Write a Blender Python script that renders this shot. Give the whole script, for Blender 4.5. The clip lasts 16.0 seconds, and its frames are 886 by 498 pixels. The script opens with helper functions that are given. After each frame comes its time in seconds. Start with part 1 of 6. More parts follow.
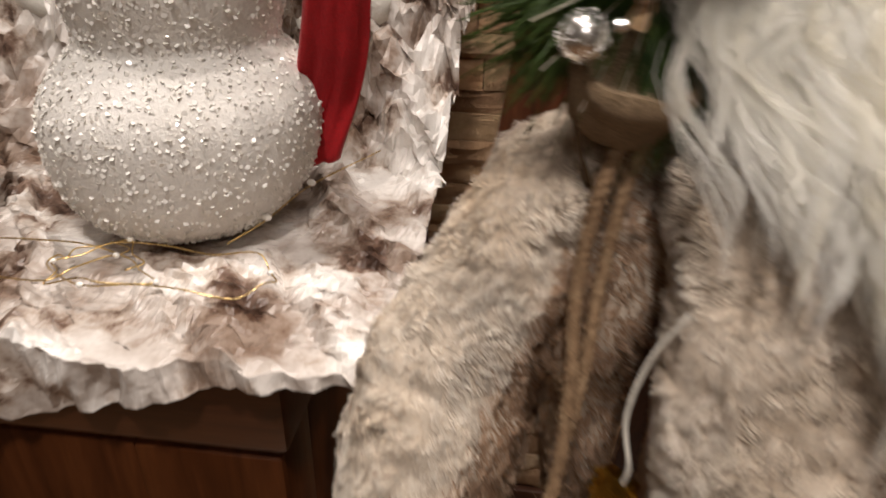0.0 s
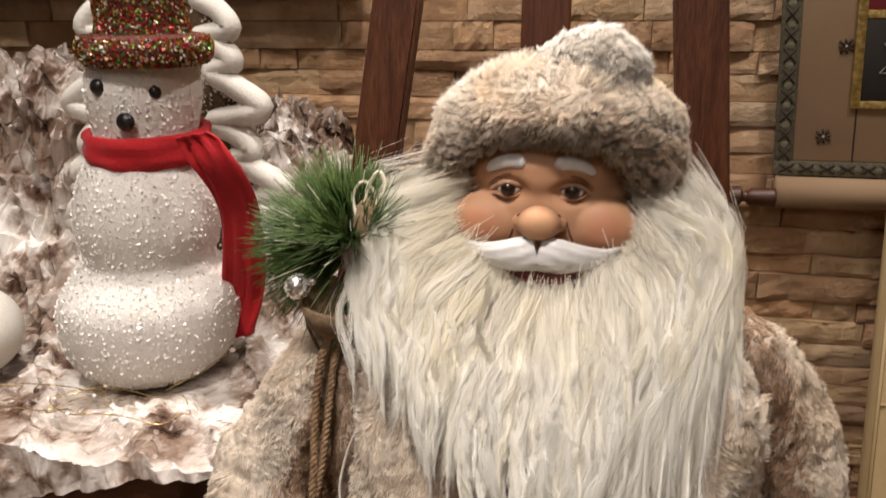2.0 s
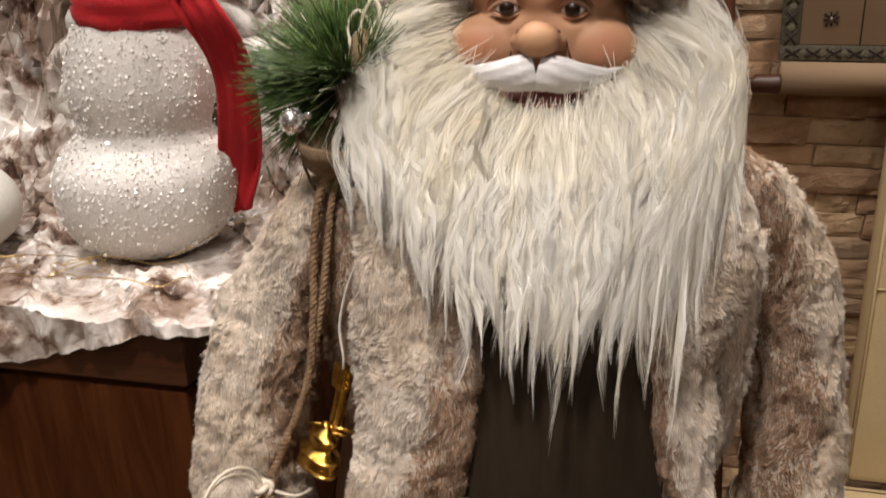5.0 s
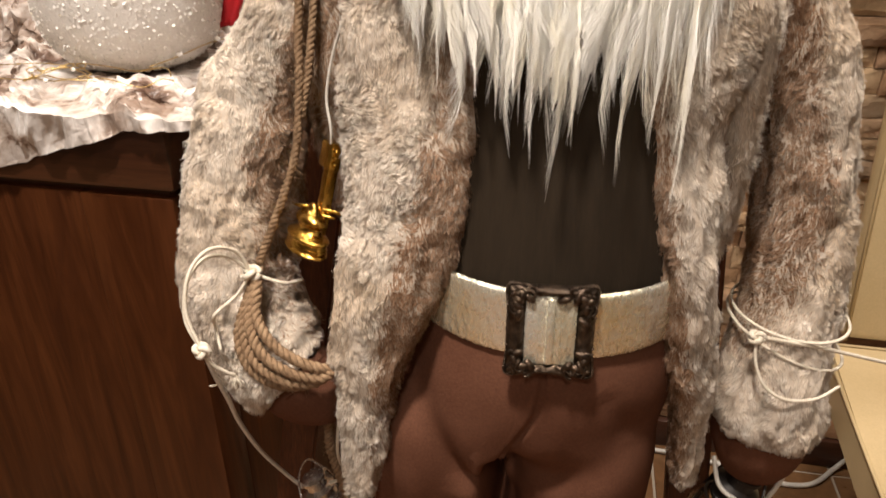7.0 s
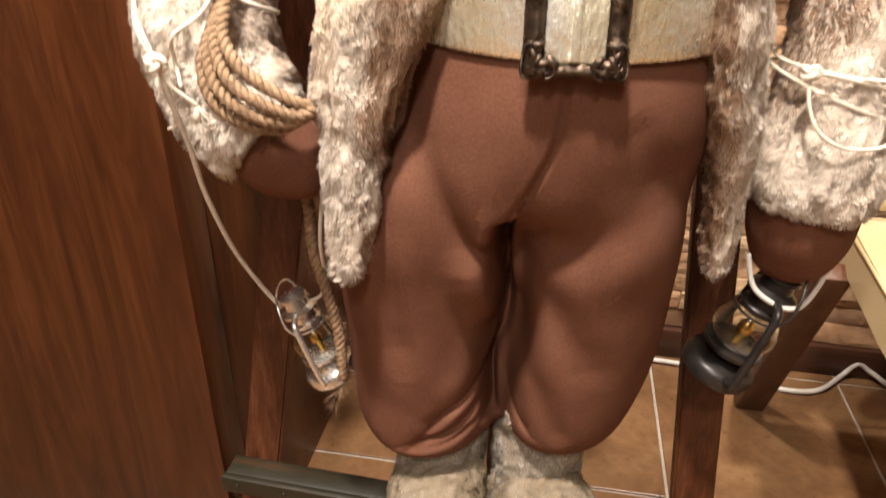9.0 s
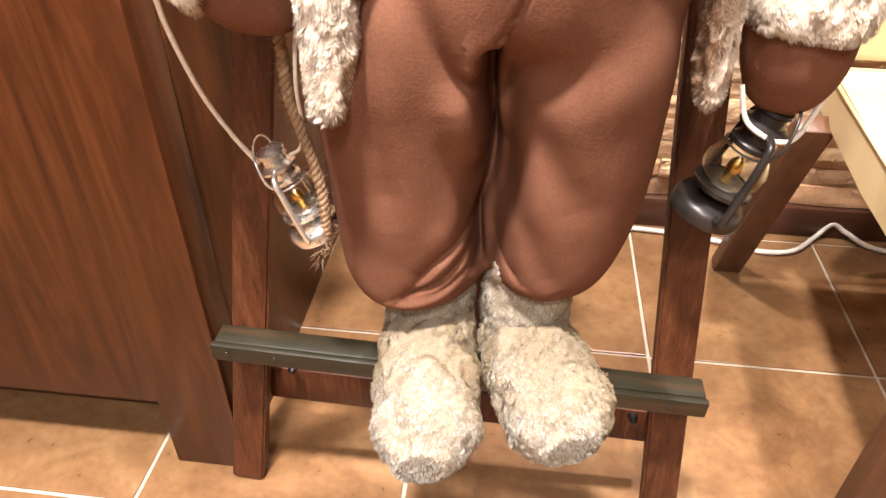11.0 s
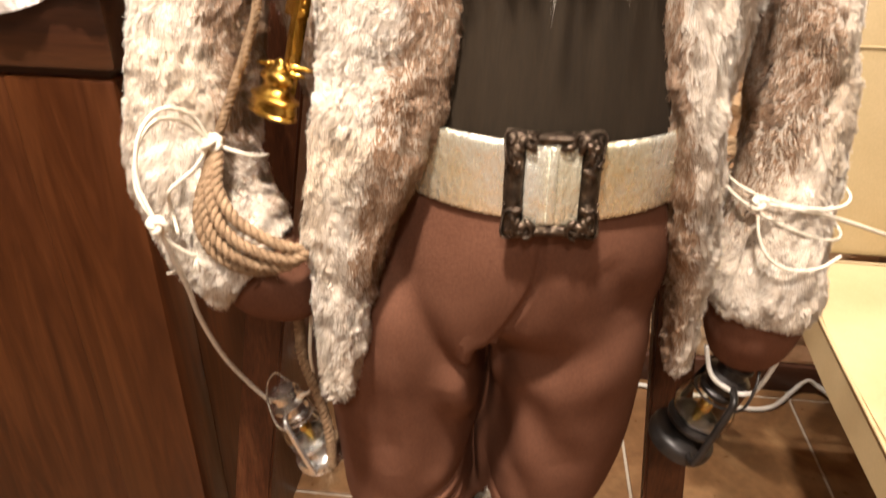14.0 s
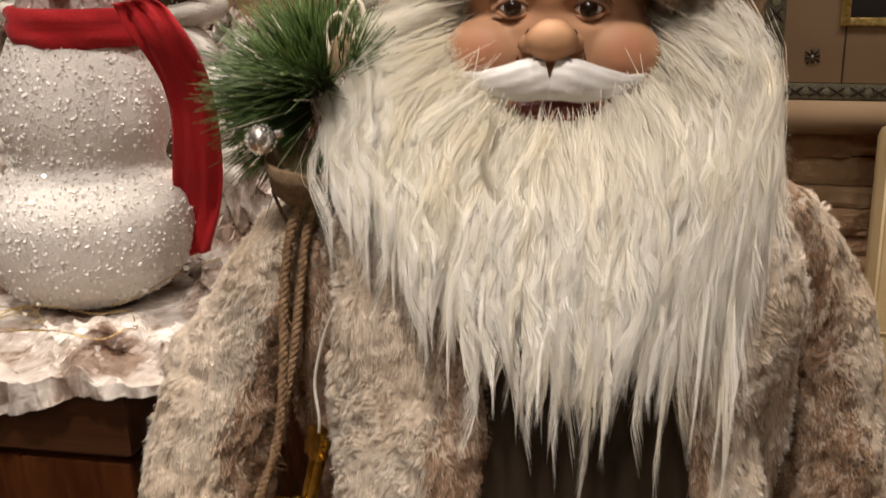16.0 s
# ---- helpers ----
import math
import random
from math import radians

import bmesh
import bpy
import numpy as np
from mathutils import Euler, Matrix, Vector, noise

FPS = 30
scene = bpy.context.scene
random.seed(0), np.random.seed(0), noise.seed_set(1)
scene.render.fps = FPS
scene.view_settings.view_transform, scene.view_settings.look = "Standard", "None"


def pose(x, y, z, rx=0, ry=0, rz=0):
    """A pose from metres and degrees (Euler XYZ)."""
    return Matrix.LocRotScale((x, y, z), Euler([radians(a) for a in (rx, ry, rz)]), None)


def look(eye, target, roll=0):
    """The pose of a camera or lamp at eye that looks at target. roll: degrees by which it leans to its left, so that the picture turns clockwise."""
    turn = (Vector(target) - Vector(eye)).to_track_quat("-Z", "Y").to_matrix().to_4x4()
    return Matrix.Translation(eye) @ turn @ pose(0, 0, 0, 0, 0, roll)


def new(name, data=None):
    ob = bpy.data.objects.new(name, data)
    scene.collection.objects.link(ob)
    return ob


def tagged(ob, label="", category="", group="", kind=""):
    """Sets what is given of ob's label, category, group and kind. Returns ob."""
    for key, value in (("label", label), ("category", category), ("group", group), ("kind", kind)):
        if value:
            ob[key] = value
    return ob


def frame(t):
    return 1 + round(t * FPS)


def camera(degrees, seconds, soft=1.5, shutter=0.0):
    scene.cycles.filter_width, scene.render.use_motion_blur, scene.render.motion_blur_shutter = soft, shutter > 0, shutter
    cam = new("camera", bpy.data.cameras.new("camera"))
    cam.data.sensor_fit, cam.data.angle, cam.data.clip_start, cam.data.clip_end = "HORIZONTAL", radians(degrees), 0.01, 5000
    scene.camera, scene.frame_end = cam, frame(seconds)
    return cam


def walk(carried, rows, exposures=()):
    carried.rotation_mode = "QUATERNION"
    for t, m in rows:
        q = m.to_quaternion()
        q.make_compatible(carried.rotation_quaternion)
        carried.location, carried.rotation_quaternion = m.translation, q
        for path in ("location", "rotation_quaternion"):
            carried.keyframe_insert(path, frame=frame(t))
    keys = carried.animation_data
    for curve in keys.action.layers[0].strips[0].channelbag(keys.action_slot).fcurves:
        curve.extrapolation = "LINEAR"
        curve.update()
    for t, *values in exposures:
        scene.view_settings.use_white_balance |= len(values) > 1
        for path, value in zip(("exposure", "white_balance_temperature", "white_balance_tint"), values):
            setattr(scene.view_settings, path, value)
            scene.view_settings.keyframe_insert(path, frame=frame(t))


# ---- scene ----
cam = camera(63.9, 16.0, shutter=0.5)
PATH = [
    (0, (0.146, 0.078, 1.225), (-0.057, 1.8, 0.23), 0.9),
    (0.5, (0.229, -0.036, 1.245), (-0.081, 1.679, 0.265), -3.8),
    (1, (0.27, -0.132, 1.298), (0.066, 1.711, 0.546), -0.9),
    (1.5, (0.317, -0.129, 1.324), (0.082, 1.723, 0.608), -0.6),
    (2, (0.367, -0.138, 1.352), (0.023, 1.743, 0.764), 0.1),
    (2.5, (0.381, -0.146, 1.363), (0.012, 1.739, 0.805), 0.0),
    (3, (0.374, -0.14, 1.369), (0.036, 1.757, 0.831), -0.9),
    (3.2, (0.371, -0.138, 1.364), (0.05, 1.76, 0.82), -0.9),
    (5.3, (0.374, -0.168, 1.255), (0.034, 1.644, 0.48), 0.1),
    (5.5, (0.375, -0.173, 1.241), (0.04, 1.634, 0.451), 0.5),
    (6, (0.375, -0.169, 1.213), (0.05, 1.607, 0.352), 0.5),
    (6.5, (0.376, -0.176, 1.182), (0.052, 1.581, 0.282), 1.3),
    (7, (0.385, -0.179, 1.156), (0.055, 1.554, 0.214), 0.1),
    (7.5, (0.389, -0.18, 1.098), (0.051, 1.562, 0.175), -0.1),
    (8, (0.385, -0.187, 1.041), (0.057, 1.58, 0.164), 0.5),
    (8.5, (0.388, -0.196, 0.997), (0.094, 1.561, 0.087), 0.9),
    (9, (0.375, -0.193, 0.947), (0.094, 1.533, -0.024), 1.0),
    (9.5, (0.374, -0.199, 0.909), (0.144, 1.497, -0.126), 0.8),
    (10, (0.367, -0.194, 0.886), (0.166, 1.451, -0.234), 0.8),
    (12.5, (0.366, -0.213, 0.958), (0.201, 1.348, -0.281), -0.4),
    (13, (0.363, -0.207, 0.987), (0.214, 1.406, -0.185), 0.2),
    (13.5, (0.363, -0.193, 1.032), (0.194, 1.471, -0.064), 0.9),
    (14, (0.353, -0.176, 1.061), (0.184, 1.542, 0.051), 1.2),
    (14.5, (0.358, -0.152, 1.109), (0.146, 1.625, 0.217), 0.4),
    (15, (0.358, -0.131, 1.156), (0.143, 1.692, 0.36), -0.1),
    (15.5, (0.348, -0.119, 1.2), (0.117, 1.757, 0.546), 0.0),
    (16, (0.338, -0.094, 1.237), (0.105, 1.797, 0.629), 0.3),
]
EXPOSURES = [(0.0, -1.1, 6400, 10), (0.5, -1.08, 6220, 10), (1.0, -0.97, 6280, 10), (1.5, -0.88, 6350, 10), (2.0, -0.78, 6420, 10), (3.0, -0.76, 6550, 10), (5.5, -0.84, 6200, 10), (6.0, -0.75, 6150, 10), (6.5, -0.64, 6400, 10), (7.0, -0.3, 6600, 10), (7.5, 0.06, 6720, 10), (8.0, 0.3, 7000, 10), (9.0, 0.8, 6430, 10), (9.5, 1.2, 6150, 10), (10.0, 1.7, 6140, 10), (12.5, 1.72, 6110, 10), (13.0, 1.5, 6100, 10), (13.5, 0.88, 6380, 10), (14.0, 0.66, 6670, 10), (14.5, 0.22, 6950, 10), (15.0, -0.26, 7150, 10), (15.5, -0.93, 6900, 10), (16.0, -0.95, 6700, 10)]
walk(cam, [(t, look(eye, target, roll)) for t, eye, target, roll in PATH], EXPOSURES)


# ---- world, lamps, exposure ----
world = bpy.data.worlds.new("world")
scene.world = world
world.use_nodes = True
world.node_tree.nodes["Background"].inputs[0].default_value = (1.0, 0.86, 0.70, 1)
world.node_tree.nodes["Background"].inputs[1].default_value = 0.03


def ceiling_lamp(x, y, power, radius, beam, colour=(1.0, 0.895, 0.815)):
    """A downlight or an added fill at the ceiling; beam is the full angle of its cone in degrees."""
    lamp = bpy.data.lights.new("downlight_or_fill", "AREA")
    lamp.shape, lamp.size, lamp.energy, lamp.color = "DISK", radius * 2, power, colour
    lamp.spread = radians(beam)
    ob = new("downlight_or_fill", lamp)
    ob.matrix_world = pose(x, y, 2.64, 0, 0, 0)
    return ob


# three near the stone wall, one over the doll, then two unseen fills added in front
LAMPS = [(0.96, 0.64, 15, 0.05, 130), (0.12, 0.52, 13, 0.05, 130), (-0.50, 0.36, 9, 0.05, 130), (0.12, -0.36, 24, 0.09, 98), (0.35, -1.5, 18, 0.12, 140), (0.2, -2.5, 12, 0.12, 170)]
for row in LAMPS:
    ceiling_lamp(*row)

# ---- material tools ----


def nodes_of(name):
    m = bpy.data.materials.new(name)
    m.use_nodes = True
    nt = m.node_tree
    return m, nt, nt.nodes["Principled BSDF"]


def ramp(nt, stops):
    r = nt.nodes.new("ShaderNodeValToRGB")
    e = r.color_ramp.elements
    while len(e) < len(stops):
        e.new(0.5)
    for el, (p, c) in zip(e, stops):
        el.position, el.color = p, (*c, 1)
    return r


def noise_node(nt, scale, detail=5, stretch=(1, 1, 1), rough=0.6, coord="Object", distort=0.0):
    tc = nt.nodes.new("ShaderNodeTexCoord")
    mp = nt.nodes.new("ShaderNodeMapping")
    mp.inputs["Scale"].default_value = stretch
    n = nt.nodes.new("ShaderNodeTexNoise")
    n.inputs["Scale"].default_value, n.inputs["Detail"].default_value = scale, detail
    n.inputs["Roughness"].default_value, n.inputs["Distortion"].default_value = rough, distort
    if coord == "Position":
        tc = nt.nodes.new("ShaderNodeNewGeometry")
    nt.links.new(tc.outputs[coord], mp.inputs["Vector"])
    nt.links.new(mp.outputs["Vector"], n.inputs["Vector"])
    return n


def mix(nt, a, b, fac, mode="MIX"):
    m = nt.nodes.new("ShaderNodeMix")
    m.data_type, m.blend_type = "RGBA", mode
    for sock, v in ((m.inputs[6], a), (m.inputs[7], b), (m.inputs[0], fac)):
        if isinstance(v, tuple):
            sock.default_value = (*v, 1)
        elif isinstance(v, (int, float)):
            sock.default_value = v
        else:
            nt.links.new(v, sock)
    return m.outputs[2]


def mat(name, stops, scale=20, rough=0.6, metal=0.0, bump=0.2, bscale=200, stretch=(1, 1, 1), sheen=0.0, coat=0.0, rand=0.0,
        dist=0.002, distort=0.0, fine=0.25, detail=6, spec=0.5, coord="Object"):
    """Base colour from a broad noise over the stops and a fine one on top; bump from a fine noise."""
    m, nt, p = nodes_of(name)
    big = noise_node(nt, scale, detail, stretch, distort=distort, coord=coord)
    col = ramp(nt, stops)
    nt.links.new(big.outputs[0], col.inputs[0])
    small = noise_node(nt, bscale, 4, stretch, coord=coord)
    shade = ramp(nt, [(0.3, (1 - fine,) * 3), (0.7, (1.0,) * 3)])
    nt.links.new(small.outputs[0], shade.inputs[0])
    out = mix(nt, col.outputs[0], shade.outputs[0], 1.0, "MULTIPLY")
    if rand:
        oi = nt.nodes.new("ShaderNodeObjectInfo")
        rr = ramp(nt, [(0.0, (1 - rand, 1 - rand, 1 - rand)), (0.5, (1.0, 0.97, 0.93)), (1.0, (1 + rand * 0.4, 1 + rand * 0.3, 1 + rand * 0.1))])
        nt.links.new(oi.outputs["Random"], rr.inputs[0])
        out = mix(nt, out, rr.outputs[0], 1.0, "MULTIPLY")
    nt.links.new(out, p.inputs["Base Color"])
    p.inputs["Metallic"].default_value = metal
    p.inputs["Specular IOR Level"].default_value = spec
    rmap = nt.nodes.new("ShaderNodeMapRange")
    rmap.inputs["To Min"].default_value, rmap.inputs["To Max"].default_value = max(0.02, rough - 0.12), min(1, rough + 0.12)
    nt.links.new(small.outputs[0], rmap.inputs["Value"])
    nt.links.new(rmap.outputs[0], p.inputs["Roughness"])
    if bump:
        b = nt.nodes.new("ShaderNodeBump")
        b.inputs["Strength"].default_value, b.inputs["Distance"].default_value = bump, dist
        nt.links.new(small.outputs[0], b.inputs["Height"])
        nt.links.new(b.outputs[0], p.inputs["Normal"])
    if sheen:
        p.inputs["Sheen Weight"].default_value = sheen
        p.inputs["Sheen Roughness"].default_value = 0.4
    if coat:
        p.inputs["Coat Weight"].default_value = coat
        p.inputs["Coat Roughness"].default_value = 0.15
    return m


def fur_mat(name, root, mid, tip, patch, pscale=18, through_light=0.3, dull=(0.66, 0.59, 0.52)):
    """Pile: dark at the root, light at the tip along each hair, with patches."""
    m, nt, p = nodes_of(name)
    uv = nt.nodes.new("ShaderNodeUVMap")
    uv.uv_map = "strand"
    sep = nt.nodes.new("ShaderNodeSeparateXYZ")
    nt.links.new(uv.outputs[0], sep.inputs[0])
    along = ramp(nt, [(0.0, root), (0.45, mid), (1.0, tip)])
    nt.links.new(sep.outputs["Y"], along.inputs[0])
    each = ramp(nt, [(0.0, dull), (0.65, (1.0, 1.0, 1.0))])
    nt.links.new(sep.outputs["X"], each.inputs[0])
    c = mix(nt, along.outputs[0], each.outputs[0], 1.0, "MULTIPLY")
    n = noise_node(nt, pscale, 3)
    r = ramp(nt, [(0.48, (0, 0, 0)), (0.68, (1, 1, 1))])
    nt.links.new(n.outputs[0], r.inputs[0])
    c2 = mix(nt, c, patch, 1.0, "MULTIPLY")
    nt.links.new(mix(nt, c, c2, r.outputs[0]), p.inputs["Base Color"])
    p.inputs["Roughness"].default_value = 0.5
    p.inputs["Specular IOR Level"].default_value = 0.03
    # the pile shades with the skin it grows from
    at = nt.nodes.new("ShaderNodeAttribute")
    at.attribute_name = "pile"
    nt.links.new(at.outputs["Vector"], p.inputs["Normal"])
    # light passes through the thin hairs
    tr = nt.nodes.new("ShaderNodeBsdfTranslucent")
    nt.links.new(p.inputs["Base Color"].links[0].from_socket, tr.inputs["Color"])
    ms = nt.nodes.new("ShaderNodeMixShader")
    ms.inputs[0].default_value = through_light
    nt.links.new(p.outputs[0], ms.inputs[1])
    nt.links.new(tr.outputs[0], ms.inputs[2])
    nt.links.new(ms.outputs[0], nt.nodes["Material Output"].inputs["Surface"])
    return m


M = {}
def stone_mat(name, source):
    """Split stone, each piece with a tint of its own."""
    m, nt, p = nodes_of(name)
    n = noise_node(nt, 11, 7, rough=0.65, coord="Position")
    c = ramp(nt, [(0.28, (0.44, 0.30, 0.19)), (0.5, (0.66, 0.49, 0.32)), (0.72, (0.80, 0.65, 0.47))])
    nt.links.new(n.outputs[0], c.inputs[0])
    if source == "object":
        o = nt.nodes.new("ShaderNodeObjectInfo").outputs["Random"]
    else:
        o = nt.nodes.new("ShaderNodeNewGeometry").outputs["Random Per Island"]
    t = ramp(nt, [(0.0, (0.62, 0.50, 0.42)), (0.2, (0.88, 0.72, 0.60)), (0.45, (1.0, 0.93, 0.80)), (0.7, (1.08, 0.86, 0.70)), (0.88, (0.84, 0.80, 0.76)), (1.0, (1.12, 1.03, 0.86))])
    nt.links.new(o, t.inputs[0])
    nt.links.new(mix(nt, c.outputs[0], t.outputs[0], 1.0, "MULTIPLY"), p.inputs["Base Color"])
    p.inputs["Roughness"].default_value = 0.8
    f = noise_node(nt, 40, 9, rough=0.74, coord="Position", distort=0.6)
    bp = nt.nodes.new("ShaderNodeBump")
    bp.inputs["Strength"].default_value, bp.inputs["Distance"].default_value = 1.0, 0.013
    nt.links.new(f.outputs[0], bp.inputs["Height"])
    nt.links.new(bp.outputs[0], p.inputs["Normal"])
    return m


M["stone"] = stone_mat("split_stone", "object")
M["stonefar"] = stone_mat("split_stone_far", "island")
M["mortar"] = mat("dark_mortar", [(0.3, (0.09, 0.06, 0.04)), (0.7, (0.14, 0.10, 0.07))], 12, 0.95)
M["tile"] = mat("terracotta_tile", [(0.25, (0.145, 0.070, 0.030)), (0.5, (0.22, 0.116, 0.052)), (0.8, (0.31, 0.185, 0.088))], 7, 0.32, coord="Position", bump=0.15, bscale=60, rand=0.12, dist=0.002, distort=1.2)
M["grout"] = mat("pale_grout", [(0.3, (0.42, 0.36, 0.28)), (0.7, (0.52, 0.45, 0.36))], 30, 0.9)
M["wood"] = mat("stained_cabinet_wood", [(0.3, (0.037, 0.0100, 0.0028)), (0.5, (0.064, 0.0185, 0.0052)), (0.7, (0.099, 0.031, 0.0092))], 4, 0.38, bump=0.06, bscale=40, stretch=(5, 5, 0.5), distort=2.6, dist=0.001, coat=0.06, fine=0.2, spec=0.25)
M["wood_h"] = mat("stained_edge_wood", [(0.3, (0.050, 0.015, 0.006)), (0.7, (0.10, 0.035, 0.014))], 5, 0.36, bump=0.1, bscale=55, stretch=(0.6, 9, 9), distort=1.4, dist=0.001, coat=0.25, fine=0.35)
M["easel"] = mat("oiled_easel_wood", [(0.3, (0.055, 0.015, 0.005)), (0.5, (0.098, 0.030, 0.011)), (0.75, (0.15, 0.054, 0.021))], 6, 0.46, bump=0.4, bscale=60, stretch=(8, 8, 0.5), distort=1.5, dist=0.002, fine=0.5, spec=0.3)
M["rail"] = mat("dark_painted_rail", [(0.3, (0.012, 0.012, 0.006)), (0.55, (0.022, 0.018, 0.009)), (0.8, (0.07, 0.03, 0.012))], 7, 0.45, bump=0.2, bscale=60, stretch=(0.6, 8, 8), dist=0.001, spec=0.35)
M["plaster"] = mat("warm_plaster", [(0.3, (0.40, 0.33, 0.25)), (0.7, (0.46, 0.39, 0.30))], 3, 0.9, bscale=90)
M["ceiling"] = mat("ceiling_paint", [(0.3, (0.58, 0.53, 0.45)), (0.7, (0.64, 0.59, 0.51))], 3, 0.9, bscale=90)
M["vinyl"] = mat("cream_vinyl", [(0.3, (0.50, 0.375, 0.195)), (0.7, (0.57, 0.44, 0.245))], 8, 0.42, bump=0.25, bscale=320, dist=0.0006, fine=0.12)
M["chairwood"] = mat("chair_leg_wood", [(0.3, (0.075, 0.030, 0.013)), (0.7, (0.15, 0.064, 0.028))], 6, 0.4, stretch=(8, 8, 0.6), bscale=60, fine=0.35)
M["cable"] = mat("white_cable", [(0.3, (0.72, 0.68, 0.6)), (0.7, (0.78, 0.74, 0.66))], 30, 0.4, bump=0.05)
M["cord"] = mat("cream_waxed_cord", [(0.3, (0.74, 0.655, 0.51)), (0.7, (0.83, 0.76, 0.63))], 90, 0.6, bump=0.4, bscale=700, dist=0.0006)
M["jute"] = mat("jute_fibre", [(0.3, (0.22, 0.13, 0.066)), (0.5, (0.35, 0.22, 0.12)), (0.75, (0.49, 0.34, 0.20))], 120, 0.85, bump=0.8, bscale=900, dist=0.001, fine=0.5)
M["burlap"] = mat("burlap_cloth", [(0.3, (0.26, 0.17, 0.09)), (0.7, (0.42, 0.30, 0.18))], 90, 0.9, bump=0.9, bscale=900, dist=0.0015, fine=0.55)
M["gold"] = mat("polished_gold", [(0.3, (0.72, 0.42, 0.07)), (0.7, (0.85, 0.56, 0.14))], 40, 0.20, 1.0, bump=0.6, bscale=140, dist=0.002)
M["silver"] = mat("polished_silver", [(0.3, (0.82, 0.80, 0.76)), (0.7, (0.93, 0.92, 0.89))], 40, 0.24, 0.9, bump=0.1)
M["blackmetal"] = mat("black_lacquered_metal", [(0.3, (0.018, 0.015, 0.013)), (0.7, (0.04, 0.032, 0.028))], 40, 0.4, 0.3, bump=0.15, bscale=250, dist=0.0005)
M["needle"] = mat("pine_needle_plastic", [(0.3, (0.030, 0.062, 0.012)), (0.5, (0.070, 0.130, 0.026)), (0.75, (0.17, 0.23, 0.065))], 60, 0.45, bump=0)
M["twig"] = mat("twig_bark", [(0.3, (0.10, 0.06, 0.03)), (0.7, (0.2, 0.13, 0.07))], 60, 0.8)
M["scarf"] = mat("red_felt", [(0.3, (0.40, 0.005, 0.010)), (0.7, (0.54, 0.009, 0.015))], 25, 0.9, bump=0.6, bscale=420, dist=0.0015, sheen=0.1)
M["white_flock"] = mat("white_flock", [(0.3, (0.78, 0.745, 0.67)), (0.7, (0.88, 0.855, 0.79))], 20, 0.8, bump=0.6, bscale=300, dist=0.002, fine=0.12, spec=0.2)
M["snow"] = mat("white_glitter_snow", [(0.3, (0.80, 0.765, 0.71)), (0.7, (0.89, 0.865, 0.82))], 18, 0.6, bump=0.5, bscale=420, dist=0.002, fine=0.14, spec=0.3)
M["flake"] = mat("pale_glitter", [(0.3, (0.86, 0.83, 0.77)), (0.7, (0.98, 0.96, 0.92))], 300, 0.14, 0.04, bump=0, fine=0.0)
M["coal"] = mat("black_bead", [(0.3, (0.01, 0.01, 0.01)), (0.7, (0.025, 0.02, 0.02))], 60, 0.3)
M["hatfelt"] = mat("dark_red_felt", [(0.3, (0.09, 0.018, 0.015)), (0.7, (0.16, 0.04, 0.03))], 60, 0.8, bump=0.6, bscale=400)
M["goldwire"] = mat("brass_wire", [(0.3, (0.65, 0.45, 0.16)), (0.7, (0.8, 0.6, 0.28))], 60, 0.3, 1.0, bump=0)
M["fabric_tan"] = mat("tan_cotton", [(0.3, (0.29, 0.19, 0.11)), (0.7, (0.35, 0.24, 0.14))], 6, 0.9, bump=0.5, bscale=700, dist=0.0006, fine=0.15)
M["fabric_red"] = mat("maroon_cotton", [(0.3, (0.17, 0.012, 0.018)), (0.7, (0.23, 0.02, 0.026))], 9, 0.9, bump=0.5, bscale=700, dist=0.0006)
M["fabric_black"] = mat("black_cotton", [(0.3, (0.016, 0.013, 0.012)), (0.7, (0.03, 0.025, 0.022))], 9, 0.9, bump=0.5, bscale=700, dist=0.0006)
M["braid"] = mat("grey_green_braid", [(0.35, (0.10, 0.09, 0.055)), (0.65, (0.20, 0.18, 0.12))], 260, 0.8, bump=0.7, bscale=700, dist=0.001, fine=0.5)
M["rosette"] = mat("grey_green_thread", [(0.3, (0.15, 0.135, 0.085)), (0.7, (0.24, 0.215, 0.14))], 400, 0.8, bump=0.7, bscale=900, dist=0.001, fine=0.4)
M["goldbraid"] = mat("gold_ribbon", [(0.35, (0.40, 0.26, 0.06)), (0.65, (0.72, 0.54, 0.2))], 120, 0.4, 0.5, bump=0.8, bscale=260, dist=0.002, fine=0.4)
M["thread"] = mat("pale_thread", [(0.3, (0.5, 0.46, 0.40)), (0.7, (0.62, 0.58, 0.5))], 200, 0.8)
M["darkthread"] = mat("dark_thread", [(0.3, (0.02, 0.012, 0.01)), (0.7, (0.05, 0.03, 0.02))], 200, 0.8)
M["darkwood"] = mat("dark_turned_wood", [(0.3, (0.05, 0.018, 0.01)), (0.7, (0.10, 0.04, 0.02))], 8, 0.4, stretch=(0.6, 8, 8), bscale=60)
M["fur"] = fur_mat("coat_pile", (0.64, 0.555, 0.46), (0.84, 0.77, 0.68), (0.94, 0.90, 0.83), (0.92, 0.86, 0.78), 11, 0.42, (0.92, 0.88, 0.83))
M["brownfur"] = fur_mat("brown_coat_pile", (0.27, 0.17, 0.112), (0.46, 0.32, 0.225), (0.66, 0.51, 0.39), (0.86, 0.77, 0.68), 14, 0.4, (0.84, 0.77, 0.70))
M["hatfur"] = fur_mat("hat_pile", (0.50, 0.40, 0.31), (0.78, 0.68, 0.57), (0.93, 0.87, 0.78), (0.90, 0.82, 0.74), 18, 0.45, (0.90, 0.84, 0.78))
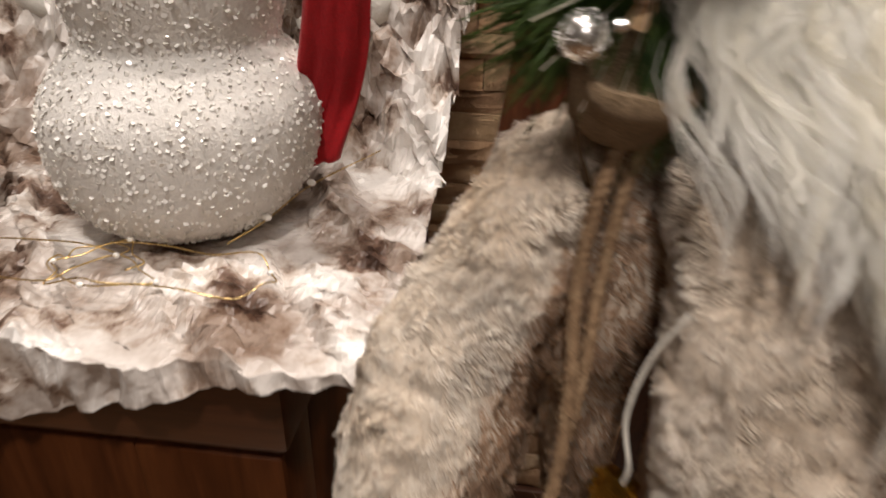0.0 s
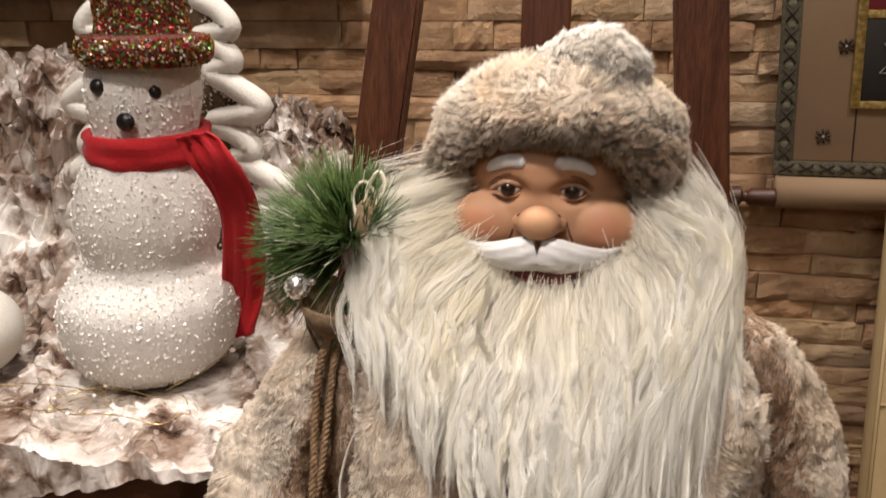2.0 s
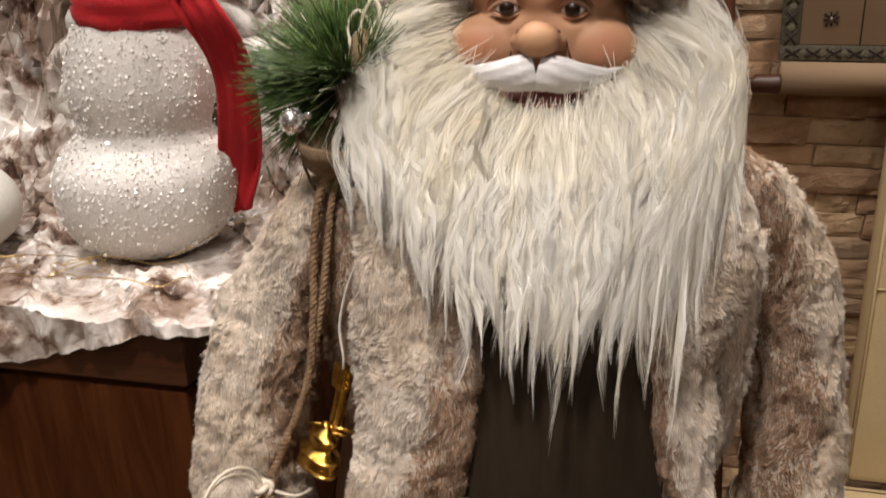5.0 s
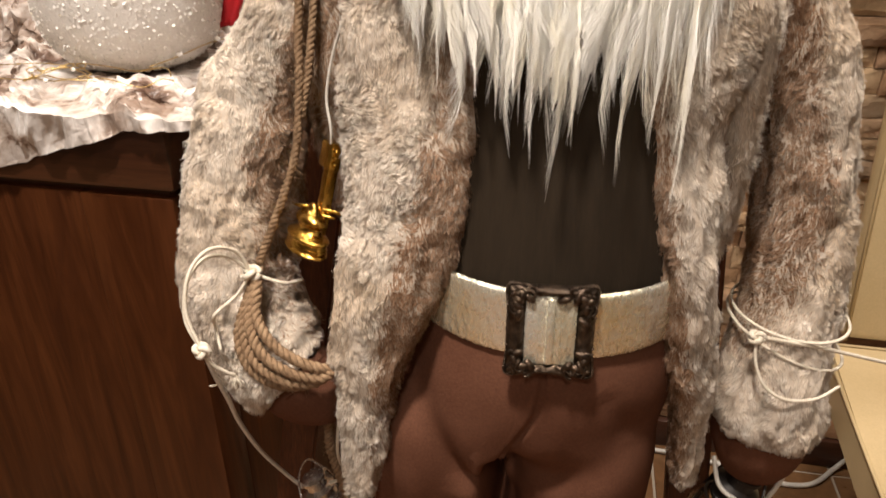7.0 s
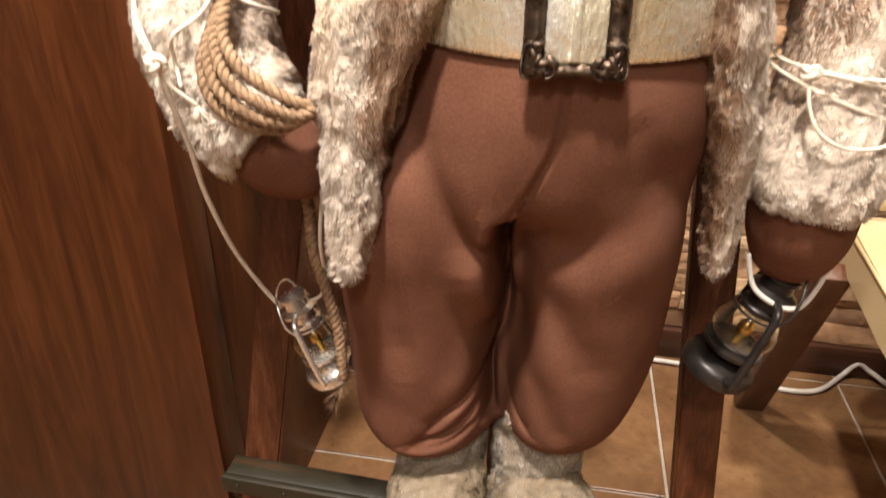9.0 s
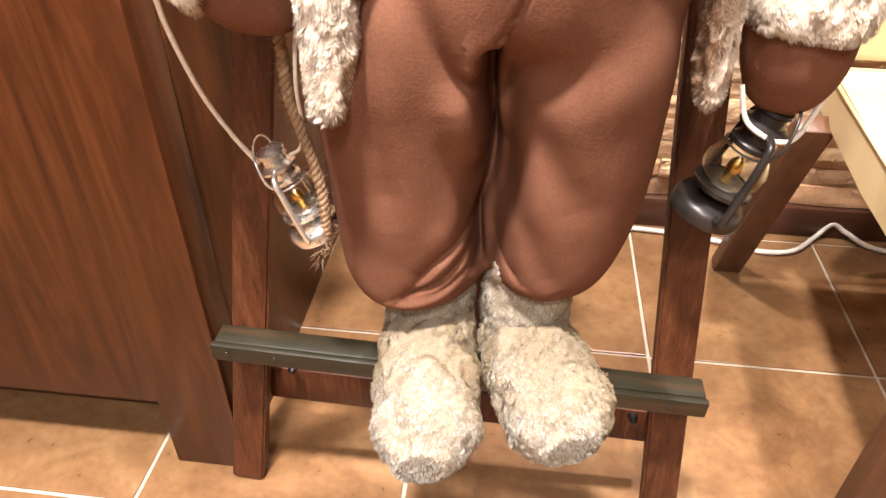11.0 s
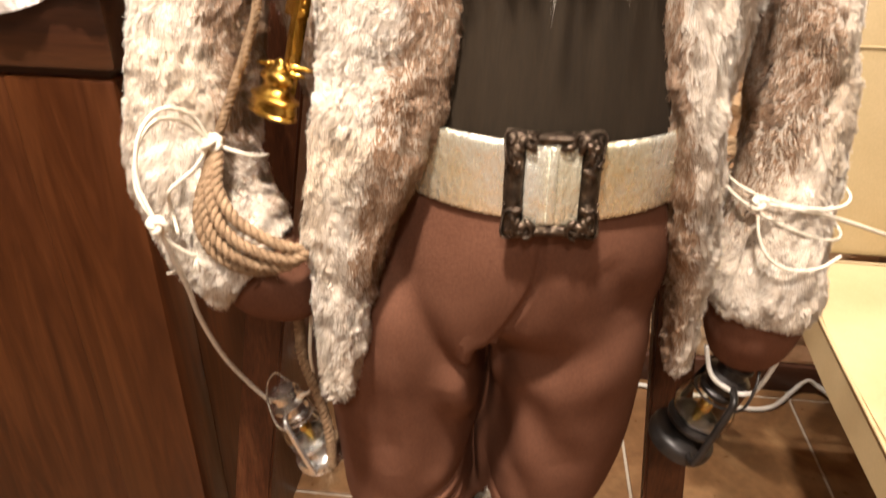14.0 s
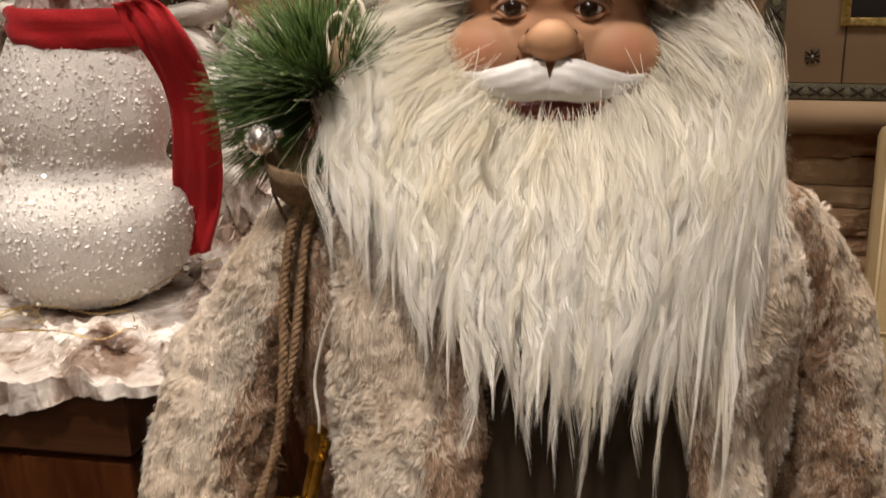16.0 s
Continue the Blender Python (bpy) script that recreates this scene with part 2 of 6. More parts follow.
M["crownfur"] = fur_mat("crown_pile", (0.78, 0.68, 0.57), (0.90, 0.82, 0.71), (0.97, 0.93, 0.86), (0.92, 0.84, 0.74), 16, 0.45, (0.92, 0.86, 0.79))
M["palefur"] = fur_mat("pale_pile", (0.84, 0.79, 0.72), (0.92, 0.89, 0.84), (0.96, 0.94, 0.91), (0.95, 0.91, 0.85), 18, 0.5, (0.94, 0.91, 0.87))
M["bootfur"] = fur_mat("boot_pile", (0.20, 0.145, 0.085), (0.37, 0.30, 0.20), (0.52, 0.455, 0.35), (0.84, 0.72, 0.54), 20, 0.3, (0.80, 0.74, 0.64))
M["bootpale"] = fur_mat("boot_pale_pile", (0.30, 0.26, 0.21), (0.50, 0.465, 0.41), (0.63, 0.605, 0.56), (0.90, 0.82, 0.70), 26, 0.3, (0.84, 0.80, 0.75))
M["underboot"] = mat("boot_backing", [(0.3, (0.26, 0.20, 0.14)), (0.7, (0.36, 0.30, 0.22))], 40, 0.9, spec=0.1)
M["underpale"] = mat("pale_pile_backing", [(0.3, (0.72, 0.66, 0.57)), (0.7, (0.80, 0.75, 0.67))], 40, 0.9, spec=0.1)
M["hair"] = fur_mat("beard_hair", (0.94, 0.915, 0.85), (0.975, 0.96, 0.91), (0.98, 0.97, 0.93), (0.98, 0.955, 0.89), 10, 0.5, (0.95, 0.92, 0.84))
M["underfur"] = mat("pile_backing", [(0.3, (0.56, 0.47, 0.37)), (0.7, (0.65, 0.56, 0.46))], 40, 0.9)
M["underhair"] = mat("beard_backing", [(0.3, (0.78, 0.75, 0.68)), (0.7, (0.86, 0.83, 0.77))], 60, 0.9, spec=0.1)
def face_mat():
    """Painted vinyl with a blush on the cheeks and a paler nose."""
    m, nt, p = nodes_of("painted_vinyl_face")
    g = nt.nodes.new("ShaderNodeTexCoord")
    n = noise_node(nt, 14, 4)
    base = ramp(nt, [(0.35, (0.47, 0.255, 0.145)), (0.65, (0.53, 0.295, 0.17))])
    nt.links.new(n.outputs[0], base.inputs[0])
    col = base.outputs[0]
    for centre, near, far, tint in (((0.304, 0.346, 1.219), 0.006, 0.022, (0.50, 0.23, 0.13)), ((0.393, 0.346, 1.219), 0.006, 0.022, (0.52, 0.24, 0.14)), ((0.347, 0.322, 1.228), 0.008, 0.017, (0.60, 0.34, 0.19))):
        d = nt.nodes.new("ShaderNodeVectorMath")
        d.operation = "DISTANCE"
        nt.links.new(g.outputs["Object"], d.inputs[0])
        d.inputs[1].default_value = centre
        r = nt.nodes.new("ShaderNodeMapRange")
        r.interpolation_type = "SMOOTHSTEP"
        r.inputs["From Min"].default_value, r.inputs["From Max"].default_value = far, near
        nt.links.new(d.outputs["Value"], r.inputs["Value"])
        col = mix(nt, col, tint, r.outputs[0])
    nt.links.new(col, p.inputs["Base Color"])
    p.inputs["Roughness"].default_value = 0.56
    p.inputs["Specular IOR Level"].default_value = 0.3
    return m


M["skin"] = face_mat()
M["whitepaint"] = mat("white_moulded_vinyl", [(0.35, (0.72, 0.71, 0.70)), (0.65, (0.80, 0.79, 0.78))], 30, 0.45, bump=0.2, bscale=200, fine=0.06)
M["lip"] = mat("dark_red_lip", [(0.3, (0.16, 0.035, 0.03)), (0.7, (0.22, 0.055, 0.045))], 40, 0.4)
M["lid"] = mat("painted_pale_lid", [(0.35, (0.46, 0.27, 0.17)), (0.65, (0.52, 0.31, 0.20))], 30, 0.42, bump=0)
M["lowerlip"] = mat("pink_lip", [(0.3, (0.36, 0.12, 0.09)), (0.7, (0.42, 0.16, 0.12))], 40, 0.45, bump=0)
M["eye"] = mat("glossy_brown_eye", [(0.3, (0.012, 0.007, 0.005)), (0.7, (0.03, 0.014, 0.008))], 60, 0.08, bump=0, coat=0.3)
M["crease"] = mat("painted_crease", [(0.3, (0.13, 0.05, 0.03)), (0.7, (0.18, 0.07, 0.04))], 40, 0.5)
M["felt"] = mat("brown_felt", [(0.3, (0.136, 0.058, 0.034)), (0.7, (0.178, 0.080, 0.049))], 14, 0.95, bump=0.5, bscale=420, dist=0.001, fine=0.22, spec=0.06)
M["shirt"] = mat("dark_brown_velvet", [(0.3, (0.022, 0.014, 0.007)), (0.7, (0.040, 0.027, 0.015))], 9, 0.85, bump=0.35, bscale=90, stretch=(6, 6, 0.6), sheen=0.02, dist=0.001, spec=0.25)
M["belt"] = mat("crinkled_gold_foil_leather", [(0.3, (0.90, 0.80, 0.52)), (0.5, (0.95, 0.91, 0.73)), (0.7, (0.97, 0.96, 0.87))], 14, 0.27, 0.72, bump=0.55, bscale=120, stretch=(1.6, 1.6, 0.8), dist=0.004, fine=0.0)
M["buckle"] = mat("antique_bronze", [(0.35, (0.05, 0.035, 0.024)), (0.6, (0.13, 0.092, 0.064)), (0.8, (0.34, 0.26, 0.18))], 160, 0.36, 0.85, bump=0.6, bscale=420, dist=0.001)


def glass_mat():
    m, nt, p = nodes_of("clear_glass")
    p.inputs["Transmission Weight"].default_value = 1.0
    p.inputs["Roughness"].default_value = 0.03
    p.inputs["IOR"].default_value = 1.35
    p.inputs["Base Color"].default_value = (0.96, 0.95, 0.9, 1)
    return m


M["glass"] = glass_mat()


def foil_mat():
    """Printed rock paper: white with grey-brown blots, slightly glossy."""
    m, nt, p = nodes_of("printed_rock_paper")
    a = noise_node(nt, 15, 7, rough=0.62, distort=0.1)
    r = ramp(nt, [(0.33, (0.085, 0.05, 0.036)), (0.40, (0.25, 0.17, 0.13)), (0.45, (0.60, 0.52, 0.45)), (0.52, (0.86, 0.83, 0.79))])
    nt.links.new(a.outputs[0], r.inputs[0])
    b = noise_node(nt, 7, 5)
    rb = ramp(nt, [(0.43, (0.36, 0.285, 0.24)), (0.61, (1, 1, 1))])
    nt.links.new(b.outputs[0], rb.inputs[0])
    nt.links.new(mix(nt, r.outputs[0], rb.outputs[0], 1.0, "MULTIPLY"), p.inputs["Base Color"])
    p.inputs["Roughness"].default_value = 0.26
    n = noise_node(nt, 60, 5)
    bp = nt.nodes.new("ShaderNodeBump")
    bp.inputs["Strength"].default_value, bp.inputs["Distance"].default_value = 0.5, 0.004
    nt.links.new(n.outputs[0], bp.inputs["Height"])
    nt.links.new(bp.outputs[0], p.inputs["Normal"])
    return m


M["foil"] = foil_mat()


def confetti_mat():
    m, nt, p = nodes_of("confetti_glitter")
    g = nt.nodes.new("ShaderNodeNewGeometry")
    r = ramp(nt, [(0.0, (0.42, 0.03, 0.03)), (0.33, (0.09, 0.30, 0.04)), (0.55, (0.65, 0.45, 0.10)), (0.70, (0.85, 0.80, 0.7)), (0.85, (0.36, 0.04, 0.03))])
    r.color_ramp.interpolation = "CONSTANT"
    nt.links.new(g.outputs["Random Per Island"], r.inputs[0])
    nt.links.new(r.outputs[0], p.inputs["Base Color"])
    p.inputs["Metallic"].default_value, p.inputs["Roughness"].default_value = 0.4, 0.2
    return m


M["confetti"] = confetti_mat()

# ---- mesh tools ----


def obj_from(name, verts, faces, material, parent=None, label="", smooth=True):
    me = bpy.data.meshes.new(name)
    me.from_pydata([tuple(map(float, v)) for v in verts], [], [tuple(map(int, f)) for f in faces])
    me.validate()
    if smooth:
        me.shade_smooth()
    me.materials.append(material)
    ob = new(name, me)
    if parent is not None:
        ob.parent = parent
    if label:
        tagged(ob, label)
    return ob


def part(name, bm, material, parent, label="", smooth=True):
    me = bpy.data.meshes.new(name)
    bmesh.ops.recalc_face_normals(bm, faces=bm.faces)
    bm.to_mesh(me)
    bm.free()
    if smooth:
        me.shade_smooth()
        me.set_sharp_from_angle(angle=radians(40))
    me.materials.append(material)
    ob = new(name, me)
    if parent is not None:
        ob.parent = parent
    if label:
        tagged(ob, label)
    return ob


def empty(name, label, category, group="", kind=""):
    return tagged(new(name), label, category, group, kind)


def bm_box(bm, x0, x1, y0, y1, z0, z1, bevel=0.002, m=None):
    vs = [bm.verts.new((x, y, z)) for x in (x0, x1) for y in (y0, y1) for z in (z0, z1)]
    fs = [bm.faces.new([vs[i] for i in f]) for f in ((0, 1, 3, 2), (4, 6, 7, 5), (0, 4, 5, 1), (2, 3, 7, 6), (0, 2, 6, 4), (1, 5, 7, 3))]
    if bevel:
        es = list({e for f in fs for e in f.edges})
        out = bmesh.ops.bevel(bm, geom=es, offset=bevel, segments=2, affect="EDGES", profile=0.5)
        vs = list({v for f in out["faces"] for v in f.verts} | {v for v in vs if v.is_valid})
    if m is not None:
        bmesh.ops.transform(bm, matrix=m, verts=[v for v in vs if v.is_valid])
    return bm


def box(name, dims, material, parent, bevel=0.002, m=None, label=""):
    return part(name, bm_box(bmesh.new(), *dims, bevel, m), material, parent, label)


def beam(name, a, b, width, depth, material, parent, bevel=0.003, up=(0, 1, 0), label=""):
    """A squared bar from a to b; depth along up."""
    a, b = Vector(a), Vector(b)
    z = (b - a).normalized()
    x = Vector(up).cross(z).normalized()
    y = z.cross(x)
    m = Matrix.Translation(a) @ Matrix((x, y, z)).transposed().to_4x4()
    return box(name, (-width / 2, width / 2, -depth / 2, depth / 2, 0, (b - a).length), material, parent, bevel, m, label)


def spline(points, n=8):
    """Catmull-Rom through the points."""
    p = [Vector(q) for q in points]
    p = [p[0] * 2 - p[1]] + p + [p[-1] * 2 - p[-2]]
    out = []
    for i in range(1, len(p) - 2):
        a, b, c, d = p[i - 1:i + 3]
        for k in range(n):
            t = k / n
            out.append(0.5 * (2 * b + (c - a) * t + (2 * a - 5 * b + 4 * c - d) * t * t + (3 * b - a - 3 * c + d) * t ** 3))
    return out + [p[-2]]


def frames_along(line):
    """Tangent, normal and binormal at each point, carried without twist."""
    res, n = [], None
    for i, q in enumerate(line):
        t = (line[min(i + 1, len(line) - 1)] - line[max(i - 1, 0)]).normalized()
        if n is None:
            n = t.orthogonal().normalized()
        n = (n - t * n.dot(t)).normalized()
        res.append((q, t, n, t.cross(n)))
    return res


def tube_data(line, radius, sides=8, base=0):
    verts, faces = [], []
    fr = frames_along(line)
    for i, (q, t, n, b) in enumerate(fr):
        r = radius(i / (len(fr) - 1)) if callable(radius) else radius
        for k in range(sides):
            a = 2 * math.pi * k / sides
            verts.append(q + r * (n * math.cos(a) + b * math.sin(a)))
    for i in range(len(fr) - 1):
        for k in range(sides):
            k2 = (k + 1) % sides
            faces.append((base + i * sides + k, base + i * sides + k2, base + (i + 1) * sides + k2, base + (i + 1) * sides + k))
    faces.append(tuple(base + k for k in reversed(range(sides))))
    faces.append(tuple(base + (len(fr) - 1) * sides + k for k in range(sides)))
    return verts, faces


def tube(name, points, radius, material, parent=None, n=8, sides=8, label="", smooth=True):
    line = spline(points, n) if n > 1 else [Vector(q) for q in points]
    v, f = tube_data(line, radius, sides)
    return obj_from(name, v, f, material, parent, label, smooth)


def rope_data(points, radius, turns_per_m=55, strands=3, n=14, sides=6):
    """Laid rope: one (verts, faces) for each strand wound round the line."""
    fr = frames_along(spline(points, n))
    pieces, run = [], 0.0
    angles = []
    for i, (q, t, nn, b) in enumerate(fr):
        if i:
            run += (q - fr[i - 1][0]).length
        angles.append(run * turns_per_m * 2 * math.pi)
    for s in range(strands):
        line = []
        for (q, t, nn, b), a in zip(fr, angles):
            a2 = a + s * 2 * math.pi / strands
            line.append(q + radius * 0.52 * (nn * math.cos(a2) + b * math.sin(a2)))
        pieces.append(tube_data(line, radius * 0.55, sides))
    return pieces


def lathe(profile, seg=24, m=None, bm=None, close=True):
    """Turns (r, z) rows round z."""
    bm = bm or bmesh.new()
    rings, made = [], []
    for r, z in profile:
        if r < 1e-5:
            rings.append([bm.verts.new((0, 0, z))])
        else:
            rings.append([bm.verts.new((r * math.cos(2 * math.pi * k / seg), r * math.sin(2 * math.pi * k / seg), z)) for k in range(seg)])
        made += rings[-1]
    for a, b in zip(rings, rings[1:]):
        for k in range(seg):
            k2 = (k + 1) % seg
            q = [a[k % len(a)], a[k2 % len(a)], b[k2 % len(b)], b[k % len(b)]]
            q = list(dict.fromkeys(q))
            if len(q) > 2:
                bm.faces.new(q)
    if m is not None:
        bmesh.ops.transform(bm, matrix=m, verts=made)
    return bm


def ellipsoid(bm, centre, radii, seg=20, rot=None):
    m = Matrix.Translation(centre) @ (rot or Matrix.Identity(4)) @ Matrix.Diagonal((*radii, 1))
    prof = [(math.sin(math.pi * i / (seg // 2)), -math.cos(math.pi * i / (seg // 2))) for i in range(seg // 2 + 1)]
    return lathe([(max(0, r) if 0 < i < seg // 2 else 0, z) for i, (r, z) in enumerate(prof)], seg, m, bm)


def vnoise(p, scale=1.0, seed=0):
    """Smooth value noise in -1..1 for an (n, 3) array."""
    q = np.asarray(p, float) * scale + 37.7 * seed
    i = np.floor(q).astype(np.int64)
    f = q - i
    f = f * f * (3 - 2 * f)
    out = np.zeros(len(q))
    for dx in (0, 1):
        for dy in (0, 1):
            for dz in (0, 1):
                h = (i[:, 0] + dx) * 374761393 + (i[:, 1] + dy) * 668265263 + (i[:, 2] + dz) * 2147483647 + seed * 1274126177
                h = (h ^ (h >> 13)) * 1274126177
                h = (h ^ (h >> 16)) & 0xFFFF
                w = (f[:, 0] if dx else 1 - f[:, 0]) * (f[:, 1] if dy else 1 - f[:, 1]) * (f[:, 2] if dz else 1 - f[:, 2])
                out += w * (h / 32767.5 - 1)
    return out


def flakes(name, points, normals, size, material, parent, seed=1, lift=0.0006, tilt=0.6):
    """Tiny glitter plates strewn on a surface, one part of kind stuff."""
    rng = np.random.default_rng(seed)
    n = len(points)
    nn = normals + rng.normal(0, tilt, (n, 3))
    nn /= np.linalg.norm(nn, axis=1)[:, None]
    u = np.cross(nn, rng.normal(0, 1, (n, 3)))
    u /= np.linalg.norm(u, axis=1)[:, None]
    w = np.cross(nn, u)
    s = size * rng.uniform(0.5, 1.3, n)[:, None]
    c = points + normals * lift
    v = np.stack([c + s * u, c + s * w, c - s * u, c - s * w], 1).reshape(-1, 3)
    f = np.arange(4 * n).reshape(-1, 4)
    ob = obj_from(name, v, f, material, parent, smooth=False)
    return tagged(ob, kind="stuff")


def mesh_samples(ob, n, seed):
    """Random points and normals on a mesh object's faces."""
    rng = np.random.default_rng(seed)
    me = ob.data
    me.calc_loop_triangles()
    co = np.array([v.co for v in me.vertices])
    tri = np.array([t.vertices for t in me.loop_triangles])
    a, b, c = co[tri[:, 0]], co[tri[:, 1]], co[tri[:, 2]]
    nr = np.cross(b - a, c - a)
    area = np.linalg.norm(nr, axis=1) + 1e-12
    k = rng.choice(len(tri), n, p=area / area.sum())
    r1, r2 = np.sqrt(rng.random(n)), rng.random(n)
    p = (1 - r1)[:, None] * a[k] + (r1 * (1 - r2))[:, None] * b[k] + (r1 * r2)[:, None] * c[k]
    return p, nr[k] / area[k][:, None]


# ---- the setting ----
WALL_Y = 1.14
floor = box("floor", (-3.0, 3.2, -3.2, WALL_Y + 0.1, -0.1, -0.004), M["grout"], None, 0)
tagged(floor, "terracotta tiled floor with pale grout joints", "floor", kind="structure")
ceiling = box("ceiling", (-3.0, 3.2, -3.2, WALL_Y + 0.1, 2.66, 2.76), M["ceiling"], None, 0)
tagged(ceiling, "cream painted ceiling of the room", "ceiling", kind="structure")
wall_north = box("wall_north", (-3.0, 3.2, WALL_Y, WALL_Y + 0.12, -0.004, 2.656), M["mortar"], None, 0)
tagged(wall_north, "beige split-stone clad wall with staggered courses", "wall", kind="structure")
for nm, d in (("wall_south", (-3.0, 3.2, -3.3, -3.2, -0.004, 2.656)), ("wall_west", (-3.1, -3.0, -3.2, WALL_Y, -0.004, 2.656)), ("wall_east", (3.2, 3.3, -3.2, WALL_Y, -0.004, 2.656))):
    tagged(box(nm, d, M["plaster"], None, 0), "plain warm plaster wall of the room", "wall", kind="structure")
baseboard = box("baseboard", (0.02, 3.0, WALL_Y - 0.03, WALL_Y - 0.001, -0.002, 0.07), M["darkwood"], None, 0.004)
tagged(baseboard, "low dark wooden baseboard under the stone", "baseboard", kind="structure")
trim = box("trim", (-2.0, 0.0, WALL_Y - 0.07, WALL_Y - 0.001, 1.415, 1.53), M["wood_h"], None, 0.004)
tagged(trim, "dark red-brown wooden wall rail", "trim", kind="structure")


# ---- counter ----
def counter():
    c = empty("counter_cabinet", "red-brown wooden counter cabinet with a thick top edge", "counter")
    box("front_panel", (-1.6, -0.1022, 0.403, 0.43, 0.130, 0.868), M["wood"], c, 0.001)
    box("end_post", (-0.102, 0.003, 0.401, 0.46, 0.0, 0.868), M["wood"], c, 0.003)
    box("side_panel", (-0.03, 0.001, 0.462, 1.10, 0.0, 0.868), M["wood"], c, 0.002)
    box("toe_kick", (-1.6, -0.104, 0.50, 0.52, 0.0, 0.13), M["darkwood"], c, 0.001)
    box("back_panel", (-1.6, -0.035, 1.07, 1.09, 0.0, 0.868), M["wood"], c, 0.001)
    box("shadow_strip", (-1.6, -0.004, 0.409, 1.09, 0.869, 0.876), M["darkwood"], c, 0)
    box("worktop", (-1.6, 0.010, 0.396, 1.10, 0.877, 0.948), M["wood_h"], c, 0.006)
    return c


counter()


def hill_height(x, y):
    """Rise of the paper rocks behind the counter top."""
    top = np.interp(x, [-1.2, -0.6, -0.45, -0.34, -0.27, -0.06, 0.01, 0.06, 0.10], [1.29, 1.29, 1.28, 1.265, 1.24, 1.20, 1.145, 1.095, 1.04])
    s = np.clip((y - 0.66) / 0.17, 0, 1)
    s = s * s * (3 - 2 * s)
    return (top - 0.955) * s


def rock_paper():
    nx, ny = 330, 215
    gx, gy = np.meshgrid(np.linspace(-1.25, 0.075, nx), np.linspace(0, 1, ny), indexing="ij")
    x = gx.ravel()
    v = gy.ravel()
    y = np.where(v < 0.08, 0.384, 0.384 + (v - 0.08) / 0.92 * 0.70)
    edge = 0.012 * vnoise(np.stack([x, x * 0, x * 0], 1), 14, 3) + np.interp(x, [-0.35, -0.2, -0.09, -0.02, 0.05], [-0.075, -0.055, -0.028, -0.01, -0.003])
    z = 0.957 + hill_height(x, y)
    drape = v < 0.08
    z = np.where(drape, 0.957 + (edge - 0.004) * (1 - v / 0.08), z)
    p = np.stack([x, y, z], 1)
    flat = np.stack([x, y, z * 0.6], 1)
    amp = np.interp(y, [0.385, 0.42, 0.66, 0.76], [0.6, 0.75, 0.9, 2.0])
    amp = amp * np.where((np.hypot(x + 0.12, y - 0.57) < 0.10), 0.25, 1)

    def ridged(s, seed):
        return 1 - 2 * np.abs(vnoise(flat, s, seed))

    def crumple(seed, n=10):
        """Flat facets that meet in sharp creases."""
        r = np.random.default_rng(seed)
        out = 0
        for k in range(n):
            w = r.normal(0, 1, 3)
            w /= np.linalg.norm(w)
            fr = 7 * 1.36 ** k
            t = flat @ w * fr + r.random() + 0.22 * vnoise(flat, fr * 0.5, seed + k)
            out = out + (np.abs(t - np.floor(t) - 0.5) * 4 - 1) / (1.17 ** k)
        return out / 3.4
    d = 0.028 * crumple(1) + 0.006 * ridged(48, 4)
    e = 0.032 * crumple(40) + 0.006 * ridged(30, 7)
    p[:, 2] += np.where(drape, 0.3, 1) * amp * (d - 0.004)
    p[:, 1] -= amp * e * np.where(drape, 0.9, 0.7)
    p[:, 1] = np.minimum(np.where(drape, np.minimum(p[:, 1], 0.392), p[:, 1]), WALL_Y - 0.035)
    p[:, 2] = np.where(drape, p[:, 2], np.maximum(p[:, 2], 0.9505))
    p[:, 0] += 0.006 * vnoise(flat, 30, 8)
    faces = [(i * ny + j, (i + 1) * ny + j, (i + 1) * ny + j + 1, i * ny + j + 1) for i in range(nx - 1) for j in range(ny - 1)]
    ob = obj_from("rock_paper", p, faces, M["foil"], smooth=False)
    return tagged(ob, "crumpled brown and white printed rock paper over the counter", "paper")


rock_paper()


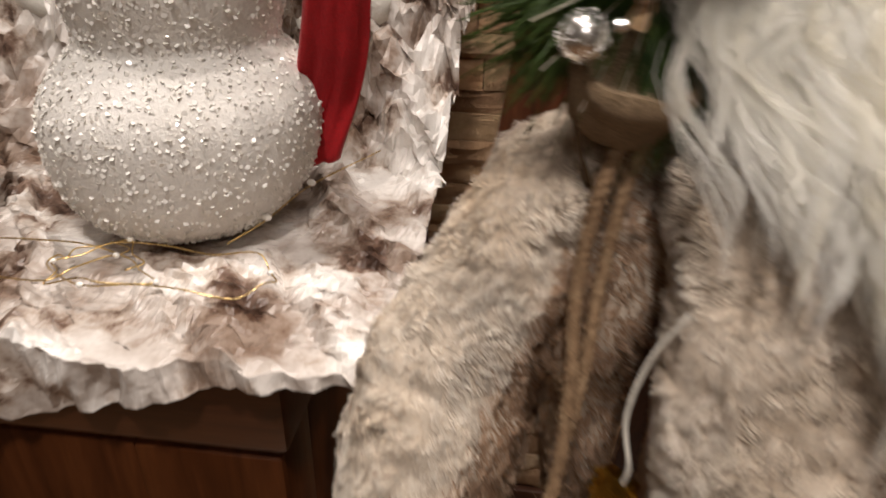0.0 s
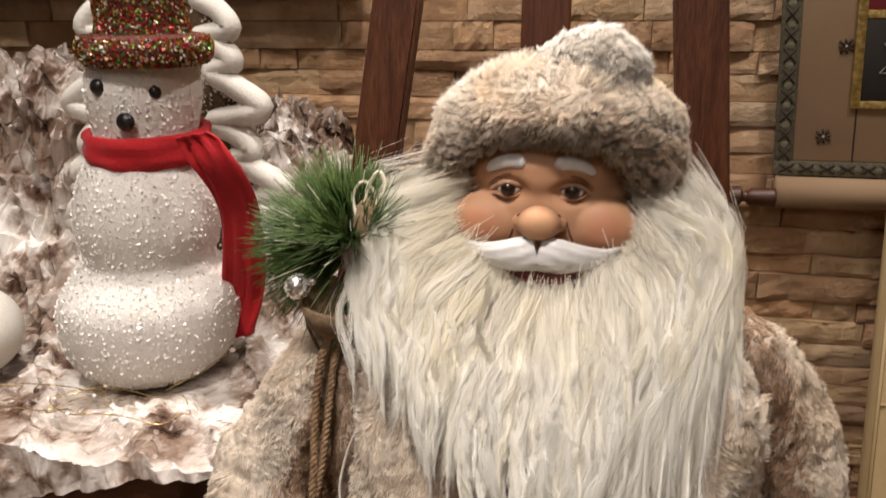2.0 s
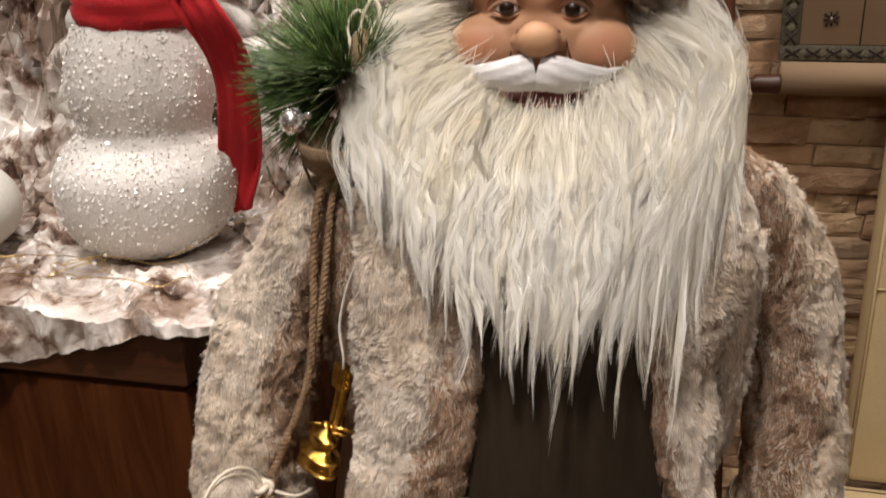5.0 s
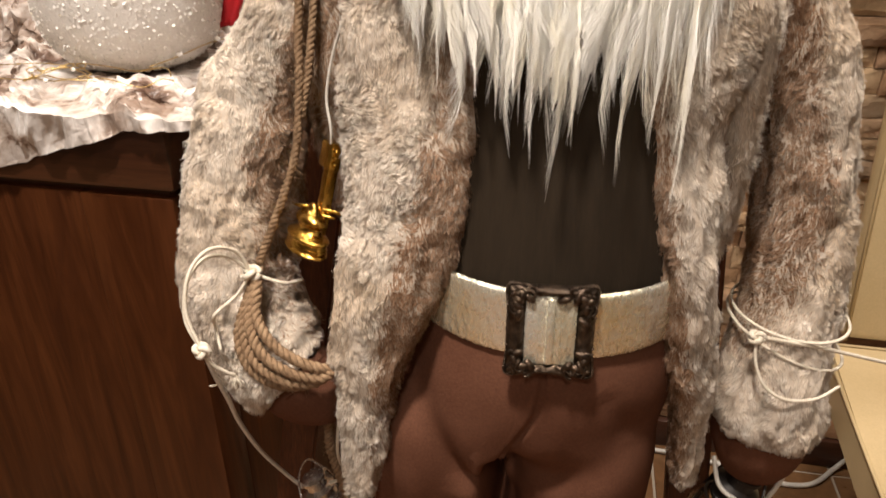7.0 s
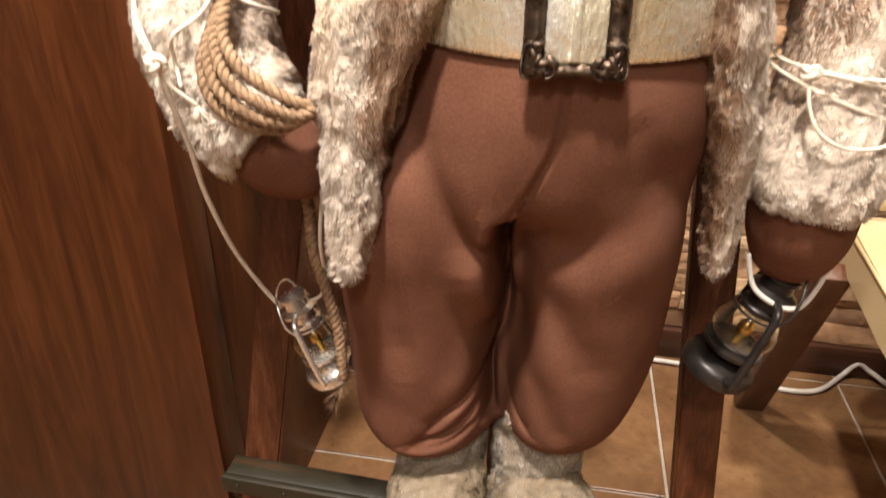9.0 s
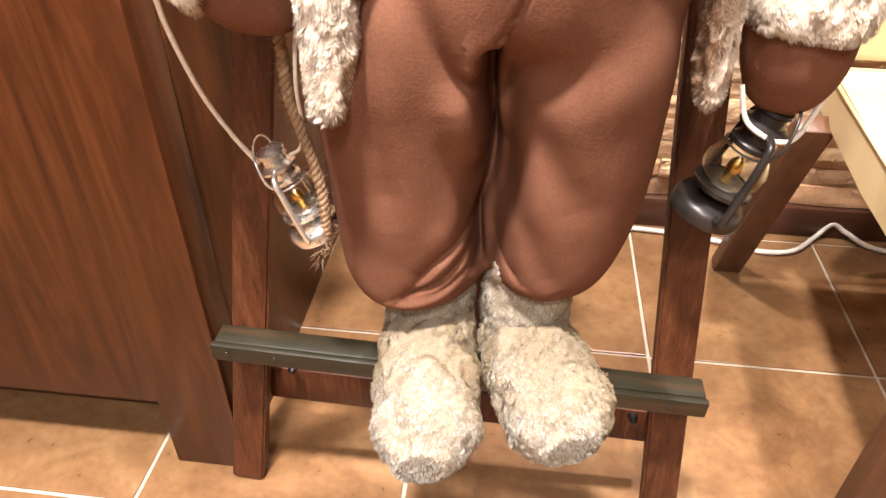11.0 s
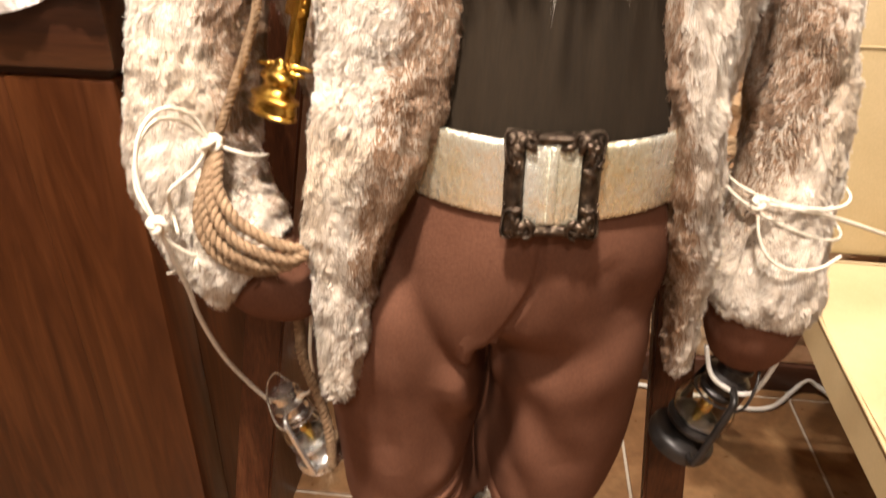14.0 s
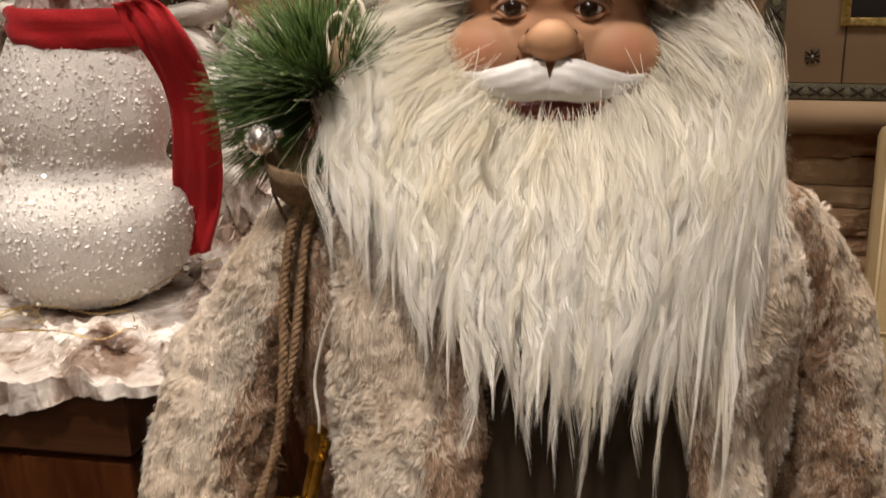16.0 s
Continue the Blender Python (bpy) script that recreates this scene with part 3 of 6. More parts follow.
# ---- snowman ornament ----
def snowman():
    s = empty("snowman_ornament", "white glittered snowman with red scarf and confetti top hat", "ornament")
    cx, cy = -0.092, 0.575
    prof = [(0, 0.957), (0.050, 0.958), (0.078, 0.972), (0.096, 0.998), (0.103, 1.03), (0.101, 1.06), (0.086, 1.085), (0.072, 1.10),
            (0.073, 1.115), (0.079, 1.14), (0.078, 1.17), (0.071, 1.20), (0.058, 1.228), (0.053, 1.24), (0.056, 1.26), (0.0595, 1.285), (0.057, 1.31), (0.042, 1.335), (0, 1.34)]
    line = spline([(r, 0, z) for r, z in prof], 4)
    body = part("body", lathe([(max(0, q.x), q.z) for q in line], 48, Matrix(((1, 0, 0.085, cx - 0.085 * 1.28), (0, 1, 0, cy), (0, 0, 1, 0), (0, 0, 0, 1)))), M["snow"], s)
    p, n = mesh_samples(body, 11000, 5)
    n *= np.sign(((p - np.array([cx, cy, 0])) * n)[:, :2].sum(1) + 1e-9)[:, None]
    flakes("glitter", p, n, 0.0018, M["flake"], s, 6)
    tilt = Matrix.Translation((cx + 0.012, cy - 0.006, 1.318)) @ pose(0, 0, 0, 3, 1, 0) @ Matrix.Diagonal((0.885, 0.885, 1, 1))
    hat = part("top_hat", lathe([(0, 0.0), (0.070, 0.002), (0.0755, 0.010), (0.0765, 0.020), (0.072, 0.029), (0.053, 0.032), (0.0505, 0.045), (0.052, 0.075), (0.057, 0.108), (0.058, 0.116), (0.054, 0.121), (0, 0.122)], 40, tilt), M["hatfelt"], s, "dark red felt top hat with confetti")
    p, n = mesh_samples(hat, 17000, 7)
    c = np.array(tilt.translation)
    n *= np.sign(((p - c - np.array([0, 0, 0.05])) * n).sum(1) + 1e-9)[:, None]
    ob = flakes("confetti", p, n, 0.0016, M["confetti"], hat, 8, 0.0008, 0.8)
    for nm, q, r in (("eye", (-0.106, 0.518, 1.297), 0.0085), ("eye", (-0.055, 0.533, 1.292), 0.0085), ("nose", (-0.079, 0.516, 1.263), 0.0095)):
        part(nm, ellipsoid(bmesh.new(), q, (r, r * 0.75, r)), M["coal"], s, "black bead")
    # scarf: a band round the neck and a tail with a fold at the side
    ring = []
    nseg, rows = 72, 20
    for k in range(nseg):
        a = 2 * math.pi * k / nseg
        for j in range(rows):
            b = 2 * math.pi * j / rows
            groove = math.exp(-((math.sin(b) - 0.15 - 0.25 * math.sin(2 * a + 1)) / 0.16) ** 2) * max(0, math.cos(b))
            rr = 0.0615 + 0.0075 * math.cos(b) - 0.0045 * groove + 0.0012 * math.sin(5 * a + 3 * b) + 0.0012 * math.sin(11 * a)
            ring.append((cx + rr * math.cos(a), cy + rr * math.sin(a), 1.234 + 0.0175 * math.sin(b) + 0.006 * math.sin(a + 0.6) - 0.004 * math.cos(a)))
    faces = [(k * rows + j, ((k + 1) % nseg) * rows + j, ((k + 1) % nseg) * rows + (j + 1) % rows, k * rows + (j + 1) % rows) for k in range(nseg) for j in range(rows)]
    scarf = obj_from("scarf", ring, faces, M["scarf"], s, "red felt scarf")
    path = spline([(-0.006, 0.512, 1.253), (0.005, 0.515, 1.240), (0.019, 0.524, 1.211), (0.018, 0.548, 1.162), (0.008, 0.575, 1.103), (-0.009, 0.592, 1.046), (-0.029, 0.600, 0.995)], 8)
    vs, fs = [], []
    for i, q in enumerate(path):
        t = i / (len(path) - 1)
        w = 0.0175 + 0.0055 * math.sin(math.pi * min(0.6, t * 1.2)) + 0.002 * math.sin(11 * t) + 0.009 * t ** 3
        for j in range(25):
            a = 2 * math.pi * j / 25
            vs.append((q.x + w * math.cos(a) * 0.95, q.y + 0.0065 * math.sin(a) + w * math.cos(a) * 0.12 + 0.0042 * math.sin(10 * math.cos(a) + 9 * t) + 0.003 * math.sin(17 * t), q.z + w * math.cos(a) * 0.18))
    for i in range(len(path) - 1):
        for j in range(25):
            fs.append((i * 25 + j, i * 25 + (j + 1) % 25, (i + 1) * 25 + (j + 1) % 25, (i + 1) * 25 + j))
    fs.append(tuple(range(24, -1, -1)))
    fs.append(tuple((len(path) - 1) * 25 + j for j in range(25)))
    obj_from("scarf_tail", vs, fs, M["scarf"], s, "hanging end of the red scarf")


snowman()


def flocked_tree():
    """White flocked tree behind the snowman: a wavy thick rim round a dark glitter panel."""
    t = empty("flocked_tree", "white flocked tree ornament with wavy rim and dark glitter panel", "ornament")
    cx, cy = -0.175, 0.752
    half = [(0.008, 1.478), (0.040, 1.440), (0.062, 1.412), (0.056, 1.392), (0.088, 1.376), (0.102, 1.352), (0.056, 1.344), (0.088, 1.330), (0.102, 1.312), (0.070, 1.300), (0.105, 1.281), (0.138, 1.256),
            (0.105, 1.243), (0.068, 1.234), (0.104, 1.219), (0.120, 1.198), (0.102, 1.186), (0.134, 1.166), (0.160, 1.146), (0.110, 1.128), (0.145, 1.112), (0.172, 1.090), (0.115, 1.072), (0.155, 1.050), (0.165, 1.030), (0.05, 1.02)]
    for sx in (-1, 1):
        pts = [(cx + sx * x, cy + 0.006 * math.sin(40 * x), z) for x, z in half]
        tube("rim", pts, lambda f: 0.0125 + 0.0065 * f ** 0.7, M["white_flock"], t, 6, 12, "white flocked rim")
    n = len(half)
    inner = [(max(0.004, x - 0.010), z) for x, z in half]
    vs = [(cx + s * x, cy + y, z) for y in (-0.004, 0.004) for s in (-1, 1) for x, z in inner]
    fs = []
    for k in range(n - 1):
        for base, flip in ((0, 1), (2 * n, -1)):
            f = (base + k, base + n + k, base + n + k + 1, base + k + 1)
            fs.append(f[::flip])
    panel = obj_from("panel", vs, fs, M["twig"], t, "dark brown glitter panel", smooth=False)
    p, nn = mesh_samples(panel, 5200, 12)
    flakes("glitter", p, np.tile((0.0, -1.0, 0.0), (len(p), 1)), 0.0021, M["flake"], panel, 13, 0.0012, 0.9)
    tube("stem", [(cx, cy, 1.05), (cx, cy, 1.0), (cx, cy, 0.955)], 0.012, M["white_flock"], t, 4, 10)


flocked_tree()

ball = part("foam_ball", ellipsoid(bmesh.new(), (-0.325, 0.52, 1.012), (0.062, 0.06, 0.056), 32), M["white_flock"], None)
tagged(ball, "white flocked foam ball on the rock paper", "ornament")
fin = part("gilt_candlestick", lathe([(0, 0), (0.022, 0.001), (0.022, 0.006), (0.008, 0.014), (0.006, 0.03), (0.012, 0.045), (0.015, 0.06), (0.011, 0.08), (0.006, 0.095), (0.010, 0.105), (0.010, 0.112), (0, 0.113)], 20, Matrix.Translation((-0.405, 0.62, 0.962))), M["gold"], None)
tagged(fin, "small gilt ornament on the rock paper", "ornament")


def wire_garland():
    g = empty("wire_garland", "thin brass fairy-light wire with tiny clear bulbs", "lights")
    rng = random.Random(4)
    pts = []
    for i in range(60):
        a = 0.45 * i
        r = 0.035 + 0.016 * rng.random()
        pts.append((-0.175 + 0.10 * math.sin(i * 0.11) + r * math.cos(a) * 1.5, 0.475 + r * 0.6 * math.sin(a) - 0.015, 0.968 + 0.010 * rng.random()))
    tube("wire", pts, 0.0006, M["goldwire"], g, 5, 5)
    for i in range(3, 60, 6):
        part("bulb", ellipsoid(bmesh.new(), pts[i], (0.0028, 0.0022, 0.0022), 10), M["flake"], g)
    tube("wire", [(-0.06, 0.50, 0.972), (-0.04, 0.53, 0.978), (-0.02, 0.58, 0.985), (0.02, 0.66, 0.985)], 0.0006, M["goldwire"], g, 6, 5)
    for q in ((-0.04, 0.53, 0.98), (-0.02, 0.58, 0.987)):
        part("bulb", ellipsoid(bmesh.new(), q, (0.004, 0.003, 0.003), 10), M["flake"], g)


wire_garland()


# ---- easel ----
def easel():
    e = empty("wooden_easel", "brown wooden display easel with a dark ledge", "easel")
    lean = lambda z: 0.395 + 0.125 * z
    for nm, x0, x1 in (("post", 0.012, 0.196), ("post", 0.598, 0.471)):
        top = 1.395
        a, b = Vector((x0, lean(0), 0.0)), Vector((x1, lean(top), top))
        zz = (b - a).normalized()
        xx = Vector((0, 1, 0)).cross(zz).normalized()
        m = Matrix.Translation(a) @ Matrix((xx, zz.cross(xx), zz)).transposed().to_4x4()
        ln = (b - a).length
        ring = [(-0.023, 0.0), (0.023, 0.0)] + [(0.023 * math.cos(q * math.pi / 10), ln - 0.015 + 0.015 * math.sin(q * math.pi / 10)) for q in range(11)]
        bm = bmesh.new()
        lo = [bm.verts.new(m @ Vector((x, -0.012, z))) for x, z in ring]
        hi = [bm.verts.new(m @ Vector((x, 0.012, z))) for x, z in ring]
        bm.faces.new(lo)
        bm.faces.new(hi[::-1])
        for k in range(len(ring)):
            k2 = (k + 1) % len(ring)
            bm.faces.new((lo[k], hi[k], hi[k2], lo[k2]))
        bmesh.ops.bevel(bm, geom=[q for f in bm.faces if len(f.verts) > 6 for q in f.edges], offset=0.003, segments=2, affect="EDGES")
        part(nm, bm, M["easel"], e)
    beam("mast", (0.345, 0.58, 0.10), (0.332, 0.615, 1.62), 0.048, 0.026, M["easel"], e, 0.003)
    beam("rear_leg", (0.34, 1.02, 0.0), (0.34, 0.62, 1.30), 0.042, 0.024, M["easel"], e, 0.003)
    beam("stretcher", (0.045, 0.452, 0.145), (0.585, 0.452, 0.125), 0.014, 0.062, M["easel"], e, 0.003, up=(0, 0, 1))
    # ledge: a dark rail with a front lip, held by two screws
    beam("ledge", (0.030, 0.374, 0.302), (0.598, 0.374, 0.282), 0.030, 0.014, M["rail"], e, 0.003, up=(0, 0, 1))
    beam("ledge_lip", (0.028, 0.355, 0.298), (0.600, 0.355, 0.276), 0.010, 0.024, M["rail"], e, 0.003, up=(0, 0, 1))
    for x in (0.048, 0.105, 0.56):
        part("screw", ellipsoid(bmesh.new(), (x, 0.3495, 0.300 - 0.037 * (x - 0.03)), (0.003, 0.0015, 0.003), 10), M["blackmetal"], e)
    for x, z in ((0.063, 0.20), (0.573, 0.165)):
        part("wing_nut", lathe([(0, 0), (0.007, 0.0), (0.006, 0.008), (0.003, 0.014), (0, 0.014)], 14, Matrix.Translation((x + 0.03 * (1 if x < 0.3 else -1), 0.43, z)) @ pose(0, 0, 0, 90, 0, 0)), M["blackmetal"], e)


easel()


# ---- chair ----
def chair():
    c = empty("dining_chair", "dining chair upholstered in cream vinyl with dark legs", "chair")
    # seat: slightly wider at the front
    outline = [(0.824, 0.885), (0.809, 0.62), (0.797, 0.385), (0.801, 0.355), (0.825, 0.340), (1.20, 0.340), (1.225, 0.350), (1.23, 0.375), (1.20, 0.62), (1.165, 0.885)]
    bm = bmesh.new()
    lo = [bm.verts.new((x, y, 0.405)) for x, y in outline]
    hi = [bm.verts.new((x, y, 0.468)) for x, y in outline]
    bm.faces.new(hi)
    bm.faces.new(lo[::-1])
    for i in range(len(outline)):
        j = (i + 1) % len(outline)
        bm.faces.new((lo[i], lo[j], hi[j], hi[i]))
    bmesh.ops.bevel(bm, geom=[e for e in bm.edges if abs(e.verts[0].co.z - e.verts[1].co.z) < 0.01], offset=0.008, segments=3, affect="EDGES")
    part("seat", bm, M["vinyl"], c)
    loop = [Vector((x, y, 0.466)) for x, y in outline] + [Vector((*outline[0], 0.466))]
    tube("seam", loop, 0.0028, M["vinyl"], c, 1, 6, "piped seam")
    back = pose(0, 0.905, 0.44, -11, 0, 0)
    part("backrest", bm_box(bmesh.new(), 0.850, 1.18, -0.022, 0.022, 0.03, 0.67, 0.016, back), M["vinyl"], c)
    v, f = tube_data([back @ Vector(q) for q in ((0.856, -0.021, 0.03), (0.856, -0.021, 0.35), (0.856, -0.021, 0.65))], 0.003, 6)
    obj_from("seam", v, f, M["vinyl"], c, "piped seam")
    v, f = tube_data([back @ Vector(q) for q in ((0.858, -0.0225, 0.36), (1.0, -0.0225, 0.36), (1.17, -0.0225, 0.36))], 0.002, 6)
    obj_from("seam", v, f, M["vinyl"], c, "stitched seam")
    for a, b, w in (((0.800, 0.800, 0.415), (0.804, 0.985, 0.0), 0.054), ((1.185, 0.800, 0.415), (1.195, 0.985, 0.0), 0.054), ((0.842, 0.385, 0.415), (0.850, 0.400, 0.0), 0.050), ((1.18, 0.385, 0.415), (1.18, 0.400, 0.0), 0.050)):
        beam("leg", a, b, w, 0.034, M["chairwood"], c, 0.004)
    beam("apron", (0.848, 0.41, 0.395), (0.85, 0.77, 0.395), 0.02, 0.03, M["chairwood"], c, 0.003, up=(0, 0, 1))


chair()


# ---- wall hanging ----
def wall_hanging():
    h = empty("wall_hanging", "patchwork fabric wall hanging with embroidered border", "wall hanging")
    y = WALL_Y - 0.034
    x0, x1, z0, z1 = 0.695, 1.75, 1.125, 2.05
    sk = Matrix(((1, 0, -0.075, 0.075 * z0), (0, 1, 0, 0), (0, 0, 1, 0), (0, 0, 0, 1)))

    def cloth(name, a, b, c, d, yy, material, th=0.003, ripple=0.0):
        return box(name, (a, b, yy - th, yy, c, d), material, h, 0.001, sk)
    cloth("ground_cloth", x0 + 0.03, x1, z0 + 0.025, z1, y, M["fabric_tan"])
    cloth("side_braid", x0, x0 + 0.030, z0 + 0.0245, z1, y - 0.001, M["braid"])
    cloth("bottom_braid", x0, x1, z0, z0 + 0.024, y - 0.001, M["braid"])
    cloth("gold_edge", x0 + 0.108, x0 + 0.122, z0 + 0.110, z1 - 0.1, y - 0.004, M["goldbraid"], 0.004)
    cloth("gold_edge", x0 + 0.122, x0 + 0.62, z0 + 0.110, z0 + 0.122, y - 0.004, M["goldbraid"], 0.004)
    cloth("gold_edge", x0 + 0.122, x0 + 0.62, z0 + 0.246, z0 + 0.258, y - 0.004, M["goldbraid"], 0.004)
    cloth("black_patch", x0 + 0.122, x0 + 0.28, z0 + 0.122, z0 + 0.246, y - 0.004, M["fabric_black"])
    cloth("red_patch", x0 + 0.122, x0 + 0.28, z0 + 0.258, z0 + 0.42, y - 0.004, M["fabric_red"])
    box("hem_seam", (x0 + 0.118, x0 + 0.120, y - 0.0042, y - 0.003, z0 + 0.025, z0 + 0.110), M["darkthread"], h, 0, sk)
    # braid rosettes
    vs, fs = [], []
    for k in range(26):
        z = z0 + 0.035 + 0.031 * k
        for sgn in (-1, 1):
            a, b = sk @ Vector((x0 + 0.015 - 0.009 * sgn, y - 0.0046, z - 0.011)), sk @ Vector((x0 + 0.015 + 0.009 * sgn, y - 0.0046, z + 0.011))
            v, f = tube_data([a, (a + b) / 2, b], 0.0011, 5, len(vs))
            vs += v
            fs += f
    for k in range(16):
        x = x0 + 0.02 + 0.031 * k
        for sgn in (-1, 1):
            a, b = sk @ Vector((x - 0.011, y - 0.0046, z0 + 0.012 - 0.007 * sgn)), sk @ Vector((x + 0.011, y - 0.0046, z0 + 0.012 + 0.007 * sgn))
            v, f = tube_data([a, (a + b) / 2, b], 0.0011, 5, len(vs))
            vs += v
            fs += f
    bm = bmesh.new()
    for k in range(25):
        ellipsoid(bm, sk @ Vector((x0 + 0.015, y - 0.0045, z0 + 0.0505 + 0.031 * k)), (0.0062, 0.0005, 0.0062), 8)
    for k in range(15):
        ellipsoid(bm, sk @ Vector((x0 + 0.0355 + 0.031 * k, y - 0.0045, z0 + 0.012)), (0.0062, 0.0005, 0.0052), 8)
    tagged(part("braid_rosette", bm, M["rosette"], h, "grey-green woven rosettes"), kind="stuff")
    tagged(obj_from("braid_stitching", vs, fs, M["darkthread"], h, "dark crossed stitches"), kind="stuff")
    # small embroidered stars and a large flower outline
    for x, z in ((0.763, 1.190), (0.776, 1.330), (0.885, 1.185), (0.79, 1.47)):
        vs, fs = [], []
        for k in range(8):
            a = math.pi * 2 * k / 8 + 0.2
            r = 0.013 if k % 2 else 0.011
            p, q = Vector((x + 0.0025 * math.cos(a), y - 0.0048, z + 0.0025 * math.sin(a))), Vector((x + r * math.cos(a), y - 0.0042, z + r * math.sin(a)))
            v, f = tube_data([p, (p + q) / 2, q], lambda t: 0.0010 + 0.0008 * t, 5, len(vs))
            vs += v
            fs += f
        obj_from("stitched_star", vs, fs, M["darkthread"], h, "dark embroidered star")
        part("bead", ellipsoid(bmesh.new(), (x, y - 0.005, z), (0.0022, 0.0015, 0.0022), 8), M["thread"], h, "pale bead")
    cx, cz = x0 + 0.185, z0 + 0.187
    vs, fs = [], []
    for k in range(8):
        a = math.pi * 2 * k / 8 + math.pi / 8
        ring = [(0.012, 0), (0.036, 0.30), (0.056, 0), (0.036, -0.30), (0.012, 0)]
        pts = [Vector((cx + r * math.cos(a + da), y - 0.0078, cz + r * math.sin(a + da))) for r, da in ring]
        v, f = tube_data(pts, 0.0009, 5, len(vs))
        vs += v
        fs += f
    obj_from("stitched_flower", vs, fs, M["thread"], h, "pale embroidered flower outline")
    # rolled hem on a dowel with turned ends
    tube("rolled_hem", [(0.70, y - 0.012, 1.098), (1.2, y - 0.012, 1.098), (1.75, y - 0.012, 1.098)], 0.026, M["fabric_tan"], h, 3, 20)
    dowel = lathe([(0, 0), (0.010, 0.002), (0.016, 0.010), (0.017, 0.022), (0.009, 0.028), (0.009, 0.033), (0.015, 0.040), (0.016, 0.085), (0, 0.09)], 20, Matrix.Translation((0.622, y - 0.012, 1.088)) @ pose(0, 0, 0, 0, 90, 0))
    part("dowel_end", dowel, M["darkwood"], h, "turned dark wooden dowel end")


wall_hanging()

cable = tube("floor_cable", [(0.05, 1.085, 0.008), (0.35, 1.08, 0.006), (0.64, 1.085, 0.006), (0.80, 1.06, 0.006), (0.88, 1.035, 0.006), (0.95, 1.045, 0.006), (1.01, 1.10, 0.008), (1.04, 1.112, 0.035), (1.07, 1.105, 0.02), (1.13, 1.07, 0.006), (1.3, 1.05, 0.006), (1.8, 1.08, 0.006)], 0.0055, M["cable"], None, 10, 8)
tagged(cable, "white electric cable lying along the wall", "cable")


# ---- the bearded doll: one mesh ----
from mathutils.kdtree import KDTree

class Soup:
    """Collects vertices, faces, materials and strand coordinates for one mesh."""

    def __init__(self):
        self.v, self.f, self.m, self.uv, self.mats, self.n = [], [], [], [], [], 0
        self.pile = []
        self.smooth = []

    def slot(self, material):
        if material not in self.mats:
            self.mats.append(material)
        return self.mats.index(material)

    def add(self, v, f, material, uv=None, smooth=True):
        """f: (k, 3) or (k, 4); uv: one row a vertex."""
        v, f = np.asarray(v, float), np.asarray(f, np.int64)
        self.v.append(v)
        self.uv.append(np.zeros((len(v), 2)) if uv is None else uv)
        self.pile.append(np.tile((0.0, -1.0, 0.0), (len(v), 1)))
        self.f.append(f + self.n)
        self.m.append(np.full(len(f), self.slot(material)))
        self.smooth.append(np.full(len(f), smooth))
        self.n += len(v)

    def bm(self, bm, material):
        bmesh.ops.triangulate(bm, faces=bm.faces)
        bm.verts.index_update()
        self.add([v.co[:] for v in bm.verts], [[v.index for v in f.verts] for f in bm.faces], material)
        bm.free()

    def build(self, name):
        me = bpy.data.meshes.new(name)
        v, uv = np.concatenate(self.v), np.concatenate(self.uv)
        loops = np.concatenate([f.ravel() for f in self.f])
        totals = np.concatenate([np.full(len(f), f.shape[1]) for f in self.f])
        starts = np.concatenate([[0], np.cumsum(totals)[:-1]])
        me.vertices.add(len(v))
        me.vertices.foreach_set("co", v.astype(np.float32).ravel())
        me.loops.add(len(loops))
        me.loops.foreach_set("vertex_index", loops.astype(np.int32))
        me.polygons.add(len(totals))
        me.polygons.foreach_set("loop_start", starts.astype(np.int32))
        me.polygons.foreach_set("material_index", np.concatenate(self.m).astype(np.int32))
        me.polygons.foreach_set("use_smooth", np.concatenate(self.smooth))
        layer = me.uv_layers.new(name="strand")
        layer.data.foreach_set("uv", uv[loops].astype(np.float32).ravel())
        at = me.attributes.new("pile", "FLOAT_VECTOR", "POINT")
        at.data.foreach_set("vector", np.concatenate(self.pile).astype(np.float32).ravel())
        for m in self.mats:
            me.materials.append(m)
        me.update(calc_edges=True)
        return new(name, me)


doll = Soup()
RNG = np.random.default_rng(11)


def unit(a):
    return a / (np.linalg.norm(a, axis=-1, keepdims=True) + 1e-12)


def ribbons(paths, width, side, material, skin, u=None):
    """Tapered flat hairs along paths (n, s + 1, 3)."""
    n, s1, _ = paths.shape
    s = s1 - 1
    prof = np.array([1.0 - 0.55 * (i / s) ** 1.5 for i in range(s)])
    off = side[:, None, :] * (width[:, None, None] * 0.5) * prof[None, :, None]
    left, right = paths[:, :s] - off, paths[:, :s] + off
    v = np.concatenate([np.stack([left, right], 2).reshape(n, 2 * s, 3), paths[:, s:]], 1)
    k = 2 * s + 1
    base = np.arange(n)[:, None, None] * k
    quads = np.array([[2 * i, 2 * i + 1, 2 * i + 3, 2 * i + 2] for i in range(s - 1)])
    tri = np.array([[2 * s - 2, 2 * s - 1, 2 * s]])
    u = RNG.random(n) if u is None else u
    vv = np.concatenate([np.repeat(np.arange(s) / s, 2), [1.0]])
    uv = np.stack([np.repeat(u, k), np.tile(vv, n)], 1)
    v = v.reshape(-1, 3)
    mi = doll.slot(material)
    first = doll.n
    doll.v.append(v)
    doll.uv.append(uv)
    doll.pile.append(np.repeat(skin, k, 0))
    doll.n += len(v)
    for f in (quads, tri):
        if len(f):
            ff = (base + f[None]).reshape(-1, f.shape[1]) + first
            doll.f.append(ff)
            doll.m.append(np.full(len(ff), mi))
            doll.smooth.append(np.full(len(ff), True))


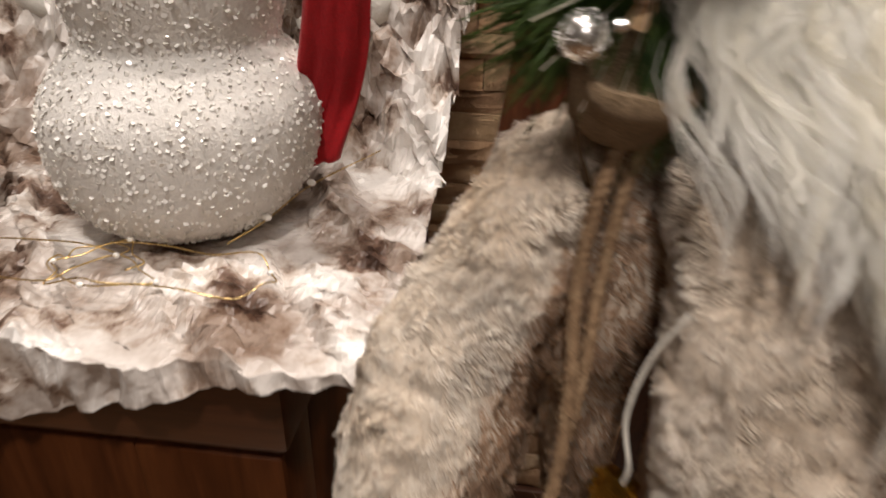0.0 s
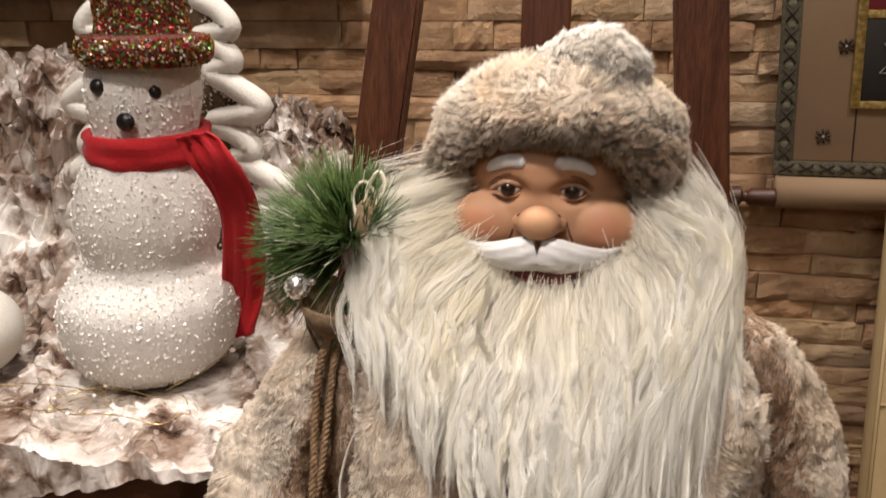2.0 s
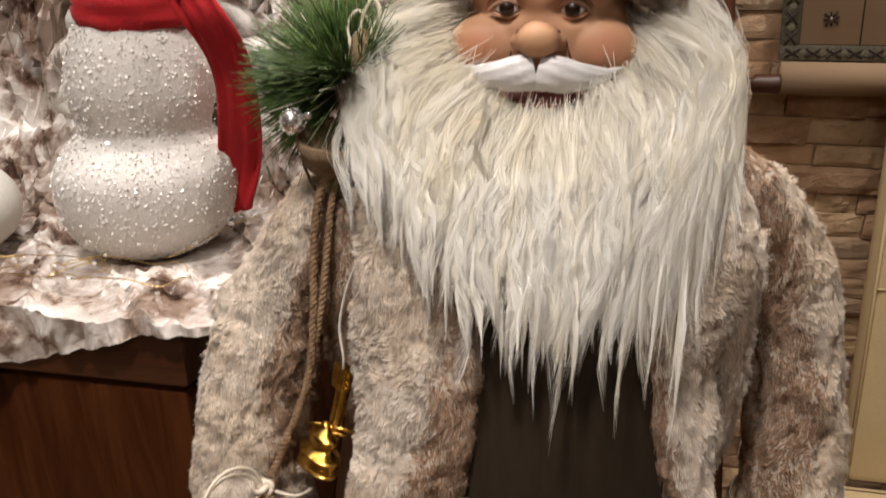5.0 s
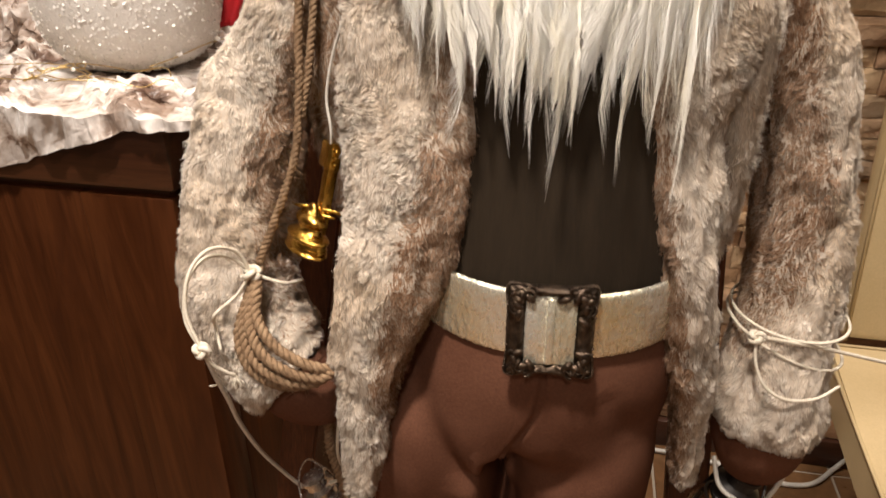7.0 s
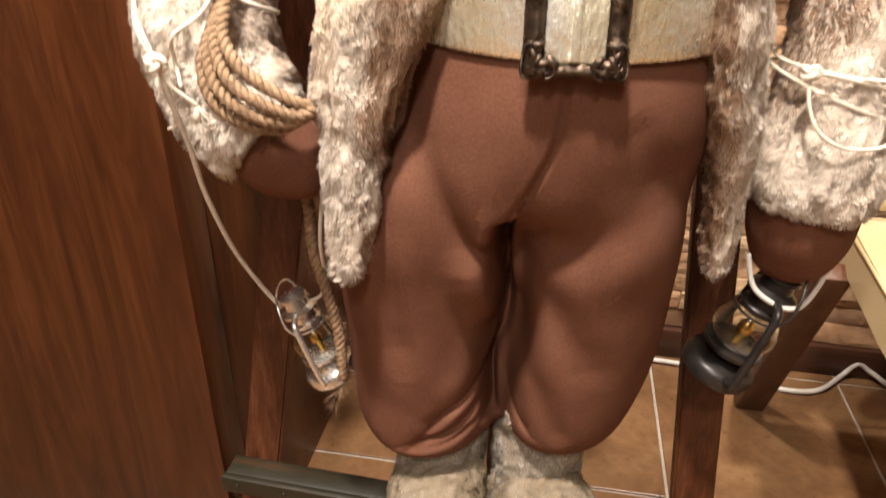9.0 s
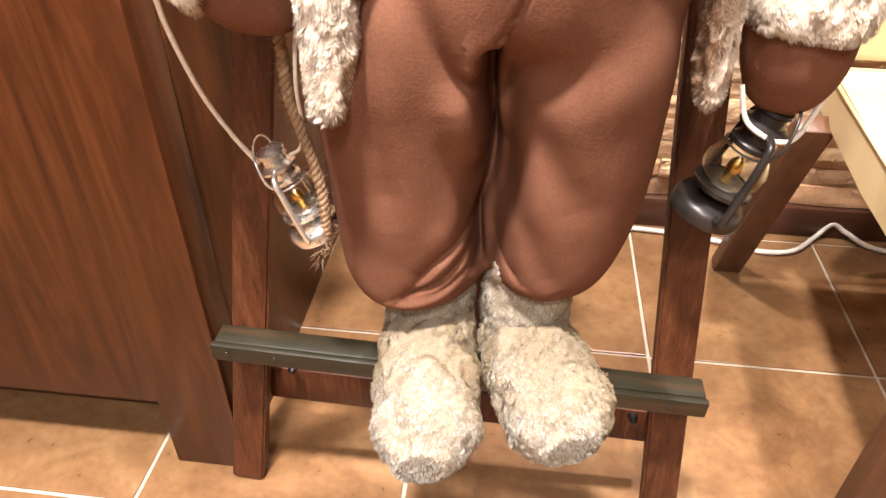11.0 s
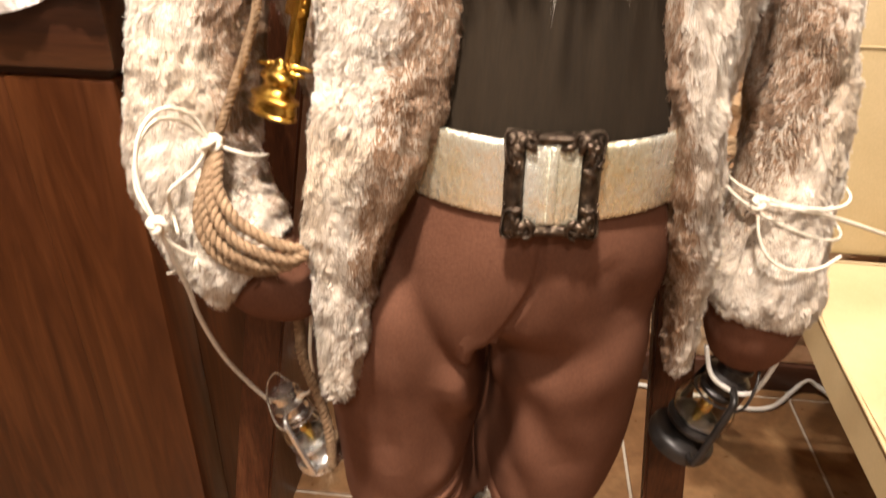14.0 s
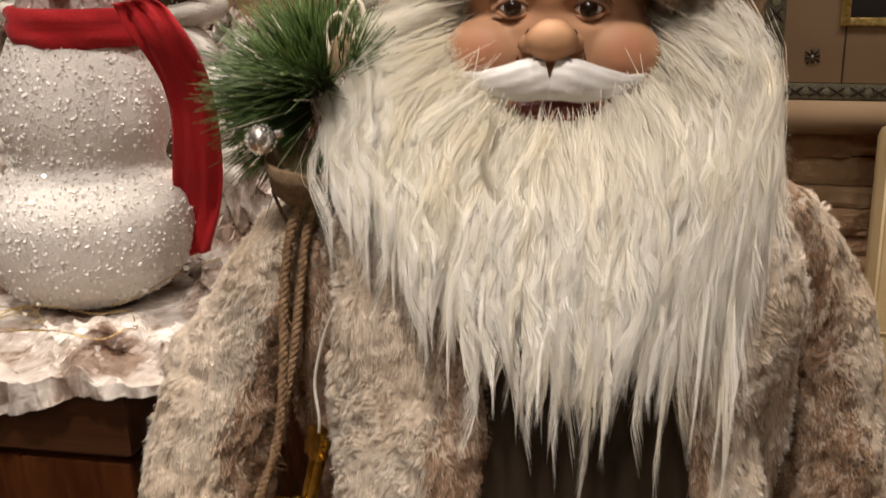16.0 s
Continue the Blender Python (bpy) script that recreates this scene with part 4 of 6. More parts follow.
def loft(sections, n=36, cap=True, lumps=0.0, lscale=30, power=2.0, rows=6, crimp=0.0):
    """Rings (x, y, z, rx, ry) in level planes, smoothed between; returns (verts, faces)."""
    a = np.array(sections, float)
    t = np.arange(len(a))
    tt = np.linspace(0, len(a) - 1, (len(a) - 1) * rows + 1)
    dense = []
    for c in range(a.shape[1]):
        line = spline([(float(k), float(q), 0) for k, q in zip(t, a[:, c])], rows)
        dense.append([q.y for q in line])
    d = np.array(dense).T
    ang = np.linspace(0, 2 * np.pi, n, endpoint=False)
    ca, sa = np.cos(ang), np.sin(ang)
    ex = 2.0 / power
    ux, uy = np.sign(ca) * np.abs(ca) ** ex, np.sign(sa) * np.abs(sa) ** ex
    v = np.zeros((len(d), n, 3))
    v[:, :, 0] = d[:, 0:1] + d[:, 3:4] * ux
    v[:, :, 1] = d[:, 1:2] + d[:, 4:5] * uy
    v[:, :, 2] = d[:, 2:3]
    return close_rings(v, cap, lumps, lscale, crimp)


def sleeve(points, n=32, lumps=0.0, lscale=30, rows=6, cap=True, flat=1.0, crimp=0.0):
    """Rings (x, y, z, r) square to the line."""
    pos = spline([p[:3] for p in points], rows)
    rad = [q.y for q in spline([(float(i), p[3], 0) for i, p in enumerate(points)], rows)]
    v = np.zeros((len(pos), n, 3))
    for i, (q, t, nn, b) in enumerate(frames_along(pos)):
        for k in range(n):
            an = 2 * math.pi * k / n
            v[i, k] = q + rad[i] * (nn * math.cos(an) + b * math.sin(an) * flat)
    return close_rings(v, cap, lumps, lscale, crimp)


def close_rings(v, cap, lumps, lscale, crimp=0.0):
    """Skins the rings, with soft lumps and short wrinkles."""
    rows, n, _ = v.shape
    if lumps:
        c = v.mean(1, keepdims=True)
        out = unit(v - c)
        p = v.reshape(-1, 3)
        q = p * np.array([1.35, 1.35, 0.65])
        d = lumps * (vnoise(q, lscale, 3) + 0.6 * vnoise(q, lscale * 2.3, 5) + crimp * (0.4 - np.abs(vnoise(p * np.array([1.5, 1.5, 0.7]) + 0.006 * np.stack([vnoise(p, 60, 8), vnoise(p, 60, 9), vnoise(p, 60, 10)], 1), lscale * 3.0, 7))))
        v = v + out * d.reshape(rows, n, 1)
    faces = [(i * n + k, i * n + (k + 1) % n, (i + 1) * n + (k + 1) % n, (i + 1) * n + k) for i in range(rows - 1) for k in range(n)]
    verts = v.reshape(-1, 3)
    if cap:
        c0, c1 = v[0].mean(0), v[-1].mean(0)
        verts = np.concatenate([verts, [c0, c1]])
        a, b = len(verts) - 2, len(verts) - 1
        faces += [(a, (k + 1) % n, k, a) for k in range(n)] + [(b, (rows - 1) * n + k, (rows - 1) * n + (k + 1) % n, b) for k in range(n)]
    f4 = np.array([f for f in faces if len(set(f)) == 4])
    f3 = np.array([[f[0], f[1], f[2]] for f in faces if len(set(f)) == 3]).reshape(-1, 3)
    return verts, f4, f3


def tris_of(f4, f3):
    return np.concatenate([f4[:, [0, 1, 2]], f4[:, [0, 2, 3]], f3]) if len(f3) else np.concatenate([f4[:, [0, 1, 2]], f4[:, [0, 2, 3]]])


def put(surface, material):
    v, f4, f3 = surface
    doll.v.append(v)
    doll.uv.append(np.zeros((len(v), 2)))
    doll.pile.append(np.tile((0.0, -1.0, 0.0), (len(v), 1)))
    mi = doll.slot(material)
    for f in (f4, f3):
        if len(f):
            doll.f.append(f + doll.n)
            doll.m.append(np.full(len(f), mi))
            doll.smooth.append(np.full(len(f), True))
    doll.n += len(v)


def fur(surface, count, length, width, material, comb=(0, 0, -1), lay=0.9, swirl=0.7, sscale=34, keep=None, clump=0.3, seg=2, tuft=16, rise=0.55, dyed=None, dye=None, caps=True):
    """Short pile over a surface, combed one way, drawn together in tufts; dyed(p) gives the share of hairs in a second colour."""
    v, f4, f3 = surface
    tri = tris_of(f4, f3 if caps else f3[:0])
    a, b, c = v[tri[:, 0]], v[tri[:, 1]], v[tri[:, 2]]
    nr = np.cross(b - a, c - a)
    area = np.linalg.norm(nr, axis=1) + 1e-15
    k = RNG.choice(len(tri), count, p=area / area.sum())
    r1, r2 = np.sqrt(RNG.random(count)), RNG.random(count)
    p = (1 - r1)[:, None] * a[k] + (r1 * (1 - r2))[:, None] * b[k] + (r1 * r2)[:, None] * c[k]
    nn = nr[k] / area[k][:, None] * surface_sign(surface)
    if keep is not None:
        ok = keep(p, nn)
        p, nn = p[ok], nn[ok]
    n = len(p)
    m = max(8, n // tuft)
    tree = KDTree(m)
    for i in range(m):
        tree.insert(p[i], i)
    tree.balance()
    own = np.array([tree.find(q)[1] for q in p])
    cp, cn = p[:m], nn[:m]
    field = np.stack([vnoise(cp, sscale, 21), vnoise(cp, sscale, 22), vnoise(cp, sscale, 23)], 1)
    cd = unit(cn * rise + np.array(comb) * lay + swirl * field + RNG.normal(0, 0.20, (m, 3)))
    cd = unit(cd + cn * np.clip(0.24 - (cd * cn).sum(1, keepdims=True), 0, None))
    cl = length * (0.85 + 0.30 * vnoise(cp, sscale * 0.9, 41) + RNG.uniform(-0.15, 0.15, m))
    tone = np.clip(0.55 + 0.55 * vnoise(cp, sscale * 0.8, 51) + RNG.uniform(-0.25, 0.25, m), 0, 1)
    d = unit(cd[own] + RNG.normal(0, 0.22, (n, 3)))
    ln = cl[own] * RNG.uniform(0.75, 1.12, n)
    tip = (1 - clump) * (p + d * ln[:, None]) + clump * (cp[own] + cd[own] * ln[:, None])
    knee = p + (0.20 * nn + 0.42 * d) * ln[:, None]
    s = np.linspace(0, 1, seg + 1)[None, :, None]
    paths = p[:, None] * (1 - s) ** 2 + 2 * knee[:, None] * s * (1 - s) + tip[:, None] * s ** 2
    width = width * RNG.uniform(0.6, 1.3, n)
    skin = unit(0.7 * nn + 0.45 * (np.array([0.0, 0.0, 1.0]) - cd[own][:, 2:3] * cd[own]) + 0.35 * cn[own] + 0.11 * RNG.normal(0, 1, (m, 3))[own])
    side = unit(np.cross(d, skin + RNG.normal(0, 0.12, (n, 3))))
    u = 0.6 * tone[own] + 0.4 * RNG.random(n)
    if dyed is None:
        ribbons(paths, width, side, material, skin, u)
        return
    share = np.clip(dyed(cp) + 0.20 * vnoise(cp * np.array([1.3, 1.3, 0.5]), 36, 71) + 0.10 * vnoise(cp, 95, 72), 0, 1)[own]
    two = share + RNG.normal(0, 0.11, n) > 0.5
    for pick, m2 in ((~two, material), (two, dye)):
        if pick.any():
            ribbons(paths[pick], width[pick], side[pick], m2, skin[pick], u[pick])


def surface_sign(surface):
    v, f4, f3 = surface
    a, b, c = v[f4[:, 0]], v[f4[:, 1]], v[f4[:, 2]]
    vol = (np.cross(b - a, c - a) * (a - v.mean(0))).sum()
    return 1.0 if vol > 0 else -1.0


FRONT = lambda p, n: n[:, 1] < 0.55

# torso in the dark shirt, belt and trousers
shirt = loft([(0.372, 0.375, 0.80, 0.118, 0.108), (0.374, 0.372, 0.86, 0.119, 0.112), (0.374, 0.375, 0.93, 0.115, 0.110), (0.370, 0.385, 1.02, 0.110, 0.104), (0.362, 0.395, 1.10, 0.105, 0.085), (0.358, 0.40, 1.16, 0.07, 0.06)], 48)
put(shirt, M["shirt"])
belt = loft([(0.373, 0.372, 0.834, 0.1225, 0.114), (0.373, 0.372, 0.838, 0.1245, 0.1165), (0.374, 0.3715, 0.862, 0.1250, 0.1172), (0.374, 0.371, 0.886, 0.1240, 0.1165), (0.374, 0.372, 0.890, 0.122, 0.114)], 64, cap=False)
put(belt, M["belt"])


def buckle():
    """Ornate square frame with a belt tongue through it."""
    c = Vector((0.3815, 0.2525, 0.8635))
    turn = Matrix.Translation(c) @ pose(0, 0, 0, -8, 0, 6)
    w, h = 0.0335, 0.0375
    nseg = 72
    vs, fs = [], []
    for k in range(nseg):
        a = 2 * math.pi * k / nseg
        ca, sa = math.cos(a), math.sin(a)
        q = max(abs(ca), abs(sa))
        wave = 1 + 0.006 * math.cos(36 * a) - 0.055 * math.cos(4 * a)
        ox, oz = w * math.copysign(abs(ca) ** 0.30, ca) * wave, h * math.copysign(abs(sa) ** 0.30, sa) * wave
        ix, iz = 0.0180 * ca / q, 0.0265 * sa / q
        for r in range(9):
            t = r / 8
            y = -0.0065 * math.sin(math.pi * t) ** 0.7 + 0.0012 * math.sin(14 * a + 5 * t) * math.sin(math.pi * t) + 0.001 * math.sin(31 * a) * math.sin(2 * math.pi * t)
            vs.append(turn @ Vector((ox + (ix - ox) * t, y, oz + (iz - oz) * t)))
        for r in range(8):
            k2 = (k + 1) % nseg
            fs.append((k * 9 + r, k * 9 + r + 1, k2 * 9 + r + 1, k2 * 9 + r))
    doll.add([v[:] for v in vs], fs, M["buckle"])
    # raised leaves and beads on the frame
    bm = bmesh.new()
    for k in range(104):
        a = 2 * math.pi * (k + 0.5) / 104
        flare = 1 - 0.055 * math.cos(4 * a)
        ca, sa = math.cos(a), math.sin(a)
        q = max(abs(ca), abs(sa))
        for f, r, s in ((0.98, 0.0011, 0), (0.91, 0.0009, 0), (0.74, 0.0030, 1)):
            if s and k % 5:
                continue
            p = turn @ Vector((w * flare * math.copysign(abs(ca) ** 0.30, ca) * f, -0.0055 if s else -0.0032, h * flare * math.copysign(abs(sa) ** 0.30, sa) * f))
            ellipsoid(bm, p, (r, r, r * (2.0 if s else 1.0)), 8, pose(0, 0, 0, 0, math.degrees(a) + 40 * (k % 4 - 1.5), 0))
    doll.bm(bm, M["buckle"])
    for k in range(16):
        a = 2 * math.pi * (k + 0.5) / 16
        ca, sa = math.cos(a), math.sin(a)
        cxx, czz = w * 0.78 * math.copysign(abs(ca) ** 0.30, ca), h * 0.83 * math.copysign(abs(sa) ** 0.30, sa)
        turnk = (1 if k % 2 else -1)
        pts = []
        for i in range(14):
            g = i / 13
            r = 0.0052 * (1 - 0.75 * g)
            an = a + turnk * g * 7.5
            pts.append(turn @ Vector((cxx + r * math.cos(an), -0.0062 - 0.001 * g, czz + r * math.sin(an))))
        v, f = tube_data(pts, lambda t: 0.0011 - 0.0004 * t, 5)
        doll.add([q[:] for q in v], [list(q) for q in f if len(q) == 4], M["buckle"])
    bm = bm_box(bmesh.new(), -0.0185, 0.0185, -0.0035, 0.001, -0.027, 0.027, 0.0012, turn)
    doll.bm(bm, M["belt"])
    doll.bm(bm_box(bmesh.new(), -0.0032, 0.0030, -0.0058, -0.003, -0.0262, 0.0262, 0.0014, turn), M["belt"])


buckle()


def hips_closed(surface):
    """Closes the top and bottom ring of the hips so that they can be fused."""
    v, f4, f3 = surface
    n = 64
    rows = len(v) // n
    v = np.concatenate([v, [v[:n].mean(0), v[-n:].mean(0)]])
    a, b = len(v) - 2, len(v) - 1
    f3 = np.array([(a, (k + 1) % n, k) for k in range(n)] + [(b, (rows - 1) * n + k, (rows - 1) * n + (k + 1) % n) for k in range(n)])
    return v, f4, f3


def fused(v, faces, voxel, smooth):
    """One skin over overlapping closed forms."""
    me = bpy.data.meshes.new("fuse")
    me.from_pydata([tuple(map(float, q)) for q in v], [], faces)
    ob = new("fuse", me)
    r = ob.modifiers.new("r", "REMESH")
    r.mode, r.voxel_size = "VOXEL", voxel
    s = ob.modifiers.new("s", "SMOOTH")
    s.factor, s.iterations = 0.5, smooth
    ev = ob.evaluated_get(bpy.context.evaluated_depsgraph_get())
    got = ev.to_mesh()
    got.calc_loop_triangles()
    out = np.array([q.co[:] for q in got.vertices]), np.array([t.vertices[:] for t in got.loop_triangles])
    ev.to_mesh_clear()
    bpy.data.objects.remove(ob)
    bpy.data.meshes.remove(me)
    return out


def trousers():
    hips = loft([(0.372, 0.370, 0.846, 0.117, 0.108), (0.370, 0.368, 0.79, 0.126, 0.116), (0.360, 0.368, 0.75, 0.133, 0.113), (0.351, 0.370, 0.71, 0.134, 0.110), (0.345, 0.372, 0.67, 0.130, 0.103), (0.342, 0.374, 0.635, 0.120, 0.090), (0.342, 0.380, 0.60, 0.09, 0.06)], 64, cap=False)
    left = loft([(0.300, 0.372, 0.80, 0.030, 0.06), (0.283, 0.370, 0.75, 0.060, 0.100), (0.266, 0.368, 0.69, 0.0740, 0.106), (0.263, 0.368, 0.63, 0.0755, 0.096), (0.267, 0.370, 0.55, 0.0735, 0.088), (0.272, 0.368, 0.48, 0.072, 0.082), (0.274, 0.365, 0.450, 0.069, 0.077), (0.278, 0.364, 0.436, 0.060, 0.066), (0.284, 0.366, 0.430, 0.040, 0.046)], 56, lumps=0.003, lscale=14)
    right = loft([(0.410, 0.372, 0.80, 0.030, 0.06), (0.415, 0.372, 0.75, 0.060, 0.100), (0.417, 0.370, 0.69, 0.0735, 0.106), (0.417, 0.372, 0.63, 0.0745, 0.097), (0.415, 0.374, 0.55, 0.0700, 0.087), (0.409, 0.372, 0.49, 0.064, 0.079), (0.404, 0.368, 0.464, 0.057, 0.070), (0.400, 0.367, 0.451, 0.050, 0.060), (0.394, 0.368, 0.446, 0.035, 0.044)], 56, lumps=0.003, lscale=14)
    vs, fs, base = [], [], 0
    for v, f4, f3 in (hips_closed(hips), left, right):
        vs.append(v)
        fs += [tuple(int(q) + base for q in f) for f in f4] + [tuple(int(q) + base for q in f) for f in f3]
        base += len(v)
    v, tri = fused(np.concatenate(vs), fs, 0.0050, 48)
    v, tri = fused(v, [tuple(map(int, q)) for q in tri], 0.0027, 8)
    x, z = v[:, 0].copy(), v[:, 2].copy()
    front = np.clip((0.37 - v[:, 1]) / 0.06, 0, 1)

    def near(pts):
        """Distance to a line in the front, and which side of it (1: the side to its left)."""
        line = np.array([(q.x, q.z) for q in spline([(p[0], 0, p[1]) for p in pts], 10)])
        best, sign, along = np.full(len(v), 9.0), np.zeros(len(v)), np.zeros(len(v))
        for i, (a, c) in enumerate(zip(line[:-1], line[1:])):
            w = c - a
            t = np.clip(((x - a[0]) * w[0] + (z - a[1]) * w[1]) / (w @ w), 0, 1)
            dx, dz = x - a[0] - t * w[0], z - a[1] - t * w[1]
            dd = np.hypot(dx, dz)
            s = np.where(w[0] * dz - w[1] * dx > 0, 1.0, -1.0)
            sign = np.where(dd < best, s, sign)
            along = np.where(dd < best, (i + t) / (len(line) - 1), along)
            best = np.minimum(best, dd)
        return best, sign, along

    def crease(pts, width, depth):
        return depth * np.exp(-(near(pts)[0] / width) ** 2)

    def fold(pts, over, under, wo, wu):
        """Cloth on the left of the line bulges over the cloth on its right."""
        dd, s, g = near(pts)
        fade = np.clip(g * 5 + 0.3, 0, 1) * np.clip((1 - g) * 5 + 0.3, 0, 1)
        return fade * np.where(s > 0, -over * np.exp(-dd / wo) * np.minimum(1, dd / 0.007) + under * np.exp(-dd / (0.45 * wu)), under * np.exp(-dd / wu))
    def valley(pts, width, depth, grow=0.0):
        """A soft hollow, deeper towards one end of its line where grow is set."""
        dd, sg, g = near(pts)
        w = np.where(grow > 0, g, 1 - g) if grow else 1.0
        ends = np.clip(g * 4 + 0.15, 0, 1) * np.clip((1 - g) * 4 + 0.15, 0, 1)
        return depth * w * ends * np.exp(-(dd / width) ** 2)

    def overhang(pts, over, under, wo, wu):
        """Cloth on the left of the line sags over the cloth on its right, more so towards the line's end."""
        dd, sg, g = near(pts)
        w = np.clip(g * 1.15, 0, 1) ** 2.2
        return w * np.where(sg > 0, -over * np.exp(-((dd - 0.016) / wo) ** 2) * np.minimum(1, dd / 0.01) + under * np.exp(-(dd / (0.005 + 0.012 * (1 - g))) ** 2), under * np.exp(-dd / wu))
    # centre seam from the buckle to the crotch
    seam = [(0.381, 0.835), (0.379, 0.800), (0.375, 0.775), (0.364, 0.748), (0.350, 0.720), (0.343, 0.704)]
    push = crease(seam, 0.0026, 0.0045) + valley(seam, 0.018, 0.006, 1)
    # the seat sags over the left leg, and a soft hollow runs to the right hip
    push += overhang([(0.256, 0.790), (0.272, 0.768), (0.288, 0.738), (0.304, 0.704), (0.322, 0.683), (0.338, 0.684), (0.345, 0.700)], 0.003, 0.019, 0.014, 0.026)
    push += valley([(0.345, 0.702), (0.375, 0.690), (0.408, 0.698), (0.444, 0.725), (0.474, 0.760)], 0.024, 0.027, -1)
    push += valley([(0.270, 0.800), (0.283, 0.750), (0.312, 0.700), (0.318, 0.66)], 0.016, 0.006)
    push += valley([(0.348, 0.690), (0.366, 0.655), (0.388, 0.620), (0.418, 0.575), (0.43, 0.545)], 0.020, 0.021, -1)
    push += valley([(0.247, 0.735), (0.250, 0.68), (0.258, 0.60), (0.264, 0.54)], 0.014, 0.008)
    push += valley([(0.420, 0.800), (0.440, 0.770), (0.458, 0.735)], 0.014, 0.004)
    # the left leg lies over the right one
    gap = [(0.343, 0.704), (0.341, 0.672), (0.343, 0.637), (0.346, 0.595), (0.343, 0.555), (0.335, 0.522), (0.338, 0.47)]
    push += crease(gap, 0.0050, 0.060) + valley([(q[0] + 0.011, q[1]) for q in gap], 0.014, 0.040) - valley([(q[0] - 0.022, q[1]) for q in gap], 0.016, 0.008)
    push += fold([(0.336, 0.526), (0.318, 0.512), (0.300, 0.497), (0.282, 0.472)], 0.005, 0.011, 0.012, 0.009)
    push += fold([(0.334, 0.500), (0.304, 0.474), (0.270, 0.458)], 0.005, 0.010, 0.010, 0.008)
    push += fold([(0.330, 0.478), (0.300, 0.462), (0.262, 0.452)], 0.003, 0.006, 0.008, 0.007)
    push += fold([(0.345, 0.518), (0.356, 0.492), (0.378, 0.474)][::-1], 0.002, 0.007, 0.010, 0.008)
    push += valley([(0.372, 0.56), (0.392, 0.51), (0.41, 0.475)], 0.012, 0.004)
    v[:, 1] += front * push + 0.0014 * vnoise(v, 22, 4)
    doll.add(v, tri, M["felt"])


trousers()

# boots: fur leg and rounded foot
for shin, foot, comb in (
        ([(0.287, 0.366, 0.452, 0.046), (0.286, 0.366, 0.42, 0.047), (0.285, 0.36, 0.385, 0.046), (0.286, 0.35, 0.35, 0.042)],
         [(0.285, 0.385, 0.356, 0.034), (0.285, 0.35, 0.366, 0.048), (0.291, 0.305, 0.362, 0.054), (0.297, 0.262, 0.353, 0.056), (0.301, 0.222, 0.346, 0.050), (0.302, 0.190, 0.343, 0.026)], (0.05, -0.7, -0.5)),
        ([(0.391, 0.368, 0.47, 0.044), (0.390, 0.366, 0.43, 0.045), (0.388, 0.362, 0.39, 0.044), (0.390, 0.352, 0.35, 0.040)],
         [(0.384, 0.385, 0.356, 0.034), (0.388, 0.352, 0.366, 0.047), (0.403, 0.31, 0.364, 0.054), (0.419, 0.276, 0.358, 0.055), (0.430, 0.246, 0.353, 0.048), (0.436, 0.222, 0.350, 0.026)], (0.2, -0.7, -0.5))):
    s = sleeve(shin, 48, 0.0045, 46, rows=10, crimp=0.9)
    put(s, M["underboot"])
    fur(s, 18000, 0.0042, 0.0007, M["bootpale"], swirl=0.3, rise=0.4, clump=0.35)
    s = sleeve(foot, 64, 0.0045, 42, rows=12, flat=0.86, crimp=1.0)
    put(s, M["underboot"])
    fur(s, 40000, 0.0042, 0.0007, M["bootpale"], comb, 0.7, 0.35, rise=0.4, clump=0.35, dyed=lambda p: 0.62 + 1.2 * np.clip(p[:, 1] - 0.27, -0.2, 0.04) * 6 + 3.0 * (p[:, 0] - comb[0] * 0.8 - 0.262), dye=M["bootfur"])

# coat: back, two fronts, shoulders, sleeves
back = loft([(0.36, 0.43, 0.74, 0.125, 0.055), (0.362, 0.43, 0.85, 0.125, 0.06), (0.362, 0.425, 0.96, 0.13, 0.07), (0.360, 0.415, 1.05, 0.142, 0.075), (0.355, 0.41, 1.11, 0.135, 0.065), (0.352, 0.41, 1.145, 0.09, 0.05), (0.352, 0.41, 1.17, 0.05, 0.04)], 48, lumps=0.004)
front_l = loft([(0.228, 0.266, 0.656, 0.006, 0.008), (0.227, 0.266, 0.668, 0.0125, 0.014), (0.230, 0.274, 0.73, 0.021, 0.019), (0.238, 0.277, 0.80, 0.030, 0.022), (0.2565, 0.281, 0.875, 0.041, 0.025), (0.2715, 0.300, 0.945, 0.049, 0.028), (0.278, 0.317, 1.00, 0.060, 0.032), (0.280, 0.340, 1.06, 0.070, 0.042), (0.285, 0.370, 1.115, 0.075, 0.05), (0.30, 0.395, 1.15, 0.05, 0.04)], 72, lumps=0.0055, lscale=24, rows=11, crimp=1.1)
front_r = loft([(0.514, 0.345, 0.646, 0.006, 0.008), (0.513, 0.343, 0.658, 0.0115, 0.014), (0.510, 0.338, 0.70, 0.0145, 0.018), (0.504, 0.332, 0.755, 0.0155, 0.021), (0.491, 0.316, 0.825, 0.0175, 0.024), (0.476, 0.308, 0.90, 0.022, 0.026), (0.456, 0.330, 0.985, 0.032, 0.032), (0.447, 0.345, 1.06, 0.058, 0.042), (0.440, 0.370, 1.115, 0.062, 0.05), (0.42, 0.395, 1.15, 0.05, 0.04)], 72, lumps=0.0055, lscale=24, rows=11, crimp=1.1)
side_r = loft([(0.508, 0.40, 0.87, 0.010, 0.03), (0.507, 0.395, 0.92, 0.017, 0.04), (0.503, 0.39, 1.00, 0.022, 0.05), (0.495, 0.395, 1.08, 0.032, 0.05)], 30, lumps=0.004)
